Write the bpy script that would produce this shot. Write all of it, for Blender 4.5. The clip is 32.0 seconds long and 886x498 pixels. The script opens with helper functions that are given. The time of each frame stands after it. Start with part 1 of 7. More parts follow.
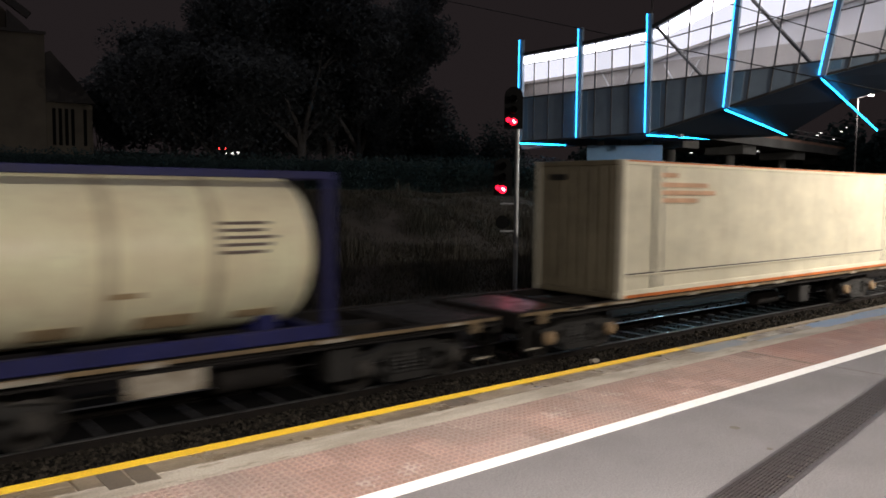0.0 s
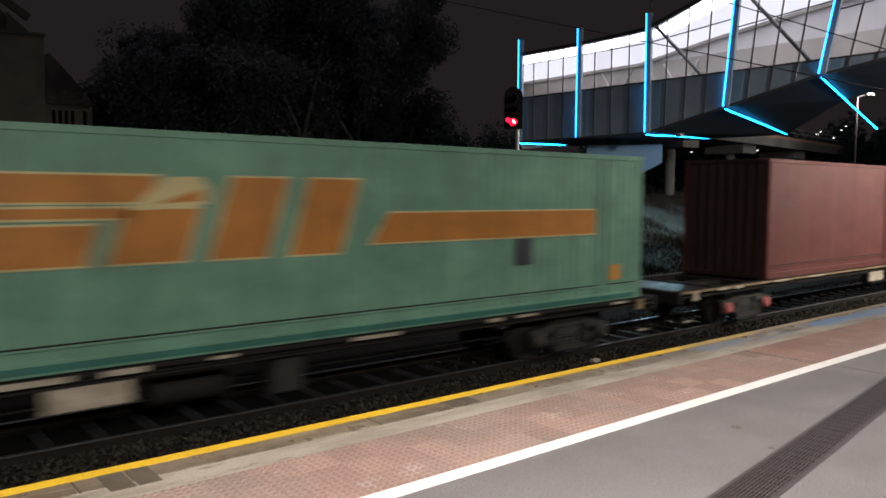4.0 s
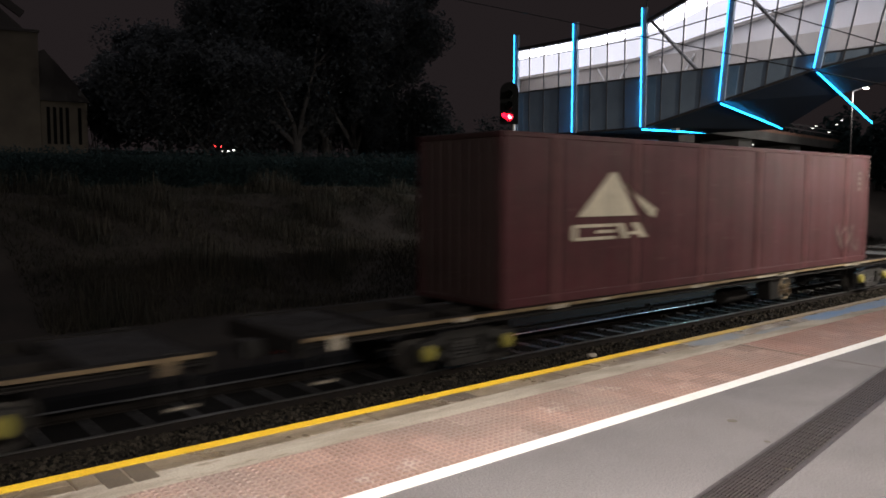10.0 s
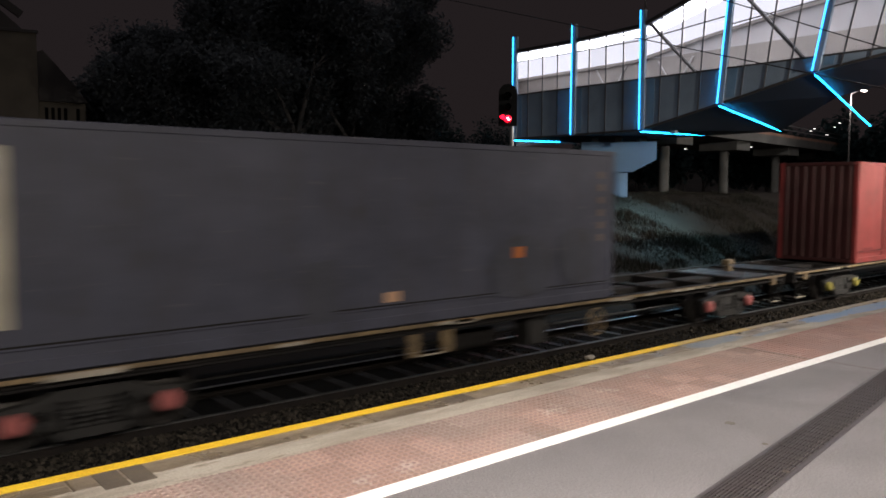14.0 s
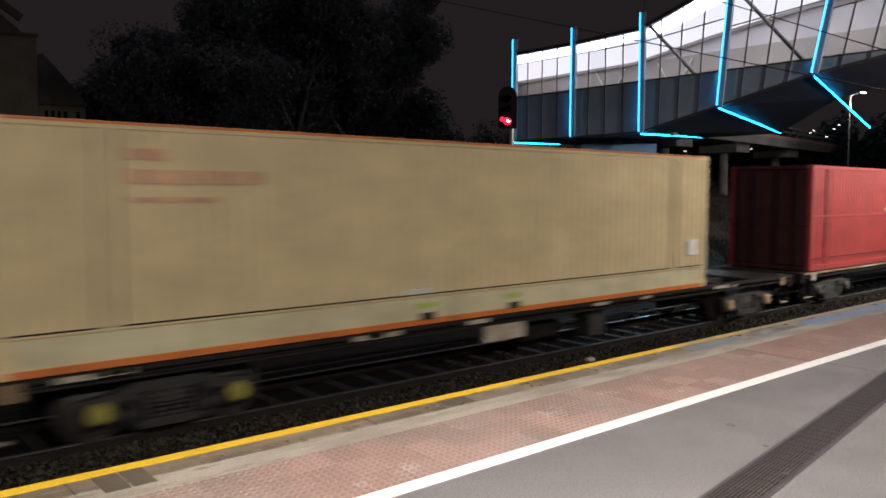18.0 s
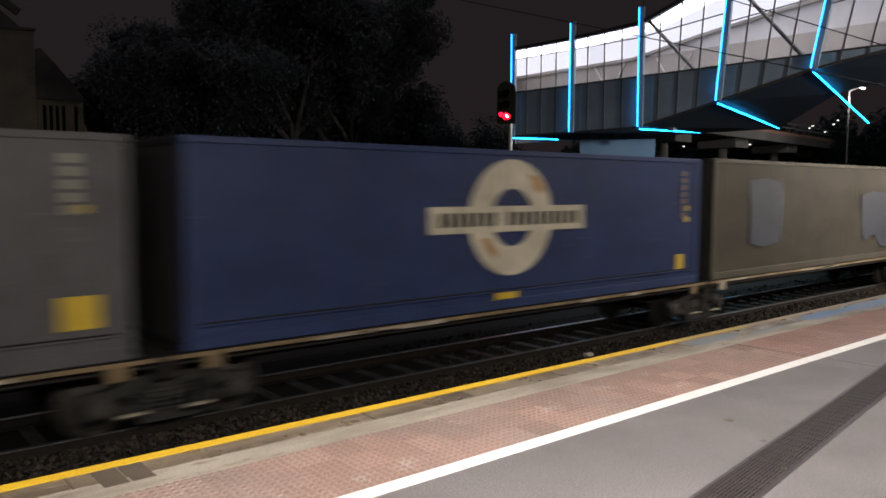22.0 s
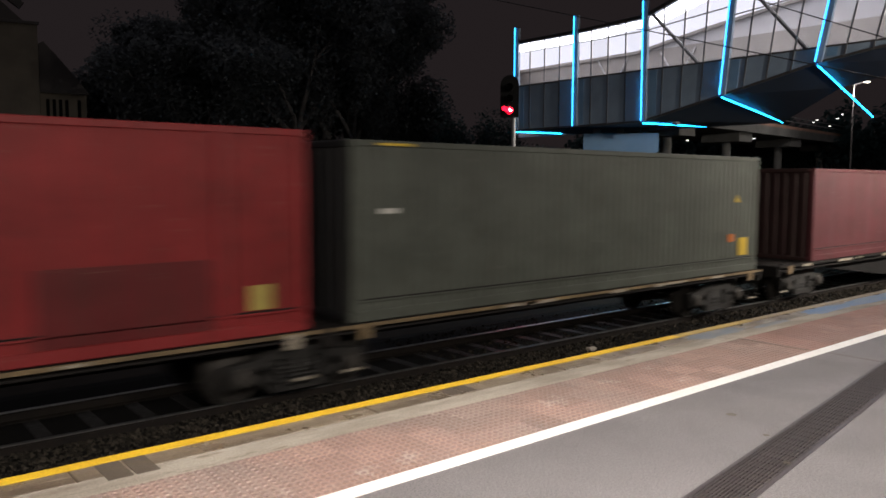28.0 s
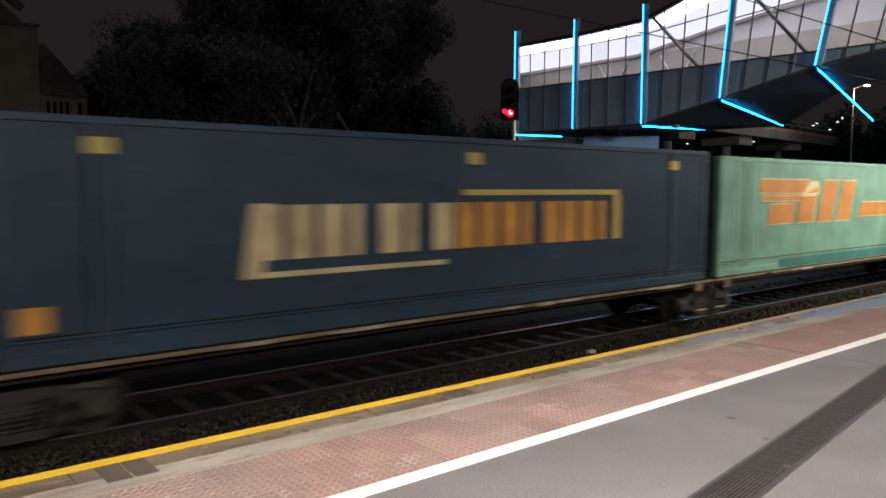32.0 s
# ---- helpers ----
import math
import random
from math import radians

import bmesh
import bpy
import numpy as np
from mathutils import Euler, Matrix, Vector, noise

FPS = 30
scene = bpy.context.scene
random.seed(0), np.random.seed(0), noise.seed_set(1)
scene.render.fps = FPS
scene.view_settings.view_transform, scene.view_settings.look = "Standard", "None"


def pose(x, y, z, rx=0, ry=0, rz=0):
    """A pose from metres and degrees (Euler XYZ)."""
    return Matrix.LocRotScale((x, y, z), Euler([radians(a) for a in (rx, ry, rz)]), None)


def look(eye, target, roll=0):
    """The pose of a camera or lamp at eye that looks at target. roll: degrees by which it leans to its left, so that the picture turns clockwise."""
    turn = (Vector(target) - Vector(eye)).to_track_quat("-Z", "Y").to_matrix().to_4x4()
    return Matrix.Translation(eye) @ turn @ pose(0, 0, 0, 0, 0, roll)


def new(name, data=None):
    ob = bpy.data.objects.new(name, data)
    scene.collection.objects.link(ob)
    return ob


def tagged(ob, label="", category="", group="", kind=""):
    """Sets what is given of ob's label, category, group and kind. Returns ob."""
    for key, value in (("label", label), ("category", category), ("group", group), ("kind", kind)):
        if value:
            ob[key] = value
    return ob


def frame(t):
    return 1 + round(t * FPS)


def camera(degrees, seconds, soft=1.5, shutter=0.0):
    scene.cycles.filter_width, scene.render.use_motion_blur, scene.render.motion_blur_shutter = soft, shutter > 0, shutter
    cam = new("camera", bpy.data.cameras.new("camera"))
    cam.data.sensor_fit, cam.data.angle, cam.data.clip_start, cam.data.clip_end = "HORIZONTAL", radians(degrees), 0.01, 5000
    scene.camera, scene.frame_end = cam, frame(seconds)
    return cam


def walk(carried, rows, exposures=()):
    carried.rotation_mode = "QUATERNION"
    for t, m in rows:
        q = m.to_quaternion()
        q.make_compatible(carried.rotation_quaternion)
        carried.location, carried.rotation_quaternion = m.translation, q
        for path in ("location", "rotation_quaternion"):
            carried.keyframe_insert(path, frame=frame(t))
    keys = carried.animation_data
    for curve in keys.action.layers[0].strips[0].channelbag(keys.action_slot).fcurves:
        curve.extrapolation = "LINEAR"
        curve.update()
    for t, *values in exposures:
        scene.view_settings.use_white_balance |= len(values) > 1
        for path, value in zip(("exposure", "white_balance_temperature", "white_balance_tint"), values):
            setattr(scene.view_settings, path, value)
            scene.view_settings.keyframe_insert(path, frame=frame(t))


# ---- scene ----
# x runs along the tracks, y across them away from the platform, z = 0 is the platform surface
cam = camera(60.0, 32.0, soft=1.7, shutter=0.85)
EYE = Vector((0.0, 0.0, 1.5))


def aim(yaw, pitch, roll):
    a, b = radians(yaw), radians(pitch)
    way = Vector((math.sin(a) * math.cos(b), math.cos(a) * math.cos(b), math.sin(b)))
    return look(EYE, EYE + way, roll)


walk(cam, [(t, aim(a, b, c)) for t, a, b, c in (
    (0, 39.52, -4.20, 0.58), (0.5, 39.50, -4.19, 0.50), (1, 39.48, -4.18, 0.47), (1.5, 39.49, -4.17, 0.41), (2, 39.45, -4.16, 0.41), (2.5, 39.37, -4.15,
    0.42), (3, 39.41, -4.24, 0.46), (3.5, 39.46, -4.18, 0.38), (5.5, 39.56, -4.16, 0.34), (6, 39.64, -4.27, 0.40), (6.5, 39.70, -4.29, 0.43), (7, 39.69,
    -4.33, 0.41), (7.5, 39.66, -4.28, 0.29), (8, 39.60, -4.25, 0.23), (8.5, 39.56, -4.25, 0.27), (9, 39.63, -4.39, 0.20), (9.5, 39.73, -4.55, 0.14), (10,
    39.77, -4.50, 0.13), (10.5, 39.79, -4.49, 0.15), (11, 39.86, -4.41, 0.27), (11.5, 39.80, -4.34, 0.14), (12, 39.80, -4.37, 0.12), (12.5, 39.98, -4.43,
    0.19), (13, 39.92, -4.38, 0.22), (13.5, 39.87, -4.38, 0.25), (14, 39.89, -4.38, 0.27), (14.5, 39.91, -4.45, 0.24), (16.5, 40.02, -4.22, 0.14), (17,
    39.92, -4.21, 0.26), (17.5, 39.85, -4.24, 0.26), (18, 39.89, -4.20, 0.18), (18.5, 39.94, -4.31, 0.22), (19, 39.92, -4.44, 0.23), (19.5, 40.00, -4.35,
    0.15), (20, 39.98, -4.38, 0.23), (20.5, 39.93, -4.53, 0.28), (21, 40.18, -4.53, 0.26), (21.5, 40.12, -4.51, 0.23), (22, 39.99, -4.56, 0.22), (22.5,
    39.87, -4.56, 0.22), (23, 39.85, -4.58, 0.18), (23.5, 39.86, -4.56, 0.12), (24, 39.95, -4.63, 0.19), (24.5, 39.92, -4.61, 0.19), (25, 39.93, -4.57,
    0.16), (25.5, 39.72, -4.54, 0.17), (27.5, 39.85, -4.81, 0.19), (28, 39.77, -5.00, 0.25), (28.5, 39.62, -4.90, 0.37), (29, 39.56, -4.88, 0.35), (29.5,
    39.68, -4.94, 0.41), (30, 39.75, -4.90, 0.42), (30.5, 39.87, -4.88, 0.41), (31, 39.88, -4.83, 0.39), (31.5, 39.83, -4.74, 0.37), (32, 39.77, -4.80,
    0.35),)])

# ---- light ----
world = bpy.data.worlds.new("night")
scene.world = world
world.use_nodes = True
wt = world.node_tree
bg = wt.nodes["Background"]
tex = wt.nodes.new("ShaderNodeTexCoord")
sep = wt.nodes.new("ShaderNodeSeparateXYZ")
ramp = wt.nodes.new("ShaderNodeValToRGB")
# low cloud lit by the town: dim and brownish at the horizon, brighter overhead
ramp.color_ramp.elements[0].position, ramp.color_ramp.elements[0].color = 0.0, (0.0105, 0.0079, 0.0083, 1)
ramp.color_ramp.elements[1].position, ramp.color_ramp.elements[1].color = 1.0, (0.105, 0.099, 0.106, 1)
mid_sky = ramp.color_ramp.elements.new(0.25)
mid_sky.color = (0.0105, 0.0081, 0.0086, 1)
high_sky = ramp.color_ramp.elements.new(0.5)
high_sky.color = (0.066, 0.061, 0.066, 1)
wt.links.new(tex.outputs["Generated"], sep.inputs[0])
wt.links.new(sep.outputs["Z"], ramp.inputs[0])
wt.links.new(ramp.outputs[0], bg.inputs["Color"])
bg.inputs["Strength"].default_value = 1.5


def lamp(name, kind, at, target, energy, colour, size=0.5, size_y=None, spread=180, cone=None, blend=0.5):
    data = bpy.data.lights.new(name, kind)
    data.energy, data.color = energy, colour
    if kind == "AREA":
        data.shape, data.size, data.size_y = "RECTANGLE", size, size_y or size
        data.spread = radians(spread)
    else:
        data.shadow_soft_size = size
        if cone:
            data.spot_size, data.spot_blend = radians(cone), blend
    ob = new(name, data)
    ob.matrix_basis = look(at, target)
    return ob


WARM, NEUTRAL = (1.0, 0.915, 0.825), (1.0, 0.94, 0.92)
# lamps assumed over the platform, behind and beside the viewer, none in view
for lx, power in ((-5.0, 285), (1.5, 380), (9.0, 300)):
    lamp("unseen_platform_light", "AREA", (lx, -1.6, 4.3), (lx + 0.3, 1.6, 0.0), power, WARM, 1.2, 0.3, 150)
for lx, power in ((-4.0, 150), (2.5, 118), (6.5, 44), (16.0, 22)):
    lamp("unseen_downlight", "AREA", (lx, 1.2, 4.2), (lx, 2.0, 0.0), power, NEUTRAL, 1.5, 0.4, 110)
# tall lamps assumed further along, out of view, for the brighter end of the train
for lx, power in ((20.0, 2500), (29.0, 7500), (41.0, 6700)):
    lamp("unseen_tall_lamp", "SPOT", (lx, 1.5, 6.2), (lx + (0.6 if lx < 40 else -2.0), 8.5, -0.3), power, WARM, 0.15, cone=130, blend=0.65)

# street lamp beyond the footbridge
lamp("street_lamp_light", "POINT", (55.0, 22.6, 7.7), (55.0, 22.6, 0), 800, NEUTRAL, 0.2)

# lamp added out of sight under the road bridge to brighten the bank's crest
lamp("added_bank_light", "SPOT", (39.2, 26.45, 4.95), (33.6, 22.6, -0.2), 1500, (0.50, 0.88, 1.0), 0.12, cone=76, blend=0.9)
# second added blue-white lamp, under the footbridge, to brighten and tint the slope
lamp("added_bank_light", "SPOT", (33.2, 22.0, 4.3), (31.0, 23.0, 0.2), 1900, (0.40, 0.84, 1.0), 0.12, cone=135, blend=0.8)

# what the red lenses of the signal throw on the wet decks
for sz in (3.83, 1.62):
    lamp("signal_light", "SPOT", (17.62, 17.62, sz), (13.5, 11.0, -0.7), 16, (1.0, 0.02, 0.06), 0.1, cone=50, blend=0.8)

# ---- materials ----
def node_mat(name):
    m = bpy.data.materials.new(name)
    m.use_nodes = True
    nt = m.node_tree
    return m, nt, nt.nodes["Principled BSDF"]


def mix(nt, fac, a, b, blend="MIX"):
    n = nt.nodes.new("ShaderNodeMix")
    n.data_type, n.blend_type = "RGBA", blend
    for sock, val in ((n.inputs[0], fac), (n.inputs[6], a), (n.inputs[7], b)):
        if isinstance(val, bpy.types.NodeSocket):
            nt.links.new(val, sock)
        elif isinstance(val, (int, float)):
            sock.default_value = val
        else:
            sock.default_value = (*val[:3], 1)
    return n.outputs[2]


def coords(nt, scale=(1, 1, 1), still=False):
    """Object space, or for pieces that never move the place itself, so that repeats differ."""
    mp = nt.nodes.new("ShaderNodeMapping")
    mp.inputs["Scale"].default_value = scale
    src = nt.nodes.new("ShaderNodeNewGeometry").outputs["Position"] if still else nt.nodes.new("ShaderNodeTexCoord").outputs["Object"]
    nt.links.new(src, mp.inputs[0])
    return mp.outputs[0]


def noise_tex(nt, vec, scale, detail=6, rough=0.6):
    n = nt.nodes.new("ShaderNodeTexNoise")
    n.inputs["Scale"].default_value, n.inputs["Detail"].default_value, n.inputs["Roughness"].default_value = scale, detail, rough
    nt.links.new(vec, n.inputs["Vector"])
    return n.outputs["Fac"]


def steps(nt, val, lo, hi):
    n = nt.nodes.new("ShaderNodeMapRange")
    n.inputs[1].default_value, n.inputs[2].default_value = lo, hi
    nt.links.new(val, n.inputs[0])
    return n.outputs[0]


def bump(nt, bsdf, height, strength, dist=0.01):
    n = nt.nodes.new("ShaderNodeBump")
    n.inputs["Strength"].default_value, n.inputs["Distance"].default_value = strength, dist
    nt.links.new(height, n.inputs["Height"])
    nt.links.new(n.outputs[0], bsdf.inputs["Normal"])


def surface(name, base, second, rough=0.6, metal=0.0, scale=3.0, fine=60.0, bumpy=0.2, lo=0.35, hi=0.7, third=None, rough2=None, stretch=(1, 1, 1), still=False, grain=0.35):
    """Two colours mixed by broad blotches, a fine grain, optional third colour in small patches."""
    m, nt, b = node_mat(name)
    vec = coords(nt, still=still)
    big = noise_tex(nt, coords(nt, stretch, still), scale)
    small = noise_tex(nt, vec, fine, 3)
    col = mix(nt, steps(nt, big, lo, hi), base, second)
    col = mix(nt, steps(nt, small, 0.3, 0.75), col, mix(nt, grain, col, (0.02, 0.02, 0.02)))
    if third:
        patch = noise_tex(nt, coords(nt, stretch, still), scale * 2.7, 8, 0.7)
        col = mix(nt, steps(nt, patch, 0.58, 0.66), col, third)
    nt.links.new(col, b.inputs["Base Color"])
    b.inputs["Metallic"].default_value = metal
    if rough >= 0.75:
        b.inputs["Specular IOR Level"].default_value = 0.1
    if rough2 is None:
        b.inputs["Roughness"].default_value = rough
    else:
        wet = noise_tex(nt, vec, scale * 1.3, 4)
        r = nt.nodes.new("ShaderNodeMapRange")
        r.inputs[1].default_value, r.inputs[2].default_value = 0.4, 0.62
        r.inputs[3].default_value, r.inputs[4].default_value = rough, rough2
        nt.links.new(wet, r.inputs[0])
        nt.links.new(r.outputs[0], b.inputs["Roughness"])
    if bumpy:
        bump(nt, b, small, bumpy)
    return m


def per_object(mat, amount):
    """Each piece gets its own tone."""
    nt = mat.node_tree
    b = nt.nodes["Principled BSDF"]
    src = b.inputs["Base Color"].links[0].from_socket
    info = nt.nodes.new("ShaderNodeObjectInfo")
    dark = mix(nt, 1.0, src, (1 - amount, 1 - amount, 1 - amount), "MULTIPLY")
    nt.links.new(mix(nt, info.outputs["Random"], src, dark), b.inputs["Base Color"])


def paint(name, base, rust=0.25, rough=0.5, dirt=(0.05, 0.04, 0.03), grime=0.55, fade_to=0.78):
    """Container paint: faded blotches, streaks of dirt running down, rust freckles."""
    m, nt, b = node_mat(name)
    fade = noise_tex(nt, coords(nt, (0.5, 0.5, 0.9)), 1.6)
    streak = noise_tex(nt, coords(nt, (5, 5, 0.35)), 2.0, 5)
    speck = noise_tex(nt, coords(nt), 9.0, 8, 0.75)
    light = tuple(min(1, c * 1.2 + 0.004) for c in base)
    dark = tuple(c * fade_to for c in base)
    col = mix(nt, steps(nt, fade, 0.3, 0.7), dark, light)
    col = mix(nt, steps(nt, streak, 0.45, 0.85), col, mix(nt, grime, col, dirt))
    col = mix(nt, steps(nt, speck, 0.74 - 0.12 * rust, 0.82 - 0.06 * rust), col, (0.10, 0.045, 0.022))
    # long scuffs and rubbed patches
    scuff = noise_tex(nt, coords(nt, (0.9, 0.9, 7.0)), 2.2, 7, 0.7)
    col = mix(nt, steps(nt, scuff, 0.62, 0.74), col, mix(nt, 0.22, col, (0.42, 0.38, 0.32)))
    grot = noise_tex(nt, coords(nt, (1.0, 1.0, 0.6)), 3.4, 8, 0.72)
    col = mix(nt, steps(nt, grot, 0.56, 0.72), col, mix(nt, grime * 0.8, col, dirt))
    nt.links.new(col, b.inputs["Base Color"])
    b.inputs["Roughness"].default_value = rough
    b.inputs["Specular IOR Level"].default_value = 0.3
    bump(nt, b, grot, 0.12, 0.02)
    return m


def glow(name, colour, strength):
    m, nt, b = node_mat(name)
    b.inputs["Base Color"].default_value = (0.02, 0.02, 0.02, 1)
    b.inputs["Emission Color"].default_value = (*colour, 1)
    b.inputs["Emission Strength"].default_value = strength
    return m


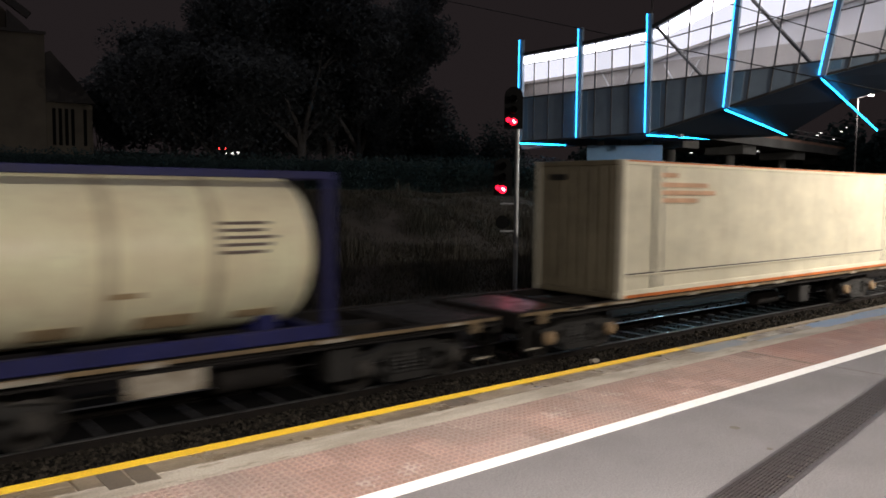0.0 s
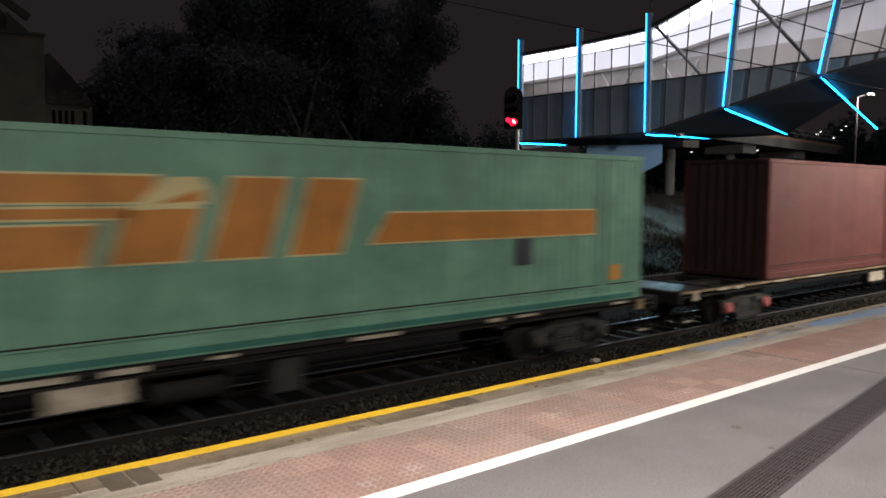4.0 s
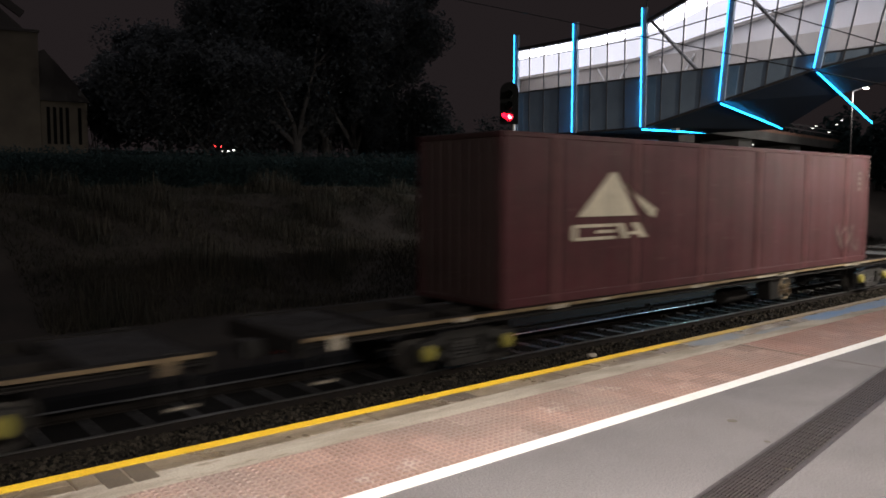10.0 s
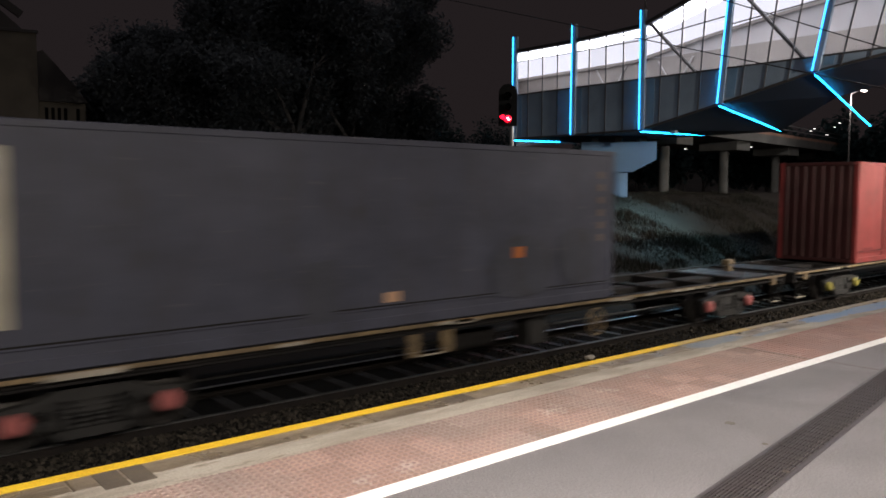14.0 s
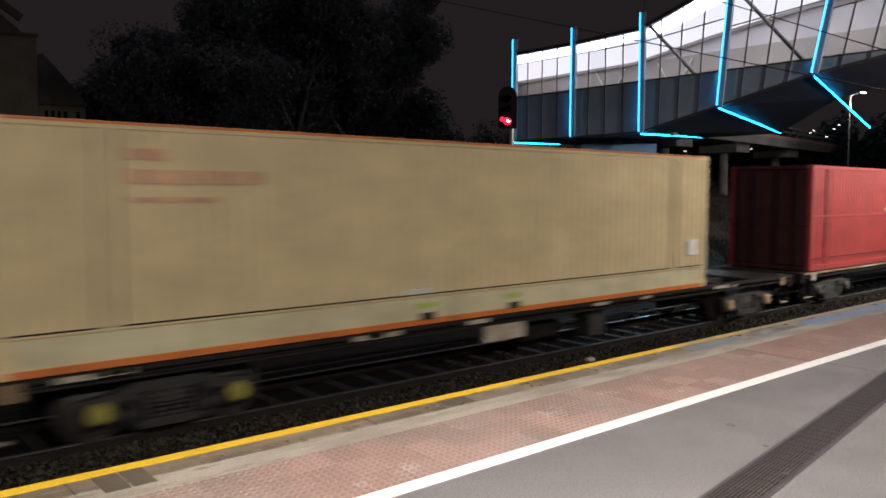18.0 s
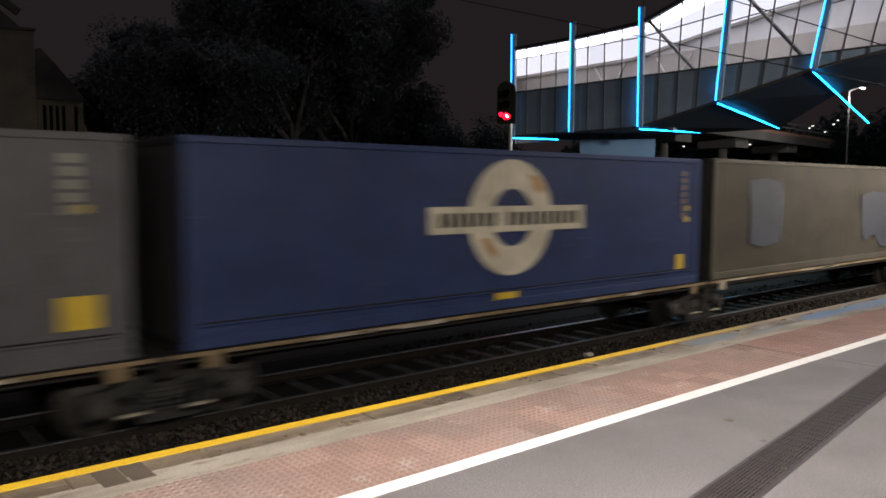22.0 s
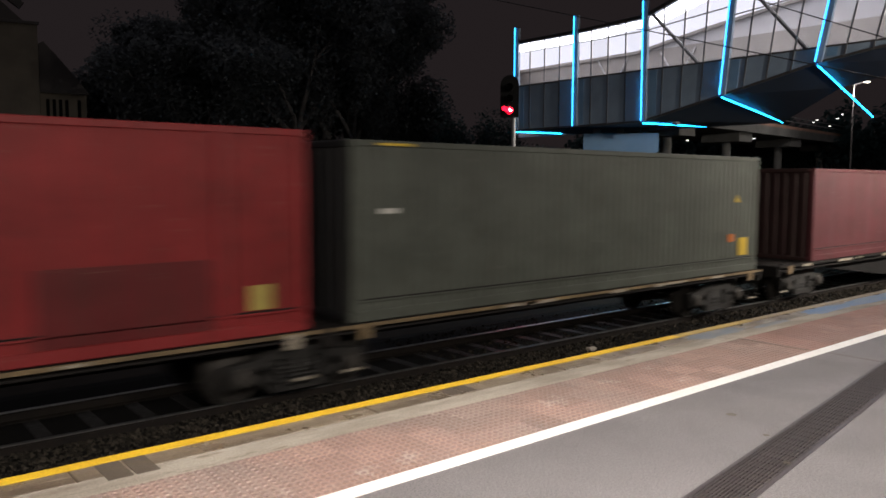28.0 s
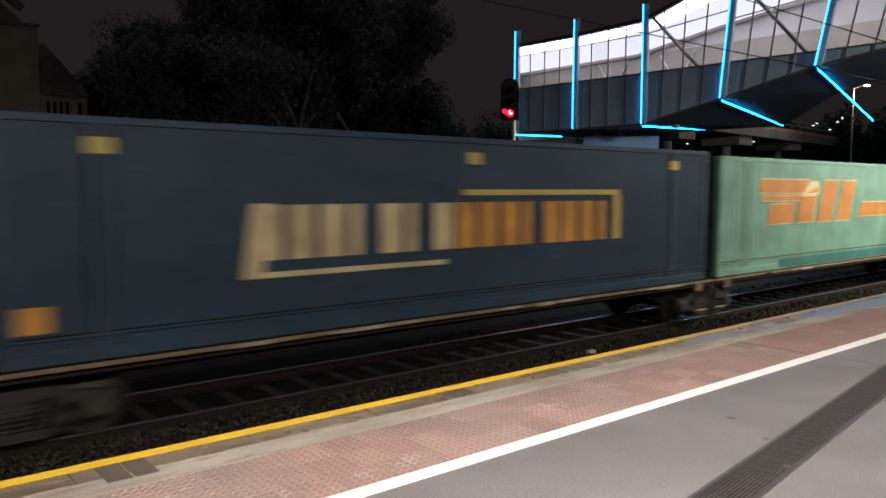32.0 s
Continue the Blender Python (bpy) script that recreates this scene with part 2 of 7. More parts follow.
M = {
    "maroon": paint("maroon_paint", (0.109, 0.028, 0.025)),
    "plum": paint("plum_paint", (0.065, 0.014, 0.0185)),
    "wine": paint("wine_red_paint", (0.098, 0.021, 0.026)),
    # green darkened to hold the shade of the end walls
    "teal_end": paint("shaded_green_end", (0.024, 0.038, 0.033), 0.4),
    "scrawl": paint("pale_scrawl_paint", (0.17, 0.12, 0.11), 0.2),
    # plum lightened for the lit edges of the posts
    "plum_post": paint("lit_plum_post", (0.115, 0.038, 0.042)),
    "pale_band": paint("pale_lower_band_paint", (0.58, 0.525, 0.345), 0.3, dirt=(0.3, 0.24, 0.13)),
    "red": paint("red_paint", (0.231, 0.035, 0.033)),
    "redder": paint("bright_red_paint", (0.281, 0.025, 0.027), 0.35),
    "teal": paint("pale_green_paint", (0.155, 0.311, 0.227)),
    "cream": paint("cream_paint", (0.585, 0.475, 0.28), 0.3, dirt=(0.36, 0.27, 0.13), grime=0.24, fade_to=0.88),
    "ivory": paint("ivory_paint", (0.70, 0.65, 0.505), 0.3, dirt=(0.42, 0.33, 0.19), grime=0.4, fade_to=0.92),
    # cream of the ends, with their shade put into the colour
    "cream_end": paint("shaded_cream_end", (0.185, 0.155, 0.10), 0.5),
    "grey": paint("grey_paint", (0.068, 0.070, 0.096), 0.2),
    "slate": paint("slate_paint", (0.087, 0.085, 0.092), 0.1),
    "brown": paint("dirty_brown_paint", (0.061, 0.053, 0.039), 0.9),
    "blue": paint("blue_paint", (0.020, 0.037, 0.112)),
    "navy": paint("navy_paint", (0.024, 0.049, 0.076), 0.2, dirt=(0.02, 0.03, 0.04)),
    "olive": paint("olive_grey_paint", (0.086, 0.094, 0.078)),
    "tank_blue": paint("frame_blue_paint", (0.014, 0.016, 0.095), 0.2),
    "name_navy": paint("navy_name_strip", (0.02, 0.018, 0.05), 0.2),
    "tank_band": paint("tank_band_paint", (0.60, 0.51, 0.34), 0.2, dirt=(0.3, 0.22, 0.12), grime=0.4),
    "tank_white": paint("tank_shell_paint", (0.93, 0.80, 0.555), 0.2, 0.35, dirt=(0.45, 0.32, 0.17), grime=0.35, fade_to=0.92),
    "tank_end": paint("grimy_tank_end_paint", (0.60, 0.505, 0.36), 0.6, 0.5, dirt=(0.16, 0.12, 0.08), grime=0.7, fade_to=0.8),
    "white_mark": paint("white_lettering", (0.58, 0.52, 0.40), 0.1),
    "dull_mark": paint("faded_number_paint", (0.175, 0.13, 0.11), 0.2),
    "placard": paint("white_placard", (0.62, 0.60, 0.55), 0.1),
    "gold": paint("gold_lettering", (0.52, 0.40, 0.11), 0.1),
    "lime_gold": paint("lime_gold_lettering", (0.56, 0.50, 0.10), 0.1),
    "yellow_mark": paint("yellow_placard", (0.62, 0.42, 0.04), 0.1),
    "faded_orange": paint("faded_orange_lettering", (0.60, 0.36, 0.22), 0.2),
    "amber_mark": paint("amber_lettering", (0.58, 0.275, 0.05), 0.1),
    # end paints: copies of the side colours, darkened for unlit ends
    "maroon_end": paint("shaded_maroon_end", (0.034, 0.014, 0.013), 0.6),
    "red_end": paint("shaded_red_end", (0.045, 0.011, 0.011), 0.5),
    "dark_end": paint("shaded_grey_end", (0.019, 0.019, 0.021), 0.4),
    "orange_mark": paint("orange_lettering", (0.60, 0.17, 0.035), 0.1),
    "dull_orange": paint("dull_orange_stripe", (0.46, 0.185, 0.035), 0.3, dirt=(0.16, 0.08, 0.03)),
    "pale_edge": paint("pale_yellow_edging", (0.60, 0.52, 0.27), 0.1),
    "deep_teal": paint("deep_teal_base_paint", (0.035, 0.15, 0.125), 0.3),
    "pale_green": paint("washed_green_patch", (0.215, 0.37, 0.26), 0.3),
    "tan_mark": paint("tan_cream_lettering", (0.60, 0.48, 0.27), 0.1),
    "rust_stain": paint("rust_stain", (0.42, 0.24, 0.11), 0.9),
    "white_label": paint("clean_white_label", (0.86, 0.85, 0.80), 0.0, grime=0.2),
    "rust_streak": paint("brown_rust_run", (0.52, 0.38, 0.22), 0.9),
    "smudge": paint("dark_blue_smudge", (0.062, 0.064, 0.082), 0.3),
    "lime_mark": paint("lime_placard", (0.45, 0.52, 0.10), 0.0),
    "ink": paint("black_lettering", (0.018, 0.017, 0.016), 0.0),
    "blue_fade": paint("faded_blue_panel", (0.044, 0.049, 0.064), 1.0),
    "red_fade": paint("darker_red_panel", (0.14, 0.014, 0.016), 0.1),
    "sill": surface("dirty_tan_steel", (0.30, 0.205, 0.098), (0.10, 0.070, 0.042), 0.7, 0, 2.5, 40, 0.2, third=(0.045, 0.035, 0.027)),
    "sill_dark": surface("grimy_dark_steel", (0.025, 0.021, 0.019), (0.013, 0.012, 0.011), 0.75, 0, 3, 40, 0.2),
    "black_steel": surface("sooty_black_steel", (0.018, 0.016, 0.015), (0.009, 0.009, 0.009), 0.8, 0, 3, 40, 0.2),
    "sill_red": surface("red_brown_steel", (0.30, 0.036, 0.034), (0.10, 0.028, 0.022), 0.65, 0, 2.2, 40, 0.2, third=(0.03, 0.02, 0.017)),
    "sill_pale": surface("pale_steel_plate", (0.52, 0.46, 0.37), (0.24, 0.19, 0.13), 0.6, 0, 5, 50, 0.1),
    "deck_wet": surface("wet_deck_steel", (0.026, 0.022, 0.019), (0.012, 0.011, 0.010), 0.3, 0.2, 2.5, 40, 0.2, rough2=0.5),
    "bogie": surface("bogie_grime", (0.024, 0.021, 0.018), (0.011, 0.010, 0.009), 0.6, 0, 5, 40, 0.3),
    "wheel": surface("wheel_steel", (0.07, 0.062, 0.055), (0.03, 0.027, 0.025), 0.5, 0.6, 6, 50, 0.2),
    "tread": surface("polished_rail_steel", (0.62, 0.62, 0.62), (0.45, 0.44, 0.43), 0.4, 1.0, 2, 60, 0.05),
    "rail_side": surface("rusty_rail_side", (0.020, 0.015, 0.012), (0.012, 0.010, 0.009), 0.75, 0, 3, 50, 0.2),
    "cap_pink": paint("pink_bearing_cap", (0.46, 0.13, 0.12), 0.6, grime=0.7),
    "cap_yellow": paint("yellow_bearing_cap", (0.30, 0.26, 0.05), 0.9, grime=0.8),
    "cap_tan": paint("tan_bearing_cap", (0.34, 0.23, 0.13), 0.2),
    "cap_dark": paint("dark_bearing_cap", (0.05, 0.045, 0.04), 0.2),
    "bar_steel": surface("reinforcing_bar_steel", (0.060, 0.064, 0.074), (0.024, 0.025, 0.029), 0.5, 0.6, 4, 60, 0.3),
    "coil_steel": surface("wire_coil_steel", (0.088, 0.100, 0.117), (0.042, 0.047, 0.055), 0.45, 0.6, 4, 60, 0.3),
    "tan_box": surface("tan_box_paint", (0.38, 0.28, 0.15), (0.24, 0.17, 0.09), 0.6, 0, 3, 40, 0.15),
    "timber": surface("dunnage_timber", (0.33, 0.24, 0.13), (0.17, 0.12, 0.07), 0.8, 0, 3, 40, 0.3),
    "strap": paint("pale_strap", (0.29, 0.28, 0.22), 0.1),
    "strap_yellow": paint("yellow_strap", (0.66, 0.58, 0.10), 0.1, grime=0.3),
    "strap_blue": paint("blue_strap", (0.032, 0.062, 0.20), 0.1),
    "asphalt": surface("platform_asphalt", (0.215, 0.197, 0.192), (0.165, 0.151, 0.148), 0.62, 0, 0.9, 90, 0.7, rough2=0.5, grain=0.75),
    "coping": surface("stained_coping_concrete", (0.245, 0.195, 0.135), (0.135, 0.102, 0.068), 0.5, 0, 2.6, 75, 0.4, 0.38, 0.60, third=(0.36, 0.31, 0.24), rough2=0.25, stretch=(0.4, 2.4, 1), still=True, grain=0.45),
    "concrete": surface("pale_concrete_strip", (0.42, 0.37, 0.30), (0.27, 0.23, 0.18), 0.7, 0, 2.0, 80, 0.5, 0.42, 0.6, third=(0.17, 0.135, 0.095), stretch=(0.5, 2.0, 1), grain=0.45),
    "paver": surface("pink_tactile_paver", (0.415, 0.270, 0.218), (0.335, 0.250, 0.212), 0.65, 0, 1.1, 70, 0.5, 0.42, 0.58, third=(0.42, 0.335, 0.285), still=True, grain=0.45),
    "stud": surface("darker_stud_top", (0.29, 0.186, 0.152), (0.24, 0.168, 0.136), 0.6, 0, 1.1, 120, 0.2, still=True),
    "blue_worn": surface("worn_blue_marking_paint", (0.10, 0.215, 0.40), (0.17, 0.235, 0.33), 0.5, 0, 5, 70, 0.2, 0.40, 0.62, third=(0.27, 0.26, 0.235), still=True, stretch=(0.5, 1.6, 1)),
    "blue_faint": surface("nearly_gone_blue_marking_paint", (0.17, 0.20, 0.225), (0.22, 0.215, 0.20), 0.5, 0, 5, 70, 0.2, 0.40, 0.62, third=(0.28, 0.245, 0.19), still=True, stretch=(0.5, 1.6, 1)),
    "paver_joint": surface("paver_joint_mortar", (0.29, 0.185, 0.155), (0.22, 0.15, 0.125), 0.8, 0, 4, 90, 0.2),
    "dark_patch": surface("dark_repair_patch", (0.125, 0.098, 0.070), (0.085, 0.066, 0.048), 0.6, 0, 4, 90, 0.2),
    "yellow_line": surface("yellow_edge_paint", (0.82, 0.53, 0.022), (0.74, 0.45, 0.02), 0.55, 0, 3, 90, 0.12),
    "dull_yellow": surface("dull_yellow_edge_paint", (0.56, 0.38, 0.07), (0.42, 0.30, 0.08), 0.5, 0, 3, 60, 0.15),
    "worn_yellow": surface("worn_yellow_edge_paint", (0.36, 0.27, 0.13), (0.27, 0.21, 0.12), 0.5, 0, 3, 60, 0.15),
    "white_line": surface("white_line_paint", (0.88, 0.865, 0.83), (0.79, 0.77, 0.73), 0.5, 0, 6, 120, 0.12),
    "grate": surface("steel_grating", (0.060, 0.047, 0.047), (0.036, 0.029, 0.030), 0.5, 0.2, 8, 90, 0.2),
    "pit": surface("drain_pit", (0.006, 0.005, 0.005), (0.004, 0.004, 0.004), 0.9, 0, 4, 50, 0),
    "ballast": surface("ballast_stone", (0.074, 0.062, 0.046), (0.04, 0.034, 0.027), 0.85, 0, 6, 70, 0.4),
    # near black: the shade under the wagons is put into this colour
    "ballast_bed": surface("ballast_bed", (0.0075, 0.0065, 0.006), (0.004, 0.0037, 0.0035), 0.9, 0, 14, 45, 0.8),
    # pale colour for the blocks that stand for sleeper glints
    "glint_steel": surface("pale_glint_steel", (0.45, 0.44, 0.43), (0.28, 0.27, 0.25), 0.35, 0.3, 6, 60, 0.05),
    "bridge_edge": surface("rust_brown_kerb", (0.36, 0.20, 0.145), (0.22, 0.14, 0.10), 0.8, 0, 1.5, 30, 0.2),
    # concrete darkened for the train's shade
    "sleeper": surface("shaded_concrete_sleeper", (0.017, 0.015, 0.014), (0.010, 0.009, 0.009), 0.5, 0, 4, 70, 0.1, rough2=0.72),
    "earth": surface("dry_earth_bank", (0.040, 0.033, 0.028), (0.024, 0.021, 0.018), 0.95, 0, 0.8, 20, 0.5, still=True),
    "grass": surface("dry_grass", (0.066, 0.057, 0.044), (0.034, 0.036, 0.028), 0.8, 0, 0.5, 30, 0, third=(0.086, 0.074, 0.056)),
    "leaf": surface("gum_leaf", (0.20, 0.22, 0.235), (0.15, 0.168, 0.18), 0.7, 0, 0.3, 20, 0),
    "hedge": surface("dark_hedge_leaf", (0.045, 0.085, 0.085), (0.032, 0.062, 0.064), 0.7, 0, 0.4, 20, 0),
    "bark": surface("pale_gum_bark", (0.13, 0.12, 0.118), (0.065, 0.06, 0.058), 0.85, 0, 1.5, 20, 0.4),
    "render": surface("beige_rendered_wall", (0.18, 0.155, 0.12), (0.12, 0.104, 0.085), 0.85, 0, 0.5, 20, 0.2),
    "roof": surface("dark_roof_sheet", (0.05, 0.04, 0.035), (0.035, 0.03, 0.028), 0.6, 0, 0.6, 20, 0.1),
    # the tubes' blue light on the pier is put into its colour
    "pier": surface("blue_lit_concrete", (0.150, 0.265, 0.41), (0.12, 0.22, 0.345), 0.7, 0, 0.8, 30, 0.1),
    "old_concrete": surface("weathered_bridge_concrete", (0.15, 0.148, 0.14), (0.09, 0.088, 0.083), 0.8, 0, 0.6, 20, 0.2),
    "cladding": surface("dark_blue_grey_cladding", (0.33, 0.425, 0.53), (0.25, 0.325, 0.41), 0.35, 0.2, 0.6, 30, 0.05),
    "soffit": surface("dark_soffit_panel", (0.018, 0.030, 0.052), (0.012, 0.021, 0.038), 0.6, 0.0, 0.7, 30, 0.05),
    "fin": surface("grey_aluminium_fin", (0.22, 0.23, 0.25), (0.17, 0.18, 0.19), 0.4, 0.6, 2, 40, 0.05),
    "brace": surface("dark_steel_brace", (0.085, 0.078, 0.076), (0.06, 0.056, 0.055), 0.5, 0.4, 2, 40, 0.05),
    "inner_wall": surface("white_interior_lining", (0.80, 0.77, 0.76), (0.66, 0.63, 0.62), 0.6, 0, 0.55, 20, 0.05),
    "inner_dado": surface("beige_interior_dado", (0.52, 0.47, 0.42), (0.40, 0.365, 0.33), 0.6, 0, 0.5, 20, 0.05),
    "galv": surface("galvanised_mast", (0.40, 0.40, 0.40), (0.30, 0.30, 0.30), 0.45, 0.5, 3, 50, 0.1),
    "black": surface("matt_black_housing", (0.005, 0.005, 0.005), (0.004, 0.004, 0.004), 0.8, 0, 3, 50, 0.05),
    "cable": surface("black_cable", (0.012, 0.012, 0.012), (0.009, 0.009, 0.009), 0.6, 0, 3, 50, 0),
    "car_paint": surface("dark_car_paint", (0.02, 0.02, 0.022), (0.016, 0.016, 0.017), 0.3, 0.3, 1, 60, 0),
    "neon": glow("cyan_light_tube", (0.040, 0.46, 1.0), 4.0),
    # glow of the strips that imitate the halo round the tubes
    "neon_halo": glow("tube_halo_glow", (0.002, 0.13, 0.5), 0.8),
    "neon_low": glow("cyan_light_tube_low", (0.012, 0.44, 1.0), 12.0),
    # strong glow of the hidden strips added to brighten the panels
    "panel_fill": glow("blue_panel_fill", (0.04, 0.50, 1.0), 48.0),
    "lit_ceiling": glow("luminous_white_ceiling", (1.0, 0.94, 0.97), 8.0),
    "signal_red": glow("red_signal_lens", (1.0, 0.006, 0.03), 4.5),
    # weaker glow put in for the ceiling's dimmer band
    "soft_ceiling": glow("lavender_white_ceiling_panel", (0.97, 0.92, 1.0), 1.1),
    # pale blue for the painted reflections of the light tubes
    "blue_strip": surface("painted_tube_reflection", (0.20, 0.33, 0.47), (0.14, 0.25, 0.38), 0.3, 0, 0.8, 30, 0.05),
    "paver_red": surface("smooth_red_brown_paver", (0.315, 0.168, 0.128), (0.26, 0.155, 0.122), 0.5, 0, 1.1, 70, 0.3, third=(0.33, 0.215, 0.17), still=True, rough2=0.4),
    "signal_core": glow("bright_lens_core", (1.0, 0.35, 0.35), 14.0),
    "tail_red": glow("red_tail_light", (1.0, 0.04, 0.04), 9.0),
    "head_white": glow("white_head_light", (1.0, 0.96, 0.9), 3.0),
    "street": glow("street_lamp_lens", (1.0, 0.92, 0.80), 40.0),
}


def glass(name):
    m, nt, b = node_mat(name)
    out = nt.nodes["Material Output"]
    nt.nodes.remove(b)
    clear = nt.nodes.new("ShaderNodeBsdfTransparent")
    clear.inputs[0].default_value = (0.86, 0.90, 0.95, 1)
    gloss = nt.nodes.new("ShaderNodeBsdfGlossy")
    gloss.inputs["Roughness"].default_value = 0.05
    fres = nt.nodes.new("ShaderNodeFresnel")
    fres.inputs[0].default_value = 1.45
    both = nt.nodes.new("ShaderNodeMixShader")
    nt.links.new(fres.outputs[0], both.inputs[0])
    nt.links.new(clear.outputs[0], both.inputs[1])
    nt.links.new(gloss.outputs[0], both.inputs[2])
    nt.links.new(both.outputs[0], out.inputs["Surface"])
    return m


def per_island(mat, amount):
    """Each loose piece of a joined mesh gets its own tone."""
    nt = mat.node_tree
    b = nt.nodes["Principled BSDF"]
    src = b.inputs["Base Color"].links[0].from_socket
    info = nt.nodes.new("ShaderNodeNewGeometry")
    dark = mix(nt, 1.0, src, (1 - amount, 1 - amount, 1 - amount), "MULTIPLY")
    nt.links.new(mix(nt, info.outputs["Random Per Island"], src, dark), b.inputs["Base Color"])


def translucent(mat, share):
    """Thin leaves: part of the light goes through."""
    nt = mat.node_tree
    b, out = nt.nodes["Principled BSDF"], nt.nodes["Material Output"]
    thin = nt.nodes.new("ShaderNodeBsdfTranslucent")
    nt.links.new(b.inputs["Base Color"].links[0].from_socket, thin.inputs["Color"])
    both = nt.nodes.new("ShaderNodeMixShader")
    both.inputs[0].default_value = share
    nt.links.new(b.outputs[0], both.inputs[1])
    nt.links.new(thin.outputs[0], both.inputs[2])
    nt.links.new(both.outputs[0], out.inputs["Surface"])


M["glass"] = glass("clear_glazing")
per_island(M["ballast"], 0.93)
per_island(M["leaf"], 0.5)
per_island(M["grass"], 0.6)
for key in ("leaf", "hedge"):
    translucent(M[key], 0.45)
per_object(M["paver"], 0.26)
per_object(M["stud"], 0.26)
per_object(M["paver_red"], 0.2)
per_object(M["sleeper"], 0.4)


# ---- building blocks ----
class Geo:
    """Collects corners and faces of one mesh."""

    def __init__(self):
        self.v, self.f = [], []

    def add(self, vs, fs):
        n = len(self.v)
        self.v.extend(vs)
        self.f.extend([tuple(i + n for i in q) for q in fs])
        return self

    def box(self, x0, x1, y0, y1, z0, z1, c=0.0):
        if not c:
            return self.add([(x, y, z) for x in (x0, x1) for y in (y0, y1) for z in (z0, z1)],
                            [(0, 1, 3, 2), (4, 6, 7, 5), (0, 4, 5, 1), (2, 3, 7, 6), (0, 2, 6, 4), (1, 5, 7, 3)])
        c = min(c, (x1 - x0) * 0.45, (y1 - y0) * 0.45, (z1 - z0) * 0.45)
        bm = bmesh.new()
        bmesh.ops.create_cube(bm, size=1.0, matrix=Matrix.Translation(((x0 + x1) / 2, (y0 + y1) / 2, (z0 + z1) / 2)) @ Matrix.Diagonal((x1 - x0, y1 - y0, z1 - z0, 1)))
        bmesh.ops.bevel(bm, geom=bm.edges[:], offset=c, segments=1, affect="EDGES", profile=0.5)
        bm.verts.index_update()
        self.add([tuple(v.co) for v in bm.verts], [tuple(v.index for v in q.verts) for q in bm.faces])
        bm.free()
        return self

    def cyl(self, p0, p1, r0, r1=None, n=14, caps=True):
        p0, p1 = Vector(p0), Vector(p1)
        r1 = r0 if r1 is None else r1
        q = (p1 - p0).to_track_quat("Z", "Y")
        vs = []
        for p, r in ((p0, r0), (p1, r1)):
            for k in range(n):
                a = 2 * math.pi * k / n
                vs.append(tuple(p + q @ Vector((math.cos(a) * r, math.sin(a) * r, 0))))
        fs = [(k, (k + 1) % n, n + (k + 1) % n, n + k) for k in range(n)]
        if caps:
            fs += [tuple(reversed(range(n))), tuple(range(n, 2 * n))]
        return self.add(vs, fs)

    def rod(self, p0, p1, w, d=None):
        """A square bar from p0 to p1."""
        p0, p1 = Vector(p0), Vector(p1)
        d = d or w
        q = (p1 - p0).to_track_quat("Z", "Y")
        vs = [tuple(p + q @ Vector((sx * w / 2, sy * d / 2, 0))) for p in (p0, p1) for sx, sy in ((-1, -1), (1, -1), (1, 1), (-1, 1))]
        return self.add(vs, [(0, 1, 5, 4), (1, 2, 6, 5), (2, 3, 7, 6), (3, 0, 4, 7), (3, 2, 1, 0), (4, 5, 6, 7)])

    def tube(self, pts, r, n=7):
        """One round bar bent through the points."""
        m = len(self.v)
        for p in pts:
            for k in range(n):
                a = 2 * math.pi * k / n
                self.v.append((p[0], p[1] + r * math.cos(a), p[2] + r * math.sin(a)))
        for i in range(len(pts) - 1):
            for k in range(n):
                q = (k + 1) % n
                self.f.append((m + i * n + k, m + i * n + q, m + (i + 1) * n + q, m + (i + 1) * n + k))
        self.f += [tuple(m + k for k in range(n)), tuple(m + (len(pts) - 1) * n + k for k in range(n))]
        return self

    def lathe(self, profile, axis="y", n=24, at=(0, 0, 0)):
        """profile: (along the axis, radius), turned about the axis through at."""
        vs, m = [], len(profile)
        for k in range(n):
            a = 2 * math.pi * k / n
            for s, r in profile:
                u, w = r * math.cos(a), r * math.sin(a)
                p = (u, s, w) if axis == "y" else (s, u, w) if axis == "x" else (u, w, s)
                vs.append(tuple(p[i] + at[i] for i in range(3)))
        fs = [(k * m + j, k * m + j + 1, ((k + 1) % n) * m + j + 1, ((k + 1) % n) * m + j) for k in range(n) for j in range(m - 1)]
        return self.add(vs, fs)

    def prism(self, poly, y0, y1):
        """A polygon in x and z, from y0 to y1."""
        n = len(poly)
        vs = [(x, y0, z) for x, z in poly] + [(x, y1, z) for x, z in poly]
        fs = [tuple(range(n)), tuple(reversed(range(n, 2 * n)))] + [(k, n + k, n + (k + 1) % n, (k + 1) % n) for k in range(n)]
        return self.add(vs, fs)

    def mesh(self, name, mat, smooth=35):
        me = bpy.data.meshes.new(name)
        me.from_pydata(self.v, [], self.f)
        bm = bmesh.new()
        bm.from_mesh(me)
        bmesh.ops.recalc_face_normals(bm, faces=bm.faces[:])
        bm.to_mesh(me)
        bm.free()
        me.materials.append(M[mat])
        if smooth:
            me.polygons.foreach_set("use_smooth", [True] * len(me.polygons))
            me.set_sharp_from_angle(angle=radians(smooth))
        return me


def part(name, geo, mat, parent, label="", smooth=35, at=None):
    me = geo if isinstance(geo, bpy.types.Mesh) else geo.mesh(name, mat, smooth)
    ob = new(name, me)
    ob.parent = parent
    if at:
        ob.location = at
    return tagged(ob, label) if label else ob


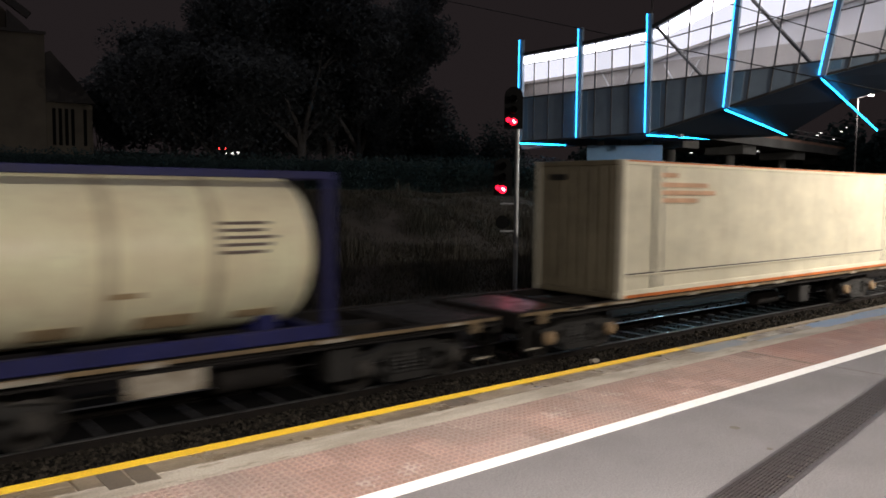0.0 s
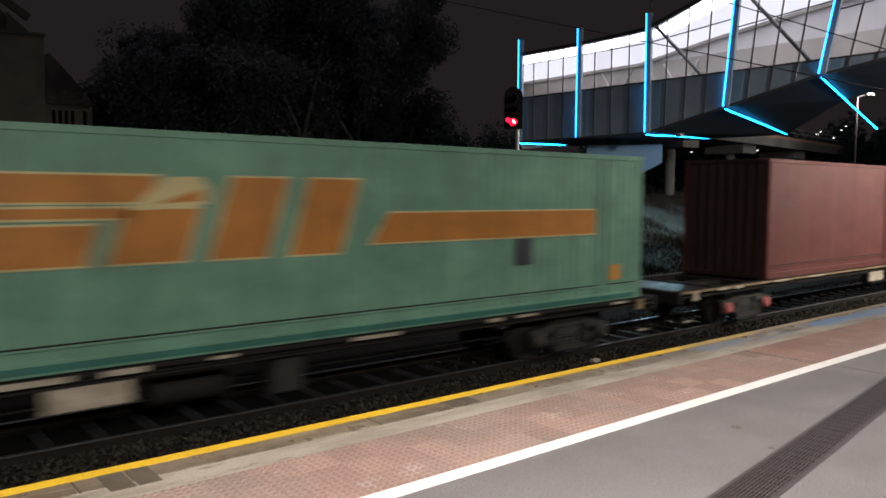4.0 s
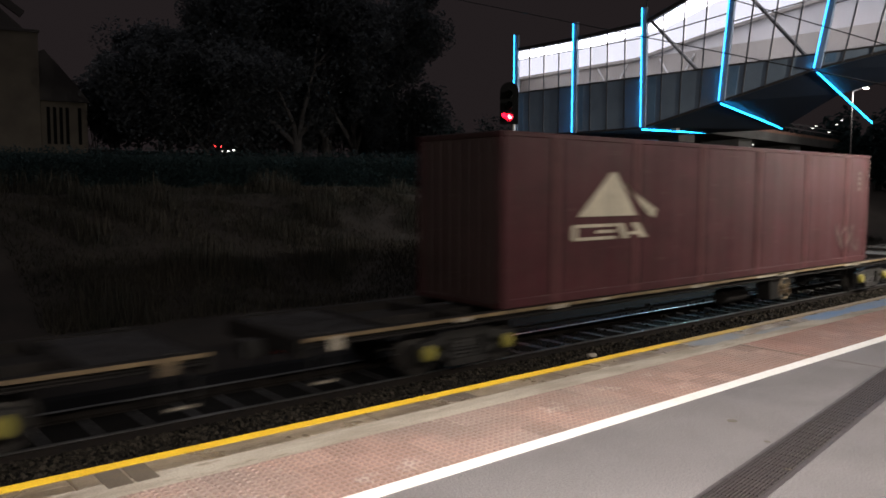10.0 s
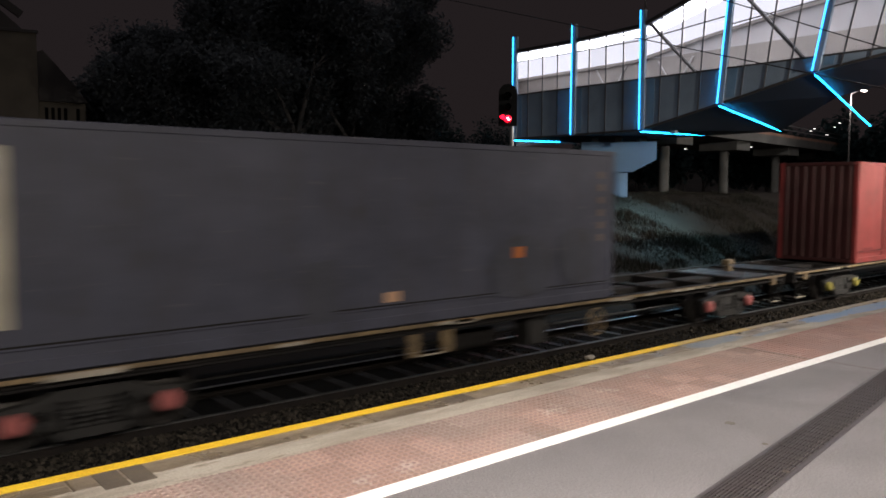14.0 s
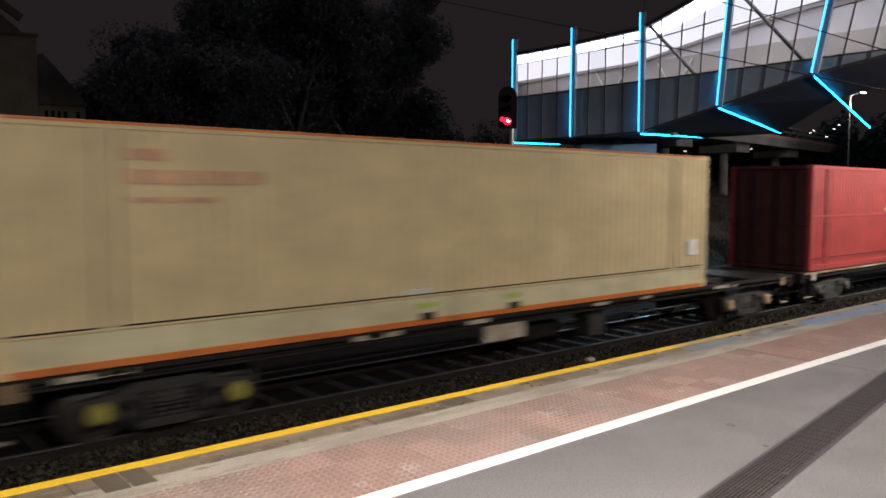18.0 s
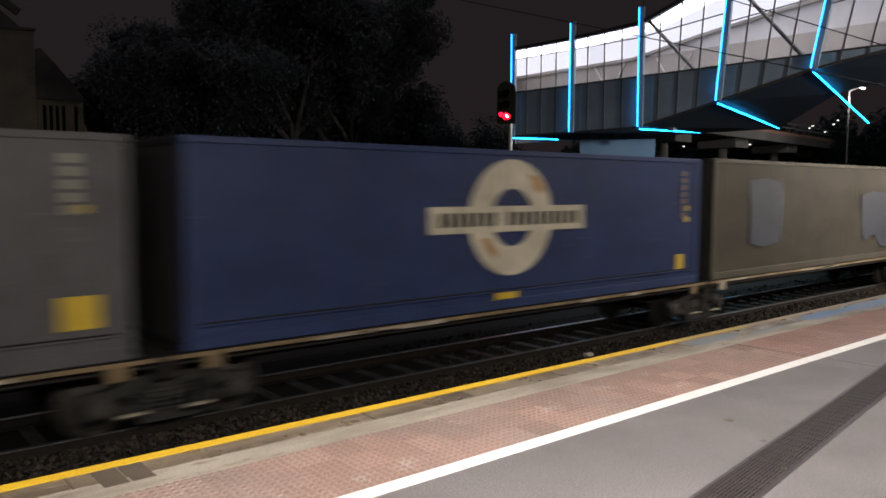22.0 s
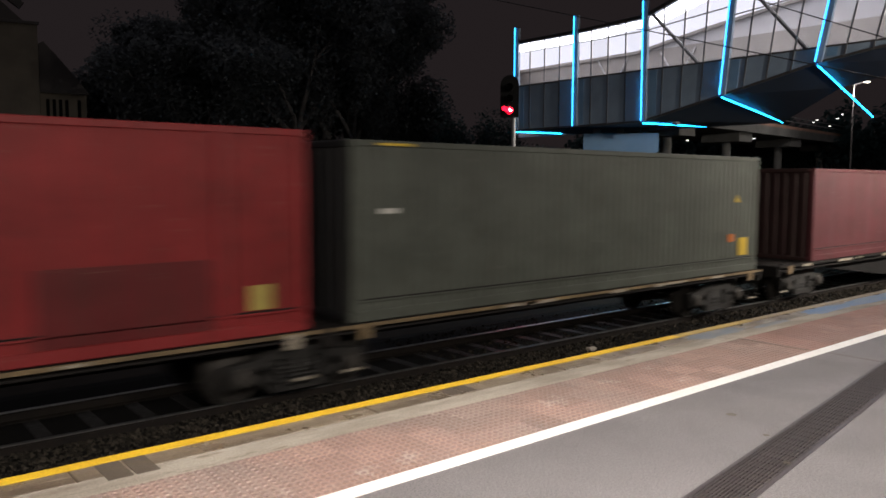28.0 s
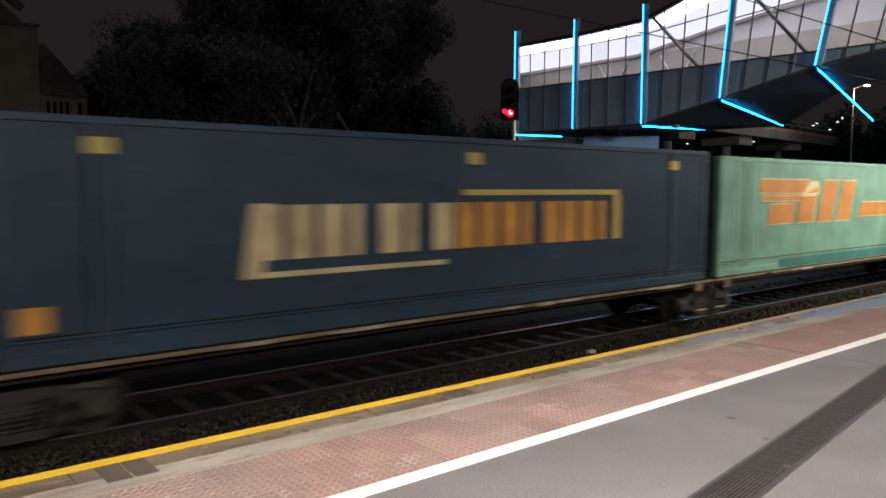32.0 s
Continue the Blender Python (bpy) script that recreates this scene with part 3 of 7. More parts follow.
def thing(name, label, category, group="", kind="", at=(0, 0, 0)):
    ob = new(name)
    ob.location = at
    ob.empty_display_size = 0.2
    return tagged(ob, label, category, group, kind)


def solid(name, geo, mat, label="", category="", group="", kind="", smooth=35):
    return tagged(new(name, geo.mesh(name, mat, smooth)), label, category, group, kind)


rng = random.Random(7)

# ---- ground, tracks, platform ----
TRACK, RAIL_TOP = 11.07, -1.70

g = Geo()
# one sheet: flat bed by the platform and tracks, a bank behind them, flat land to the horizon
profile = [(-900, -2.0), (4.0, -2.0), (9.2, -2.0), (12.6, -2.0), (14.2, -1.95), (17.0, -1.78), (19.0, -1.55), (22.0, -0.45), (25.0, 0.75), (27.0, 1.3), (29.0, 1.42), (40.0, 1.45), (50.0, 1.5), (62.0, 4.4), (1800, 4.4)]


def bank_z(x, y):
    """Height of the ground, with the unevenness of the bank."""
    z = profile[-1][1]
    for (ya, za), (yb, zb) in zip(profile[:-1], profile[1:]):
        if ya <= y <= yb:
            z = za + (zb - za) * (y - ya) / (yb - ya)
            break
    return z + (0.22 * noise.noise((x * 0.21, y * 0.3, 3.1)) if 18.5 < y < 30 and -20 < x < 70 else 0.0)


xs = [-900, -60, -30, -15] + [-8 + 2 * i for i in range(36)] + [80, 120, 300, 1800]
for xx in xs:
    for yy, zz in profile:
        g.v.append((xx, yy, bank_z(xx, yy)))
k = len(profile)
g.f = [(i * k + j, (i + 1) * k + j, (i + 1) * k + j + 1, i * k + j + 1) for i in range(len(xs) - 1) for j in range(k - 1)]
solid("ground", g, "earth", "dry earth ground rising to a grassy bank", "ground", kind="structure")

BED = [(7.4, -1.99), (8.6, -1.86), (9.3, -1.77), (10.05, -1.77), (10.22, -1.84), (10.45, -1.87), (11.7, -1.87), (11.95, -1.80), (12.75, -1.78), (13.9, -1.99)]


def bed_z(y):
    for (ya, za), (yb, zb) in zip(BED[:-1], BED[1:]):
        if ya <= y <= yb:
            return za + (zb - za) * (y - ya) / (yb - ya)
    return -1.99


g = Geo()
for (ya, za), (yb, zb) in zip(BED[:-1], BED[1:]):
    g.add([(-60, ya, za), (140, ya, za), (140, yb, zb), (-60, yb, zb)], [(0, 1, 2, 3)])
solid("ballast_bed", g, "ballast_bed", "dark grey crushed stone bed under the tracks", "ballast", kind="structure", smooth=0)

# loose stones on the shoulder next to the platform and between the rails
g = Geo()
for k in range(46000):
    sx = rng.uniform(-1, 13) if k % 5 < 3 else rng.uniform(13, 44)
    sy = rng.uniform(8.7, 10.26) if rng.random() < 0.86 else rng.uniform(10.35, 12.8)
    # no stones here, so the shaded strip under the wagons stays black
    if sx < 9 and sy > 10.3:
        continue
    base = bed_z(sy) - 0.012
    r = rng.uniform(0.015, 0.034) if rng.random() < 0.8 else rng.uniform(0.034, 0.062)
    if sx > 16:
        r *= 1.35
    a = rng.uniform(0, 3.14)
    ca, sa = math.cos(a) * r, math.sin(a) * r
    q = rng.uniform(0.6, 1.0)
    h = r * rng.uniform(0.7, 1.2)
    j1, j2 = rng.uniform(0.35, 0.75), rng.uniform(0.3, 0.7)
    g.add([(sx + ca, sy + sa, base), (sx - sa * q, sy + ca * q, base), (sx - ca, sy - sa, base), (sx + sa * q, sy - ca * q, base),
           (sx + ca * j1, sy + sa * j1, base + h * j2 * 1.4), (sx - sa * j2, sy + ca * j1, base + h), (sx - ca * j2, sy - sa * j1, base + h * 0.8), (sx + sa * q * 0.6, sy - ca * 0.5, base + h * 0.6)],
          [(0, 1, 5), (0, 5, 4), (1, 2, 6), (1, 6, 5), (2, 3, 7), (2, 7, 6), (3, 0, 4), (3, 4, 7), (4, 5, 6), (4, 6, 7)])
solid("ballast_stones", g, "ballast", "loose angular grey ballast stones along the track", "ballast", kind="stuff", smooth=0)
# pale stone lying on the shoulder
solid("pale_stone", Geo().box(11.55, 11.77, 9.42, 9.54, -1.79, -1.70, 0.02), "concrete", "pale broken concrete lump on the ballast", "stone")


def rail(y):
    prof = [(-0.075, 0), (-0.075, 0.012), (-0.012, 0.03), (-0.012, 0.115), (-0.034, 0.125), (-0.034, 0.148), (0.034, 0.148), (0.034, 0.125), (0.012, 0.115), (0.012, 0.03), (0.075, 0.012), (0.075, 0)]
    g = Geo()
    n = len(prof)
    z0 = RAIL_TOP - 0.16
    for xx in (-60, 140):
        g.v += [(xx, y + a, z0 + b) for a, b in prof]
    g.f = [(i, (i + 1) % n, n + (i + 1) % n, n + i) for i in range(n)]
    ob = thing("rail", "long steel rail with a polished running top", "rail", "rails of the track")
    part("web", g, "rail_side", ob, smooth=0)
    part("running_top", Geo().box(-60, 140, y - 0.034, y + 0.034, z0 + 0.149, z0 + 0.16), "tread", ob, "polished bright running surface", smooth=0)


for ry in (TRACK - 0.7525, TRACK + 0.7525):
    rail(ry)
# small pale blocks added in place of glints on the sleepers
clip = Geo().box(-0.05, 0.05, -0.10, 0.10, -1.856, -1.825, 0.012).mesh("rail_clip", "glint_steel")
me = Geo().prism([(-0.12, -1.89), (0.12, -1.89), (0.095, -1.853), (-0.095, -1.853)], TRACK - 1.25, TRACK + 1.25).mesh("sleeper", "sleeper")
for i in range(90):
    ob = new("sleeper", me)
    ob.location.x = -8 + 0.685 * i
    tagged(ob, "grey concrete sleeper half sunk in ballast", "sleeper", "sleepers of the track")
    if 36 < i < 62:
        for cy in (-0.90, -0.605, 0.605, 0.90):
            part("rail_clip", clip, "", ob, at=(0.0, TRACK + cy, 0.0))

# platform body and its layered top
platform = thing("platform", "railway platform with asphalt, paving and painted edge lines", "platform", kind="structure")
g = Geo().box(-60, 140, -9.0, 4.27, -2.05, -0.012)
part("platform_body", g, "concrete", platform, "concrete platform body", smooth=0)
# asphalt is laid round the slot of the drain
DA, DB = Vector((2.0, 1.70, 0)), Vector((9.2, 2.71, 0))
dd = (DB - DA).normalized()
HALF = 0.118


def line_y(x, side):
    return DA.y + dd.y / dd.x * (x - DA.x) + side * HALF / dd.x


g = Geo()
x0, x1 = DA.x, DB.x
for quad in (((-60, -9), (x0, -9), (x0, 2.985), (-60, 2.985)), ((x1, -9), (140, -9), (140, 2.985), (x1, 2.985)),
             ((x0, -9), (x1, -9), (x1, line_y(x1, -1)), (x0, line_y(x0, -1))), ((x0, line_y(x0, 1)), (x1, line_y(x1, 1)), (x1, 2.985), (x0, 2.985))):
    g.add([(a, b, 0.0) for a, b in quad], [(0, 1, 2, 3)])
    g.add([(a, b, -0.011) for a, b in quad], [(3, 2, 1, 0)])
part("asphalt", g, "asphalt", platform, "smooth grey asphalt", smooth=0)
part("white_line", Geo().box(-60, 140, 2.985, 3.09, -0.011, 0.004), "white_line", platform, "white painted line", smooth=0)
part("paver_bedding", Geo().box(-60, 140, 3.092, 3.795, -0.011, -0.006), "paver_joint", platform, smooth=0)
part("concrete_strip", Geo().box(-60, 140, 3.797, 4.005, -0.011, 0.001), "concrete", platform, "pale concrete strip", smooth=0)
cop = Geo()
for i in range(40):
    a = -10 + 1.83 * i
    cop.box(a, a + 1.822, 4.012, 4.29, -0.16, 0.0, 0.006)
part("coping", cop, "coping", platform, "stained concrete coping stones", smooth=0)
part("yellow_line", Geo().box(-60, 6.5, 4.196, 4.284, 0.0005, 0.005), "yellow_line", platform, "yellow painted edge line", smooth=0)
part("yellow_line", Geo().box(6.5, 7.9, 4.196, 4.284, 0.0005, 0.005), "dull_yellow", platform, "duller yellow edge line", smooth=0)
part("yellow_line", Geo().box(7.9, 140, 4.196, 4.284, 0.0005, 0.005), "worn_yellow", platform, "worn dull yellow edge line", smooth=0)
patch = Geo().box(1.10, 1.225, 3.93, 4.19, 0.0, 0.003).box(1.24, 1.36, 3.93, 4.19, 0.0, 0.003)
part("edge_patch", patch, "dark_patch", platform, "dark square repair patches", smooth=0)
patch = Geo().box(3.44, 3.56, 4.03, 4.19, 0.0, 0.003).box(3.575, 3.68, 4.03, 4.19, 0.0, 0.003)
part("edge_patch", patch, "dark_patch", platform, "dark square repair patches", smooth=0)
part("joint_line", Geo().box(6.93, 6.95, 2.2, 2.984, 0.0005, 0.0015), "dark_patch", platform, "sealed crack", smooth=0)
part("joint_line", Geo().box(6.876, 6.900, 3.094, 3.795, -0.004, 0.0062), "dark_patch", platform, "dark joint across the paving", smooth=0)
for sx, sy, sr in ((4.57, 2.55, 0.035), (4.0, 1.9, 0.022), (4.35, 2.2, 0.02)):
    part("tar_spot", Geo().cyl((sx, sy, 0.0), (sx, sy, 0.0015), sr, n=9), "dark_patch", platform, "dark spot of old gum", smooth=0)

# worn blue boarding marks painted along the edge
for wx, wy, ww, wd, key in ((6.95, 4.07, 0.48, 0.12, "blue_faint"), (7.9, 3.98, 0.40, 0.05, "blue_faint"), (9.35, 4.05, 0.55, 0.13, "blue_worn"), (10.75, 4.04, 0.95, 0.14, "blue_worn"), (13.4, 4.08, 1.3, 0.09, "blue_worn")):
    r = random.Random(int(wx * 10))
    film = [(wx + ww * math.copysign(abs(math.cos(a)) ** 0.6, math.cos(a)) * r.uniform(0.86, 1.06), wy + wd * math.copysign(abs(math.sin(a)) ** 0.6, math.sin(a)) * r.uniform(0.72, 1.0), 0.0026) for a in [6.283 * q / 30 for q in range(30)]]
    part("blue_mark", Geo().add(film, [tuple(range(30))]), key, platform, "worn blue painted boarding mark", smooth=0)

# unseen canopy over the platform and wall behind it, added to carry the lamps
canopy = thing("added_canopy", "plain grey canopy and rear wall added out of view", "canopy", kind="structure")
part("roof_slab", Geo().box(-9.5, 17.5, -5.0, 2.1, 4.55, 4.7), "old_concrete", canopy, smooth=0)
part("rear_wall", Geo().box(-9.5, 17.5, -5.2, -5.0, 0.0, 4.7), "old_concrete", canopy, smooth=0)
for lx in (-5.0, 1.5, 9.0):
    part("light_fitting", Geo().box(lx - 0.65, lx + 0.65, -1.8, -1.4, 4.36, 4.55, 0.02), "galv", canopy, "long light fitting added out of view")
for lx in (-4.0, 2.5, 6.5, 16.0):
    part("light_fitting", Geo().box(lx - 0.8, lx + 0.8, 0.95, 1.45, 4.26, 4.55, 0.02), "galv", canopy, "long light fitting added out of view")
# posts added out of view for the tall lamps further along the platform
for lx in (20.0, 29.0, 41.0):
    post = thing("added_lamp_post", "tall galvanised lamp post added out of view", "lamp post", "platform lamp posts", at=(lx, 1.1, 0))
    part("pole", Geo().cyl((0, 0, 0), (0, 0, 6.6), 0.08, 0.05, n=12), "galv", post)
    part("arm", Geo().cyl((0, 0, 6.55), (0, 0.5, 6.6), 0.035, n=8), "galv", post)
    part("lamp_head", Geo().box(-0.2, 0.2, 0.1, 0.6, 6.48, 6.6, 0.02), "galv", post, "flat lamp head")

# drain along the platform
drain = thing("drain_grate", "long dark steel drain grating set in the asphalt", "drain", at=(0, 0, 0))
mid = (DA + DB) / 2
length = (DB - DA).length
turn = Matrix.Translation(mid) @ Matrix.Rotation(math.atan2(dd.y, dd.x), 4, "Z")
drain.matrix_basis = turn
part("pit", Geo().box(-length / 2, length / 2, -HALF + 0.002, HALF - 0.002, -0.05, -0.045), "pit", drain, smooth=0)
for s in (-1, 1):
    part("rim", Geo().box(-length / 2, length / 2, s * HALF - 0.012, s * HALF + 0.012, -0.011, 0.003), "grate", drain, smooth=0)
slat = Geo().box(-length / 2, length / 2, -0.0038, 0.0038, -0.011, 0.0015).mesh("slat", "grate", 0)
for i in range(11):
    part("slat", slat, "", drain, at=(0, -HALF + 0.02 + i * (2 * HALF - 0.04) / 10, 0))
bar = Geo().box(-0.004, 0.004, -HALF, HALF, -0.011, -0.003).mesh("cross_bar", "grate", 0)
for i in range(72):
    part("cross_bar", bar, "", drain, at=(-length / 2 + 0.05 + i * 0.1, 0, 0))

# ---- footbridge ----
BX, BW = 32.0, 5.7
PY = [31.9, 27.5, 23.1, 18.92, 14.72, 10.4, 6.1]
LOW = [4.5, 4.5, 4.52, 5.44, 6.40, 7.0, 7.0]
TOP, DADO, KEEL = 10.3, 7.0, 4.5
REAR = [9.0, 9.08, 9.8, 10.35, 10.8, 11.0, 11.0]
# height of the roof edge at each portal: low at the far end, rising towards the platform
RT = [9.5, 9.48, 9.6, 11.05, 11.3, 11.3, 11.3]
LEAN = [0.0, 0.0, 0.05, -0.40, -0.72, -0.9, -0.9]
bridge = thing("footbridge", "enclosed glazed footbridge with cyan light tubes and white lit interior", "footbridge")


def wall_y(i, z):
    return PY[i] + LEAN[i] * (z - LOW[i]) / (TOP - LOW[i])


# how far the folded underside reaches back along each portal arm
REACH = [1.0, 1.0, 1.0, 1.0, 0.42, 0.3, 0.3]


def hem(i):
    return (BX + BW * REACH[i], PY[i], LOW[i] + (KEEL - LOW[i]) * REACH[i])


for i in range(6):
    g = Geo()
    rear_y = 37.2 if i == 0 else PY[i]
    lo_a, lo_b = LOW[i], LOW[i + 1]
    g.add([(BX + d, wall_y(j, z), z) for d in (0.0, 0.12) for j, z in ((i, lo_a), (i + 1, lo_b), (i + 1, max(DADO, lo_b + 0.01)), (i, DADO))],
          [(0, 1, 2, 3), (4, 7, 6, 5), (0, 4, 5, 1), (1, 5, 6, 2), (2, 6, 7, 3), (3, 7, 4, 0)])
    part("lower_panel", g, "cladding", bridge, "dark blue-grey solid lower panel", smooth=0)
    for q in range(4):
        f0, f1 = q / 4 + 0.01, (q + 1) / 4 - 0.01
        ya0, ya1 = (wall_y(i, DADO) * (1 - f) + wall_y(i + 1, DADO) * f for f in (f0, f1))
        yb0, yb1 = (wall_y(i, RT[i]) * (1 - f) + wall_y(i + 1, RT[i + 1]) * f for f in (f0, f1))
        zt0, zt1 = (RT[i] * (1 - f) + RT[i + 1] * f - 0.05 for f in (f0, f1))
        pane = part("pane", Geo().add([(BX + 0.05, ya0, DADO + 0.02), (BX + 0.05, ya1, DADO + 0.02), (BX + 0.05, yb1, zt1), (BX + 0.05, yb0, zt0)], [(0, 1, 2, 3)]), "glass", bridge, smooth=0)
        pane.visible_shadow = False
        if q:
            f = q / 4
            lo = lo_a * (1 - f) + lo_b * f
            hi = RT[i] * (1 - f) + RT[i + 1] * f
            yl, yt = (wall_y(i, z) * (1 - f) + wall_y(i + 1, z) * f for z in (lo, hi))
            part("mullion", Geo().rod((BX - 0.02, yl, lo), (BX - 0.02, yt, hi), 0.032, 0.07), "fin", bridge, smooth=0)
    # transom, head rail and sill
    for za, zb, w in ((8.88, 8.88 if i < 2 else 9.3, 0.045), (RT[i] - 0.03, RT[i + 1] - 0.03, 0.15), (DADO, DADO, 0.07)):
        part("transom", Geo().rod((BX, wall_y(i, za), za), (BX, wall_y(i + 1, zb), zb), w), "brace", bridge, smooth=0)
    part("bottom_rail", Geo().rod((BX + 0.02, PY[i], LOW[i]), (BX + 0.02, PY[i + 1], LOW[i + 1]), 0.10), "brace", bridge, smooth=0)
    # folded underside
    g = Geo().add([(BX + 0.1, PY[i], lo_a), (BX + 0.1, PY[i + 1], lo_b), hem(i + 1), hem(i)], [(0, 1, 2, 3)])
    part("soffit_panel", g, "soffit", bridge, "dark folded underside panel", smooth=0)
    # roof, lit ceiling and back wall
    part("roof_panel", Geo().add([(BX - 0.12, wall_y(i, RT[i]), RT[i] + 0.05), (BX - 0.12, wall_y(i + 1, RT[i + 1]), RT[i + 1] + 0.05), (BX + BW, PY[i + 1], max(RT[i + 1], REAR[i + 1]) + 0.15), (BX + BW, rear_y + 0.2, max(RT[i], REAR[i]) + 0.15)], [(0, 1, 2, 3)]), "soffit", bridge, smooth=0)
    # ceiling falloff set as glow: bright strip behind the glazing, softer panels to the back wall
    fa, fb = RT[i] - 0.1, RT[i + 1] - 0.1
    ma, mb = fa + (REAR[i] - fa) * 0.28, fb + (REAR[i + 1] - fb) * 0.28
    part("light_trough", Geo().add([(BX + 0.3, PY[i], fa), (BX + 0.3, PY[i + 1], fb), (BX + 1.75, PY[i + 1], mb), (BX + 1.75, PY[i] + (1.7 if i == 0 else 0), ma)], [(0, 1, 2, 3)]), "lit_ceiling", bridge, "white ceiling strip set to glow brightest", smooth=0)
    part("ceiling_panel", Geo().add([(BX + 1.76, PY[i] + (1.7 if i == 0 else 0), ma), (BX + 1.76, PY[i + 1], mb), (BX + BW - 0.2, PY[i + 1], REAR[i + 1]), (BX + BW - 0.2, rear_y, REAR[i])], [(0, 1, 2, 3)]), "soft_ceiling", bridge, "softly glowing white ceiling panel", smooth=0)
    z0 = KEEL if i < 3 else DADO
    part("back_wall", Geo().add([(x, y, z) for x in (BX + BW - 0.15, BX + BW) for y, z in ((rear_y, z0), (PY[i + 1], z0), (PY[i + 1], REAR[i + 1] + 0.1), (rear_y, REAR[i] + 0.1))],
                                [(0, 1, 2, 3), (7, 6, 5, 4), (0, 4, 5, 1), (1, 5, 6, 2), (2, 6, 7, 3), (3, 7, 4, 0)]), "inner_wall", bridge, smooth=0)
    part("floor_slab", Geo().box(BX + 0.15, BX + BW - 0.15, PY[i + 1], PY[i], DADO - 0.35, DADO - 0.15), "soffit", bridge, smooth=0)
# skewed end wall of the far end, where the walkway turns off
for name, mat_key, d, z0, z1 in (("end_lining", "inner_wall", 0.0, DADO - 0.3, RT[0] - 0.12), ("end_wall", "cladding", 0.06, KEEL, RT[0])):
    part(name, Geo().add([(x, y + q, z) for q in (d, d + 0.05) for x, y, z in ((BX + 0.1, PY[0], z0), (BX + BW, 37.25, z0), (BX + BW, 37.25, z1), (BX + 0.1, PY[0], z1))],
                         [(0, 1, 2, 3), (7, 6, 5, 4), (0, 4, 5, 1), (1, 5, 6, 2), (2, 6, 7, 3), (3, 7, 4, 0)]), mat_key, bridge, "white interior lining" if d == 0 else "", smooth=0)
# faint bracing against the back wall, and two dark diagonals just behind the glazing
for i in (0, 1):
    for fa, fb in ((0.35, 0.6), (0.85, 0.6)):
        ya, yb = (PY[i] * (1 - f) + PY[i + 1] * f for f in (fa, fb))
        part("wall_brace", Geo().cyl((BX + BW - 0.25, ya, 8.8), (BX + BW - 0.25, yb, 7.1), 0.05, n=10), "inner_wall", bridge, "pale diagonal brace")
for (ya, za), (yb, zb) in (((22.96, 9.74), (20.15, 6.86)), ((17.98, 10.10), (15.08, 6.81))):
    part("diagonal_brace", Geo().cyl((BX + 0.3, ya, za), (BX + 0.3, yb, zb), 0.085, n=10), "brace", bridge, "dark diagonal steel brace")
for i in range(6):
    z_low, z_top = LOW[i], max(TOP, RT[i])
    part("portal_post", Geo().rod((BX - 0.02, wall_y(i, z_low) - 0.13, z_low), (BX - 0.02, wall_y(i, z_top) - 0.13, z_top), 0.16, 0.2), "cladding", bridge, smooth=0)
    part("light_tube", Geo().cyl((BX - 0.16, wall_y(i, z_low), z_low + 0.02), (BX - 0.16, wall_y(i, z_top), z_top), 0.032, n=10), "neon", bridge, "glowing cyan light tube")
    # blue glowing strip added behind the tube as its halo
    part("light_channel", Geo().rod((BX - 0.11, wall_y(i, z_low), z_low + 0.02), (BX - 0.11, wall_y(i, z_top), z_top), 0.05, 0.105), "neon_halo", bridge, "glowing blue strip that stands for the tube's halo", smooth=0)
    # emitter added out of sight, facing the wall, to brighten the panels
    part("wall_washer", Geo().rod((BX - 0.081, wall_y(i, z_low), z_low + 0.1), (BX - 0.081, wall_y(i, DADO), DADO - 0.1), 0.006, 0.05), "panel_fill", bridge, "added hidden strip that lights the panels blue", smooth=0)
    if i in (0, 2, 3, 4, 5):
        end = BX + (3.9 if i == 0 else BW)
        part("light_tube", Geo().cyl((BX - 0.05, PY[i] - 0.05, z_low - 0.10), (end, PY[i] - 0.05, KEEL + 0.03 if i else z_low - 0.02), 0.030, n=10), "neon_low", bridge, "glowing cyan light tube")
        part("light_channel", Geo().rod((BX - 0.05, PY[i], z_low - 0.06), (end, PY[i], KEEL + 0.07 if i else z_low + 0.02), 0.09, 0.05), "neon_halo", bridge, "glowing blue strip that stands for the tube's halo", smooth=0)
part("roof_mast", Geo().cyl((BX, 23.0, TOP), (BX, 23.0, TOP + 2.4), 0.04, n=8), "brace", bridge)
# beige dado along the back wall and a beam under the edge of the ceiling
part("dado", Geo().box(BX + BW - 0.19, BX + BW - 0.151, PY[6], 37.0, DADO - 0.3, 9.0), "inner_dado", bridge, "beige dado along the interior wall", smooth=0)
for i in range(6):
    ya = 37.0 if i == 0 else PY[i]
    part("ceiling_beam", Geo().rod((BX + BW - 0.32, ya, REAR[i] - 0.12), (BX + BW - 0.32, PY[i + 1], REAR[i + 1] - 0.12), 0.16), "inner_dado", bridge, smooth=0)
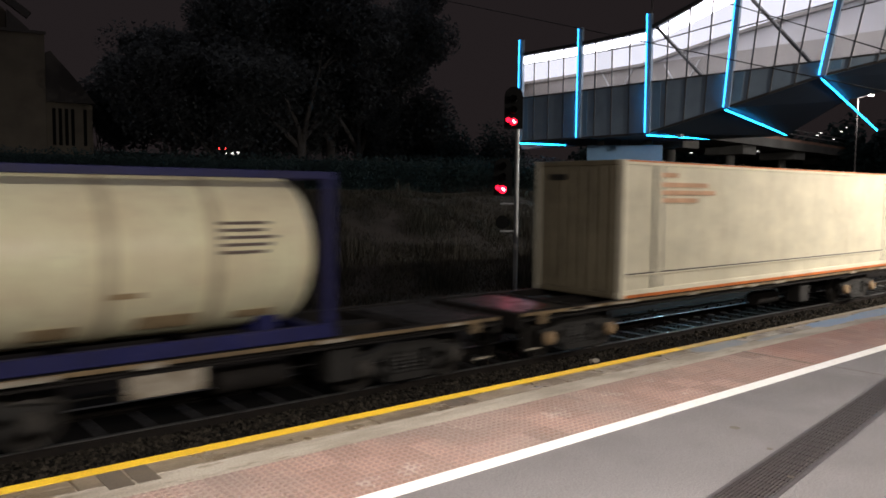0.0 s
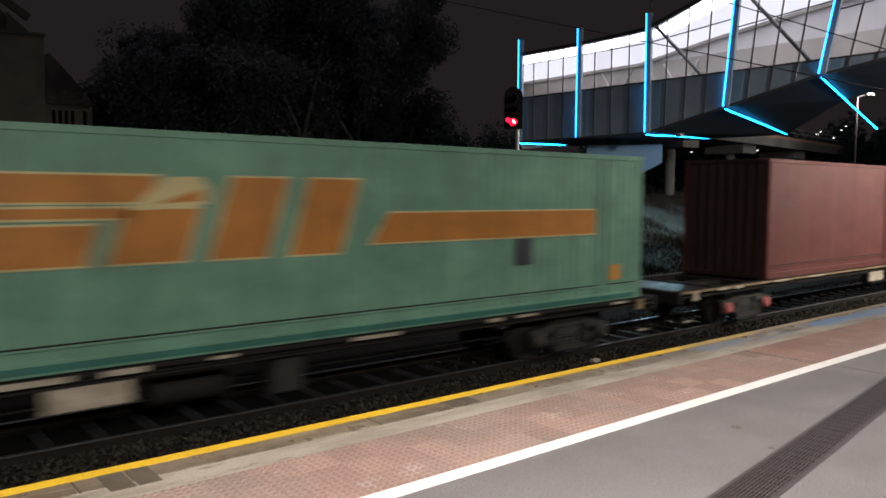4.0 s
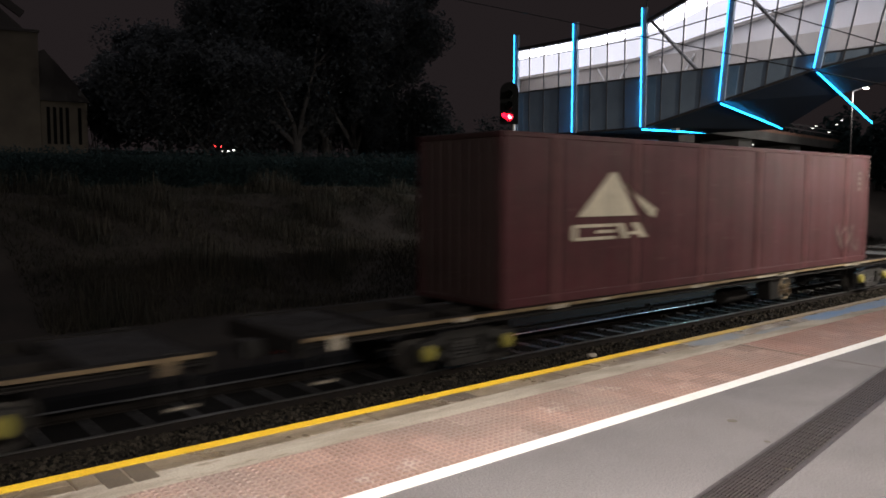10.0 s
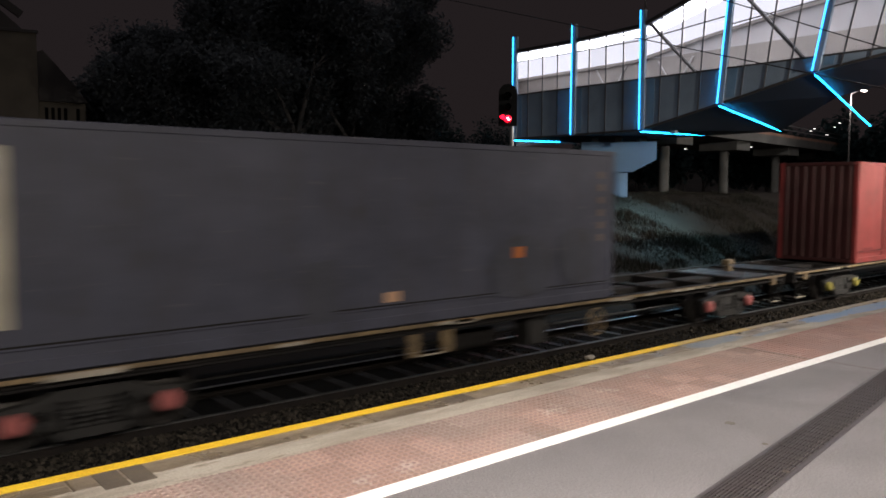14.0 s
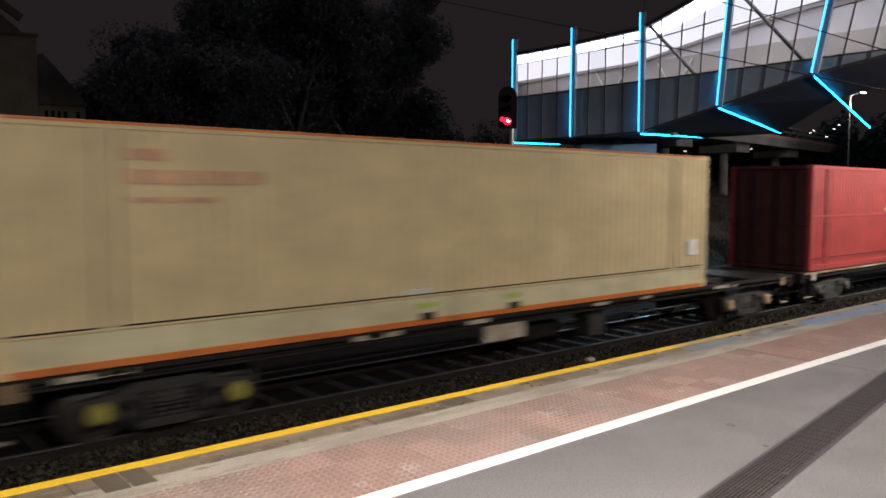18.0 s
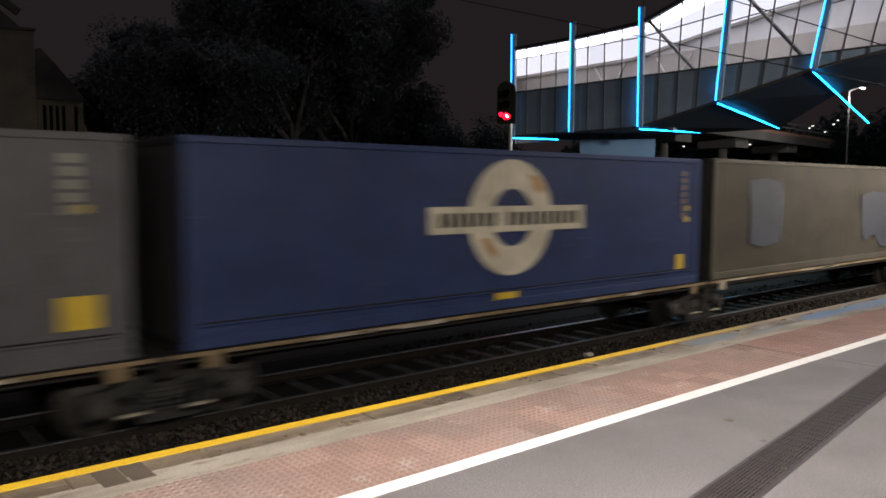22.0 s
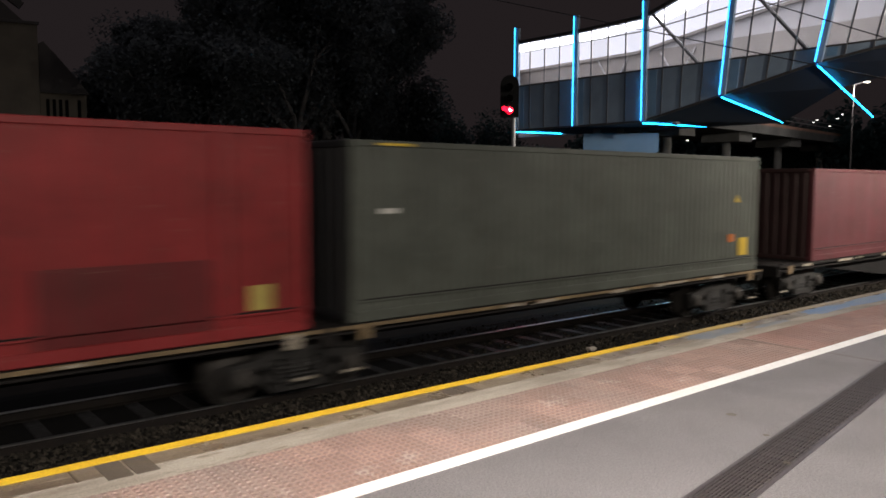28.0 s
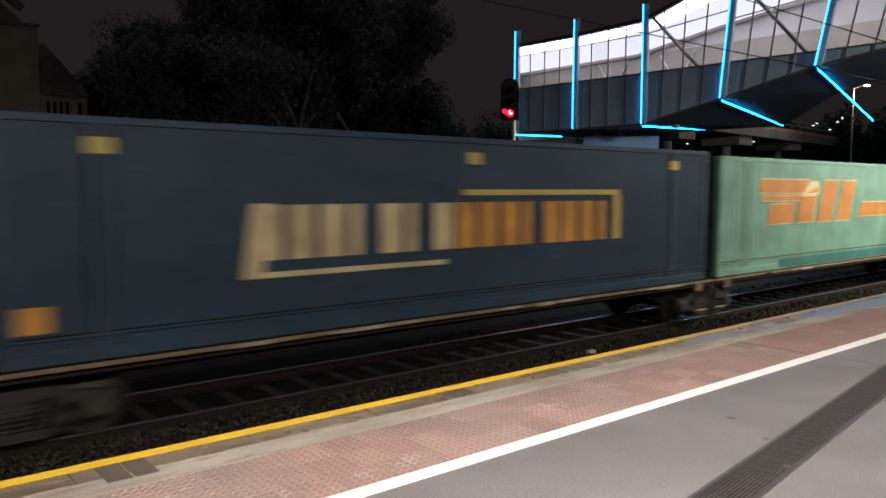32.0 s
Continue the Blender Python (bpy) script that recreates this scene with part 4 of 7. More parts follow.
# reflections of the tubes, painted as pale blue panels beside the portals
for i in range(5):
    w = 0.42 if i in (2, 3, 4) else 0.26
    q = (0.35 + w / 2) / 4.2
    lo = LOW[i] * (1 - q) + LOW[i + 1] * q + 0.12
    hi = DADO - 0.05
    pts = [(d, wall_y(i, z) * (1 - f) + wall_y(i + 1, z) * f, z) for d in (BX - 0.012, BX - 0.004) for f, z in ((0.32 / 4.2, lo), ((0.32 + w) / 4.2, lo), ((0.32 + w) / 4.2, hi), (0.32 / 4.2, hi))]
    part("blue_panel", Geo().add(pts, [(0, 1, 2, 3), (7, 6, 5, 4), (0, 4, 5, 1), (1, 5, 6, 2), (2, 6, 7, 3), (3, 7, 4, 0)]), "blue_strip", bridge, "tube reflection painted as a pale blue panel", smooth=0)

# hammerhead pier under it
pier = thing("bridge_pier", "pale concrete hammerhead pier under the footbridge", "pier")
pier.matrix_basis = pose(35.2, 26.85, 0, 0, 0, -52.7)
part("crosshead", Geo().prism([(-2.02, 4.2), (2.02, 4.2), (2.02, 3.22), (0.75, 2.55), (-0.75, 2.55), (-2.02, 3.22)], -0.7, 0.7), "pier", pier, "tapered hammerhead crossbeam", smooth=0)
part("column", Geo().cyl((0, 0, 0.6), (0, 0, 2.56), 0.53, n=28), "pier", pier, "round concrete column")
for bx in (-1.3, 0.0, 1.3):
    part("bearing", Geo().box(bx - 0.2, bx + 0.2, -0.25, 0.25, 4.2, 4.5, 0.02), "old_concrete", pier)

# made-up fitting for the added slope lamp
part("soffit_fitting", Geo().box(33.05, 33.35, 21.85, 22.15, 4.34, 4.5, 0.02), "galv", bridge, "added fitting for the slope lamp under the footbridge")

# low guard rail on the crest by the pier
guard = thing("guard_rail", "low galvanised guard rail on the bank crest", "rail")
part("beam", Geo().box(28.8, 33.5, 26.0, 26.03, 1.70, 1.735, 0.008), "galv", guard)
for gx in (29.2, 31.2, 33.2):
    part("post", Geo().box(gx - 0.022, gx + 0.022, 26.035, 26.08, 1.0, 1.72, 0.008), "sill_dark", guard)

# ---- road bridge behind ----
road = thing("road_bridge", "weathered concrete road bridge on tall columns behind the footbridge", "bridge")
RA, RB = Vector((38.1, 26.95, 5.70)), Vector((90.35, 33.5, 5.74))
rd = (RB - RA)
side = Vector((-rd.y, rd.x, 0)).normalized()


def slab(h0, h1, s0, s1):
    pts = []
    for p in (RA - rd * 0.02, RB + rd * 0.6):
        for s in (s0, s1):
            for h in (h0, h1):
                pts.append(tuple(p + side * s + Vector((0, 0, h))))
    return Geo().add(pts, [(0, 1, 3, 2), (4, 6, 7, 5), (0, 4, 5, 1), (2, 3, 7, 6), (0, 2, 6, 4), (1, 5, 7, 3)])


part("deck", slab(-0.62, 0.0, -0.5, 8.0), "old_concrete", road, "concrete deck", smooth=0)
part("parapet", slab(0.0, 0.22, -0.5, -0.2), "bridge_edge", road, "rust-brown parapet kerb", smooth=0)
for h in (0.6, 0.95):
    part("parapet_rail", slab(h - 0.035, h + 0.035, -0.4, -0.34), "galv", road, smooth=0)
for s in (0.09, 0.265, 0.46, 0.66, 0.86, 1.06):
    p = RA + rd * s + side * 1.4
    part("column", Geo().cyl((p.x, p.y, 0.9), (p.x, p.y, p.z - 1.2), 0.33, n=18), "old_concrete", road)
    part("crosshead", Geo().box(p.x - 0.9, p.x + 0.9, p.y - 1.5, p.y + 1.5, p.z - 1.28, p.z - 0.61, 0.03), "old_concrete", road, smooth=0)

# made-up fitting for the lamp added over the crest
part("underside_fitting", Geo().box(39.1, 39.4, 26.4, 26.75, 4.99, 5.09, 0.02), "galv", road, "added fitting for the bank lamp under the deck")

# ---- signal ----
SX, SY = 18.0, 18.04
sig = thing("railway_signal", "two-headed railway signal mast showing red lights", "signal", at=(SX, SY, 0))
part("mast", Geo().cyl((0, 0, -1.75), (0, 0, 4.3), 0.075, n=14), "galv", sig, "galvanised tubular mast")
face = Matrix.Rotation(math.atan2(-18, -18) + math.pi / 2, 4, "Z")


def head(zc, off, lens_z, tall):
    """A black head with a round-topped back plate; its lamp looks towards the platform."""
    g = Geo()
    w = 0.30
    outline = [(-w, -tall), (w, -tall)] + [(w * math.cos(a), tall - w + 0.12 + w * math.sin(a)) for a in [math.pi * q / 8 for q in range(9)]]
    g.prism(outline, -0.03, 0.03)
    g.box(-0.17, 0.17, 0.03, 0.22, -tall + 0.08, tall - 0.1, 0.02)
    for q in range(3):
        z = -tall + 0.22 + q * 0.36
        if z < tall - 0.1:
            g.cyl((0, -0.26, z + 0.02), (0, -0.03, z), 0.115, n=14, caps=False)
    ob = part("signal_head", g, "black", sig, "black hooded signal head", smooth=40)
    ob.matrix_local = Matrix.Translation((off[0], off[1], zc)) @ face
    part("lens", Geo().cyl((0, -0.05, lens_z), (0, -0.04, lens_z), 0.13, n=16), "signal_red", ob, "lit red lens")
    # red flare beside the lens, added as a small glowing disc
    part("side_lens", Geo().cyl((-0.17, -0.06, lens_z + 0.06), (-0.17, -0.05, lens_z + 0.06), 0.075, n=12), "signal_red", ob, "small glowing disc for the red flare beside the lens")
    part("lens_core", Geo().prism([(-0.01, lens_z - 0.01), (0.03, lens_z - 0.05), (0.085, lens_z - 0.03), (0.09, lens_z + 0.0), (0.05, lens_z - 0.015), (0.02, lens_z + 0.06), (-0.03, lens_z + 0.05)], -0.062, -0.053), "signal_core", ob, "bright crescent in the lens", smooth=0)
    return ob


head(4.22, (-0.17, 0.03), -0.39, 0.62)
head(1.98, (-0.42, 0.22), -0.36, 0.55)
plate = part("round_board", Geo().cyl((0, -0.02, 0), (0, 0.02, 0), 0.22, n=24), "black", sig, "black round board")
plate.matrix_local = Matrix.Translation((-0.42, 0.22, 0.55)) @ face
for z in (1.15, 0.25):
    part("bracket", Geo().cyl((0, 0, z), (-0.45, 0.28, z), 0.03, n=8), "galv", sig)
part("ladder_plate", Geo().box(-0.09, -0.07, -0.12, -0.02, -0.35, -0.15), "placard", sig, "small white plate")
part("base", Geo().box(-0.3, 0.3, -0.3, 0.3, -1.95, -1.7, 0.03), "old_concrete", sig, "concrete foot")

# ---- cables ----
def cable(pts, r=0.02, sag=0.0):
    a, b = Vector(pts[0]), Vector(pts[1])
    g = Geo().cyl(a, b, r, n=8)
    solid("overhead_cable", g, "cable", "thin black overhead cable strung above the tracks", "cable", "overhead cables")


cable(((28.0, 36.0, 12.9), (28.0, 4.5, 3.1)), 0.022)
cable(((28.0, 24.2, 12.4), (28.0, 4.5, 3.6)), 0.02)

# ---- the train: every position is measured back from one point that travels with it ----
def run(t):
    """Way that the train has gone at t seconds, metres, from its place at 16 s."""
    s = (t - 16) / 16
    return 163.6999 * s + 0.5134 * s ** 2 - 0.4637 * s ** 3 + 0.3144 * s ** 4 - 0.0848 * s ** 5


MOVERS, SPINS = [], []
FLOOR, HALF_W = -0.68, 1.23


def mover(ob, e, y=TRACK, z=0.0):
    MOVERS.append((ob, e, y, z))
    return ob


def corrugated(g, x0, x1, y, z0, z1, depth, pitch, sign):
    """A wall of folded sheet between x0 and x1; sign: the side to which it faces."""
    n = max(2, round((x1 - x0) / pitch))
    step = (x1 - x0) / n
    xs = []
    for i in range(n):
        a = x0 + i * step
        xs += [(a, 0), (a + step * 0.36, 0), (a + step * 0.5, depth), (a + step * 0.86, depth)]
    xs.append((x1, 0))
    m = len(g.v)
    for x, d in xs:
        g.v += [(x, y - sign * d, z0), (x, y - sign * d, z1)]
    g.f += [(m + 2 * i, m + 2 * i + 2, m + 2 * i + 3, m + 2 * i + 1) for i in range(len(xs) - 1)]


def corrugated_end(g, x, y0, y1, z0, z1, depth, pitch, sign):
    h = Geo()
    corrugated(h, y0, y1, 0, z0, z1, depth, pitch, 1)
    g.add([(x + sign * -b, a, c) for a, b, c in h.v], h.f)


def decal(ob, name, x0, x1, z0, z1, mat, label="", y=-HALF_W - 0.004):
    return part(name, Geo().box(x0, x1, y - 0.004, y + 0.003, z0 - FLOOR, z1 - FLOOR), mat, ob, label, smooth=0)


def shape(ob, name, poly, mat, label="", y=-HALF_W - 0.006):
    return part(name, Geo().prism([(x, z - FLOOR) for x, z in poly], y - 0.004, y + 0.004), mat, ob, label, smooth=0)


def container(e, length, top, mat, label, style="corr", posts=None, end="corr", ledge=True, rail_mat=None, end_mat=None, floor=FLOOR, post_mat=None, group="containers of the train"):
    """A freight container: e is its middle along the train, top the height of its roof."""
    ob = thing("freight_container", label, "container", group)
    h, hl, w = top - floor, length / 2, HALF_W
    rail_mat = rail_mat or mat
    pitch, depth = {"corr": (0.28, 0.036), "fine": (0.20, 0.014), "flat": (2.6, 0.008), "panel": (1.5, 0.012)}[style]
    for s in (-1, 1):
        g = Geo()
        corrugated(g, -hl + 0.1, hl - 0.1, s * (w - 0.012), 0.16, h - 0.09, depth, pitch, s)
        part("side_wall", g, mat, ob, smooth=0)
        part("bottom_rail", Geo().box(-hl + 0.1, hl - 0.1, min(s * w, s * (w - 0.12)), max(s * w, s * (w - 0.12)), 0.0, 0.17, 0.012), rail_mat, ob)
        part("top_rail", Geo().box(-hl + 0.1, hl - 0.1, min(s * w, s * (w - 0.07)), max(s * w, s * (w - 0.07)), h - 0.10, h, 0.012), rail_mat, ob)
        if ledge:
            lz = 0.30 if ledge is True else ledge
            part("side_ledge", Geo().box(-hl + 0.18, hl - 0.18, min(s * (w + 0.008), s * (w - 0.05)), max(s * (w + 0.008), s * (w - 0.05)), lz, lz + 0.035, 0.008), rail_mat, ob)
            # shade along the ledge, painted as a dark strip
            part("ledge_gap", Geo().box(-hl + 0.18, hl - 0.18, min(s * (w + 0.002), s * (w - 0.05)), max(s * (w + 0.002), s * (w - 0.05)), lz + 0.036, lz + 0.058), "sill_dark", ob, "dark strip painted as shade above the ledge", smooth=0)
        for xe in (-hl, hl):
            part("corner_post", Geo().box(xe - (0.16 if xe > 0 else 0), xe + (0 if xe > 0 else 0.16), min(s * w, s * (w - 0.14)), max(s * w, s * (w - 0.14)), 0.10, h - 0.1, 0.015), mat, ob)
            for zc in (0.0, h - 0.118):
                part("corner_casting", Geo().box(xe - (0.18 if xe > 0 else 0.004), xe + (0.004 if xe > 0 else 0.18), min(s * (w + 0.006), s * (w - 0.16)), max(s * (w + 0.006), s * (w - 0.16)), zc, zc + 0.118, 0.015), mat, ob)
        for px in posts or ():
            for q in (-0.135, 0.125):
                part("post_seam", Geo().box(px + q, px + q + 0.012, min(s * (w + 0.001), s * (w - 0.10)), max(s * (w + 0.001), s * (w - 0.10)), 0.18, h - 0.1), "sill_dark", ob, smooth=0)
            part("side_post", Geo().box(px - 0.11, px + 0.11, min(s * (w + 0.004), s * (w - 0.10)), max(s * (w + 0.004), s * (w - 0.10)), 0.02, h - 0.02, 0.02), post_mat or mat, ob)
    part("roof", Geo().box(-hl + 0.05, hl - 0.05, -w + 0.05, w - 0.05, h - 0.05, h - 0.012), mat, ob, smooth=0)
    part("floor", Geo().box(-hl + 0.05, hl - 0.05, -w + 0.1, w - 0.1, 0.05, 0.16), "sill_dark", ob, smooth=0)
    # ends get the darkened paint that stands for their shade
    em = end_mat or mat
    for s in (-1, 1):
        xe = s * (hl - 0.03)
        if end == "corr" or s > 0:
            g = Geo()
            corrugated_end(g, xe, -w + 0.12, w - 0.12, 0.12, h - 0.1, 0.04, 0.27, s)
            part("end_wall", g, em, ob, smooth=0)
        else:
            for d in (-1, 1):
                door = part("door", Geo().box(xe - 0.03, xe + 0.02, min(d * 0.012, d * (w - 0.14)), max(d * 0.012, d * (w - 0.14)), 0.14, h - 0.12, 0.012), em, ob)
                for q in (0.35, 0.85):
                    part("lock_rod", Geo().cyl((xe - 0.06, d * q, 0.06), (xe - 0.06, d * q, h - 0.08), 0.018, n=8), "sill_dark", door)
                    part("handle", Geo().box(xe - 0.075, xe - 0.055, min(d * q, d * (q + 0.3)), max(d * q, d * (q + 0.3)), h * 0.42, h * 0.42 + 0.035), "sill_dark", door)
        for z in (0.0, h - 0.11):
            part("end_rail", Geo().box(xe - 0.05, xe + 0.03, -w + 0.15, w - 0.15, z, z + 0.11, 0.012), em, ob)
    mover(ob, e, TRACK, floor)
    return ob


def number_marks(ob, hl, top, mat="dull_mark", near_front=True, rows=4):
    """Rows of small plain marks near one end, where unreadable numbers stand."""
    x = hl - 0.75 if near_front else -hl + 0.35
    for i in range(rows):
        decal(ob, "number_mark", x, x + 0.17, top - 0.42 - i * 0.155, top - 0.31 - i * 0.155, mat)


def peak_emblem(ob, apex, left, right, zb, zt, t0, t1, tz0, tz1):
    """A pale peak with a shadow bar beside it over plain rules and strokes."""
    m = "white_mark"
    shape(ob, "emblem", [(left, zb), (right, zb), (apex + 0.08, zt), (apex - 0.08, zt)], m, "pale peak-shaped emblem")
    shape(ob, "emblem_bar", [(apex + 0.30, zt - 0.18), (apex + 0.42, zt - 0.30), (right + 0.72, zb + 0.12), (right + 0.66, zb - 0.06), (right + 0.42, zb + 0.02)], m)
    w, h = t1 - t0, tz1 - tz0
    bar = h * 0.2
    # two long rules closed at one end, a short middle rule, then slanted strokes
    decal(ob, "emblem_rule", t0 + 0.06, t0 + w * 0.56, tz1 - bar, tz1, m)
    decal(ob, "emblem_rule", t0 + 0.06, t0 + w * 0.56, tz0, tz0 + bar, m)
    decal(ob, "emblem_rule", t0 + w * 0.31, t0 + w * 0.55, tz0 + h * 0.41, tz0 + h * 0.61, m)
    decal(ob, "emblem_block", t0, t0 + w * 0.07, tz0 + 0.03, tz1 - 0.03, m)
    shape(ob, "emblem_wedge", [(t0 + w * 0.575, tz1), (t0 + w * 0.66, tz1), (t0 + w * 0.74, tz0), (t0 + w * 0.66, tz0)], m)
    shape(ob, "emblem_wedge", [(t0 + w * 0.78, tz1), (t0 + w * 0.87, tz1), (t0 + w * 1.0, tz0), (t0 + w * 0.90, tz0)], m)
    decal(ob, "emblem_rule", t0 + w * 0.75, t0 + w * 0.88, tz0 + h * 0.22, tz0 + h * 0.42, m)


def diamond_emblem(ob, cx, cz, half, tall, rw, rh, mat="gold"):
    """A gold diamond laid over a gold panel with dark plain blocks."""
    def outline(e):
        return [(cx - half - e, cz), (cx - rw - e * 0.3, cz + rh * 0.42 + e), (cx - rw - e, cz + rh + e), (cx - rw * 0.6, cz + rh + e), (cx, cz + tall + e),
                (cx + rw * 0.6, cz + rh + e), (cx + rw + e, cz + rh + e), (cx + rw + e * 0.3, cz + rh * 0.42 + e), (cx + half + e, cz),
                (cx + rw + e * 0.3, cz - rh * 0.42 - e), (cx + rw + e, cz - rh - e), (cx + rw * 0.6, cz - rh - e), (cx, cz - tall - e),
                (cx - rw * 0.6, cz - rh - e), (cx - rw - e, cz - rh - e), (cx - rw - e * 0.3, cz - rh * 0.42 - e)]
    shape(ob, "emblem_shadow", outline(0.06), "ink", "dark edge of the emblem", y=-HALF_W - 0.004)
    shape(ob, "emblem", outline(0), mat, "gold diamond-shaped emblem", y=-HALF_W - 0.010)
    for z in (rh * 0.62, -rh * 0.62):
        decal(ob, "emblem_rule", cx - rw * 0.88, cx + rw * 0.88, cz + z - 0.018, cz + z + 0.018, "white_mark", y=-HALF_W - 0.016)
    n = 6
    w = rw * 1.72 / n
    for i in range(n):
        a = cx - rw * 0.86 + i * w
        decal(ob, "emblem_block", a + w * 0.12, a + w * 0.72, cz - rh * 0.50, cz + rh * 0.50, "ink", y=-HALF_W - 0.016)


def ring(cx, cz, rx, rz, hole, lean=0.0, n=32):
    """One flat ring standing proud of the side wall."""
    g = Geo()
    for y in (-HALF_W - 0.012, -HALF_W - 0.003):
        for rr in (1.0, hole):
            for k in range(n):
                a = 2 * math.pi * k / n
                z = rr * rz * math.sin(a)
                g.v.append((cx + rr * rx * math.cos(a) + z * lean, y, cz + z - FLOOR))
    for k in range(n):
        q = (k + 1) % n
        g.f += [(k, q, n + q, n + k), (2 * n + q, 2 * n + k, 3 * n + k, 3 * n + q), (k, 2 * n + k, 2 * n + q, q), (n + q, 3 * n + q, 3 * n + k, n + k)]
    return g


def stripe_emblem(ob, x0, x1, z0, z1, s0, s1, sz0, sz1):
    """Plain slanted orange blocks with pale edging and a long orange stripe."""
    m, h, w = "dull_orange", z1 - z0, x1 - x0

    def block(a, b, lo, hi, label=""):
        """A leaning block: a and b along the emblem, lo and hi up it, as fractions."""
        za, zb = z0 + lo * h, z0 + hi * h
        xa, xb, lean = x0 + a * w, x0 + b * w, 0.32
        pts = [(xa + (za - z0) * lean, za), (xb + (za - z0) * lean, za), (xb + (zb - z0) * lean, zb), (xa + (zb - z0) * lean, zb)]
        shape(ob, "block_edge", [(x + dx, z + dz) for (x, z), (dx, dz) in zip(pts, ((-0.03, -0.03), (0.03, -0.03), (0.03, 0.03), (-0.03, 0.03)))], "pale_edge", y=-HALF_W - 0.004)
        shape(ob, "emblem_block", pts, m, label, y=-HALF_W - 0.010)

    block(0.0, 0.43, 0.70, 1.0, "leaning orange emblem block")
    block(0.04, 0.40, 0.52, 0.63)
    block(0.12, 0.34, 0.0, 0.44)
    block(0.385, 0.545, 0.0, 0.62)
    block(0.60, 0.74, 0.0, 1.0)
    block(0.80, 0.94, 0.0, 1.0)
    cx, cz = x0 + 0.50 * w, z0 + 0.66 * h
    shape(ob, "emblem_blade", [(cx - 0.45, cz - 0.06), (cx + 0.05, cz + 0.36), (cx + 0.5, cz + 0.38), (cx + 0.62, cz + 0.24), (cx + 0.6, cz + 0.02), (cx + 0.2, cz - 0.04)], "pale_edge", "pale curved blade", y=-HALF_W - 0.014)
    shape(ob, "blade_core", [(cx - 0.1, cz + 0.02), (cx + 0.5, cz + 0.22), (cx + 0.5, cz + 0.06)], m, y=-HALF_W - 0.020)
    shape(ob, "stripe_edge", [(s0 + 0.34, sz1 + 0.03), (s1 + 0.02, sz1 + 0.03), (s1 + 0.02, sz0 - 0.03), (s0 - 0.08, sz0 - 0.03)], "pale_edge", y=-HALF_W - 0.004)
    shape(ob, "stripe", [(s0 + 0.32, sz1), (s1, sz1), (s1, sz0), (s0, sz0)], m, "long orange stripe", y=-HALF_W - 0.010)


def green_base(ob, dark0, dark1):
    """Repainted lower side: a deep teal band with washed-out plates beside it."""
    y = -HALF_W - 0.010
    decal(ob, "base_band", dark0, dark1, -0.64, -0.41, "deep_teal", "deep teal repainted base", y=y)
    for a, b in ((dark1 + 0.06, 5.8), (6.25, 7.1)):
        decal(ob, "washed_plate", a, b, -0.34, -0.20, "pale_green", "washed-out paler plate")
        decal(ob, "washed_plate", a, b, -0.62, -0.42, "pale_green", y=y)


P48 = (-6.05, 6.05)
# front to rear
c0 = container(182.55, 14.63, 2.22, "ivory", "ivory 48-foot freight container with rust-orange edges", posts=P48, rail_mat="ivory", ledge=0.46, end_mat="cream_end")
part("vent", Geo().box(-7.335, -7.30, 0.35, 0.80, 2.22 - FLOOR - 0.42, 2.22 - FLOOR - 0.28, 0.005), "ink", c0, "small dark vent in the end")
for z, a, b in ((1.93, -6.0, -5.4), (1.72, -6.0, -4.2), (1.55, -6.0, -3.9), (1.38, -5.95, -4.6)):
    decal(c0, "faded_lettering", a, b, z - 0.05, z + 0.05, "faded_orange", "faded orange lettering")
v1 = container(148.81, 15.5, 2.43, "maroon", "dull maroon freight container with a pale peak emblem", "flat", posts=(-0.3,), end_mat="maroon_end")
peak_emblem(v1, 3.64, 2.40, 4.54, 0.62, 1.66, 2.23, 4.95, 0.05, 0.46)
number_marks(v1, 7.75, 2.3)
decal(v1, "patch", -0.52, 0.2, 1.18, 2.08, "plum", "darker square patch")
t1 = container(128.39, 14.65, 2.28, "teal", "pale green freight container with orange stripe emblem", "fine", posts=P48, end="door", end_mat="teal_end")
stripe_emblem(t1, -5.72, 0.24, 0.60, 1.69, 0.47, 5.79, 0.72, 1.18)
decal(t1, "patch", 3.59, 4.02, 0.20, 0.68, "blue_fade", "dull blue patch")
decal(t1, "placard", 6.3, 6.62, -0.25, 0.06, "amber_mark", "dull orange placard")
decal(t1, "base_band", -7.1, 7.1, -0.64, -0.55, "deep_teal", "dark teal base edge", y=-HALF_W - 0.010)
v2 = container(104.22, 15.55, 2.43, "maroon", "brown-maroon freight container with a pale peak emblem", "flat", posts=(-0.3,), end_mat="maroon_end")
peak_emblem(v2, -3.84, -5.18, -2.94, 0.60, 1.65, -5.27, -2.55, 0.04, 0.45)
number_marks(v2, 7.75, 2.2)
for z in (1.85, 1.7, 1.55, 0.7, 0.55, 0.4):
    decal(v2, "number_mark", 5.47, 5.68, z - 0.035, z + 0.035, "dull_mark")
decal(v1, "faded_base", 2.6, 7.6, -0.665, -0.53, "blue_fade", "bluish faded base rail")
v3 = container(78.70, 15.65, 2.54, "plum", "plum freight container with vertical posts and peak emblem", "panel", posts=(-6.4, -3.9, -1.4, 1.2, 3.8, 6.35), ledge=False, end_mat="maroon_end", post_mat="plum_post")
peak_emblem(v3, -4.70, -5.80, -3.94, 0.95, 1.84, -5.98, -3.54, 0.48, 0.80)
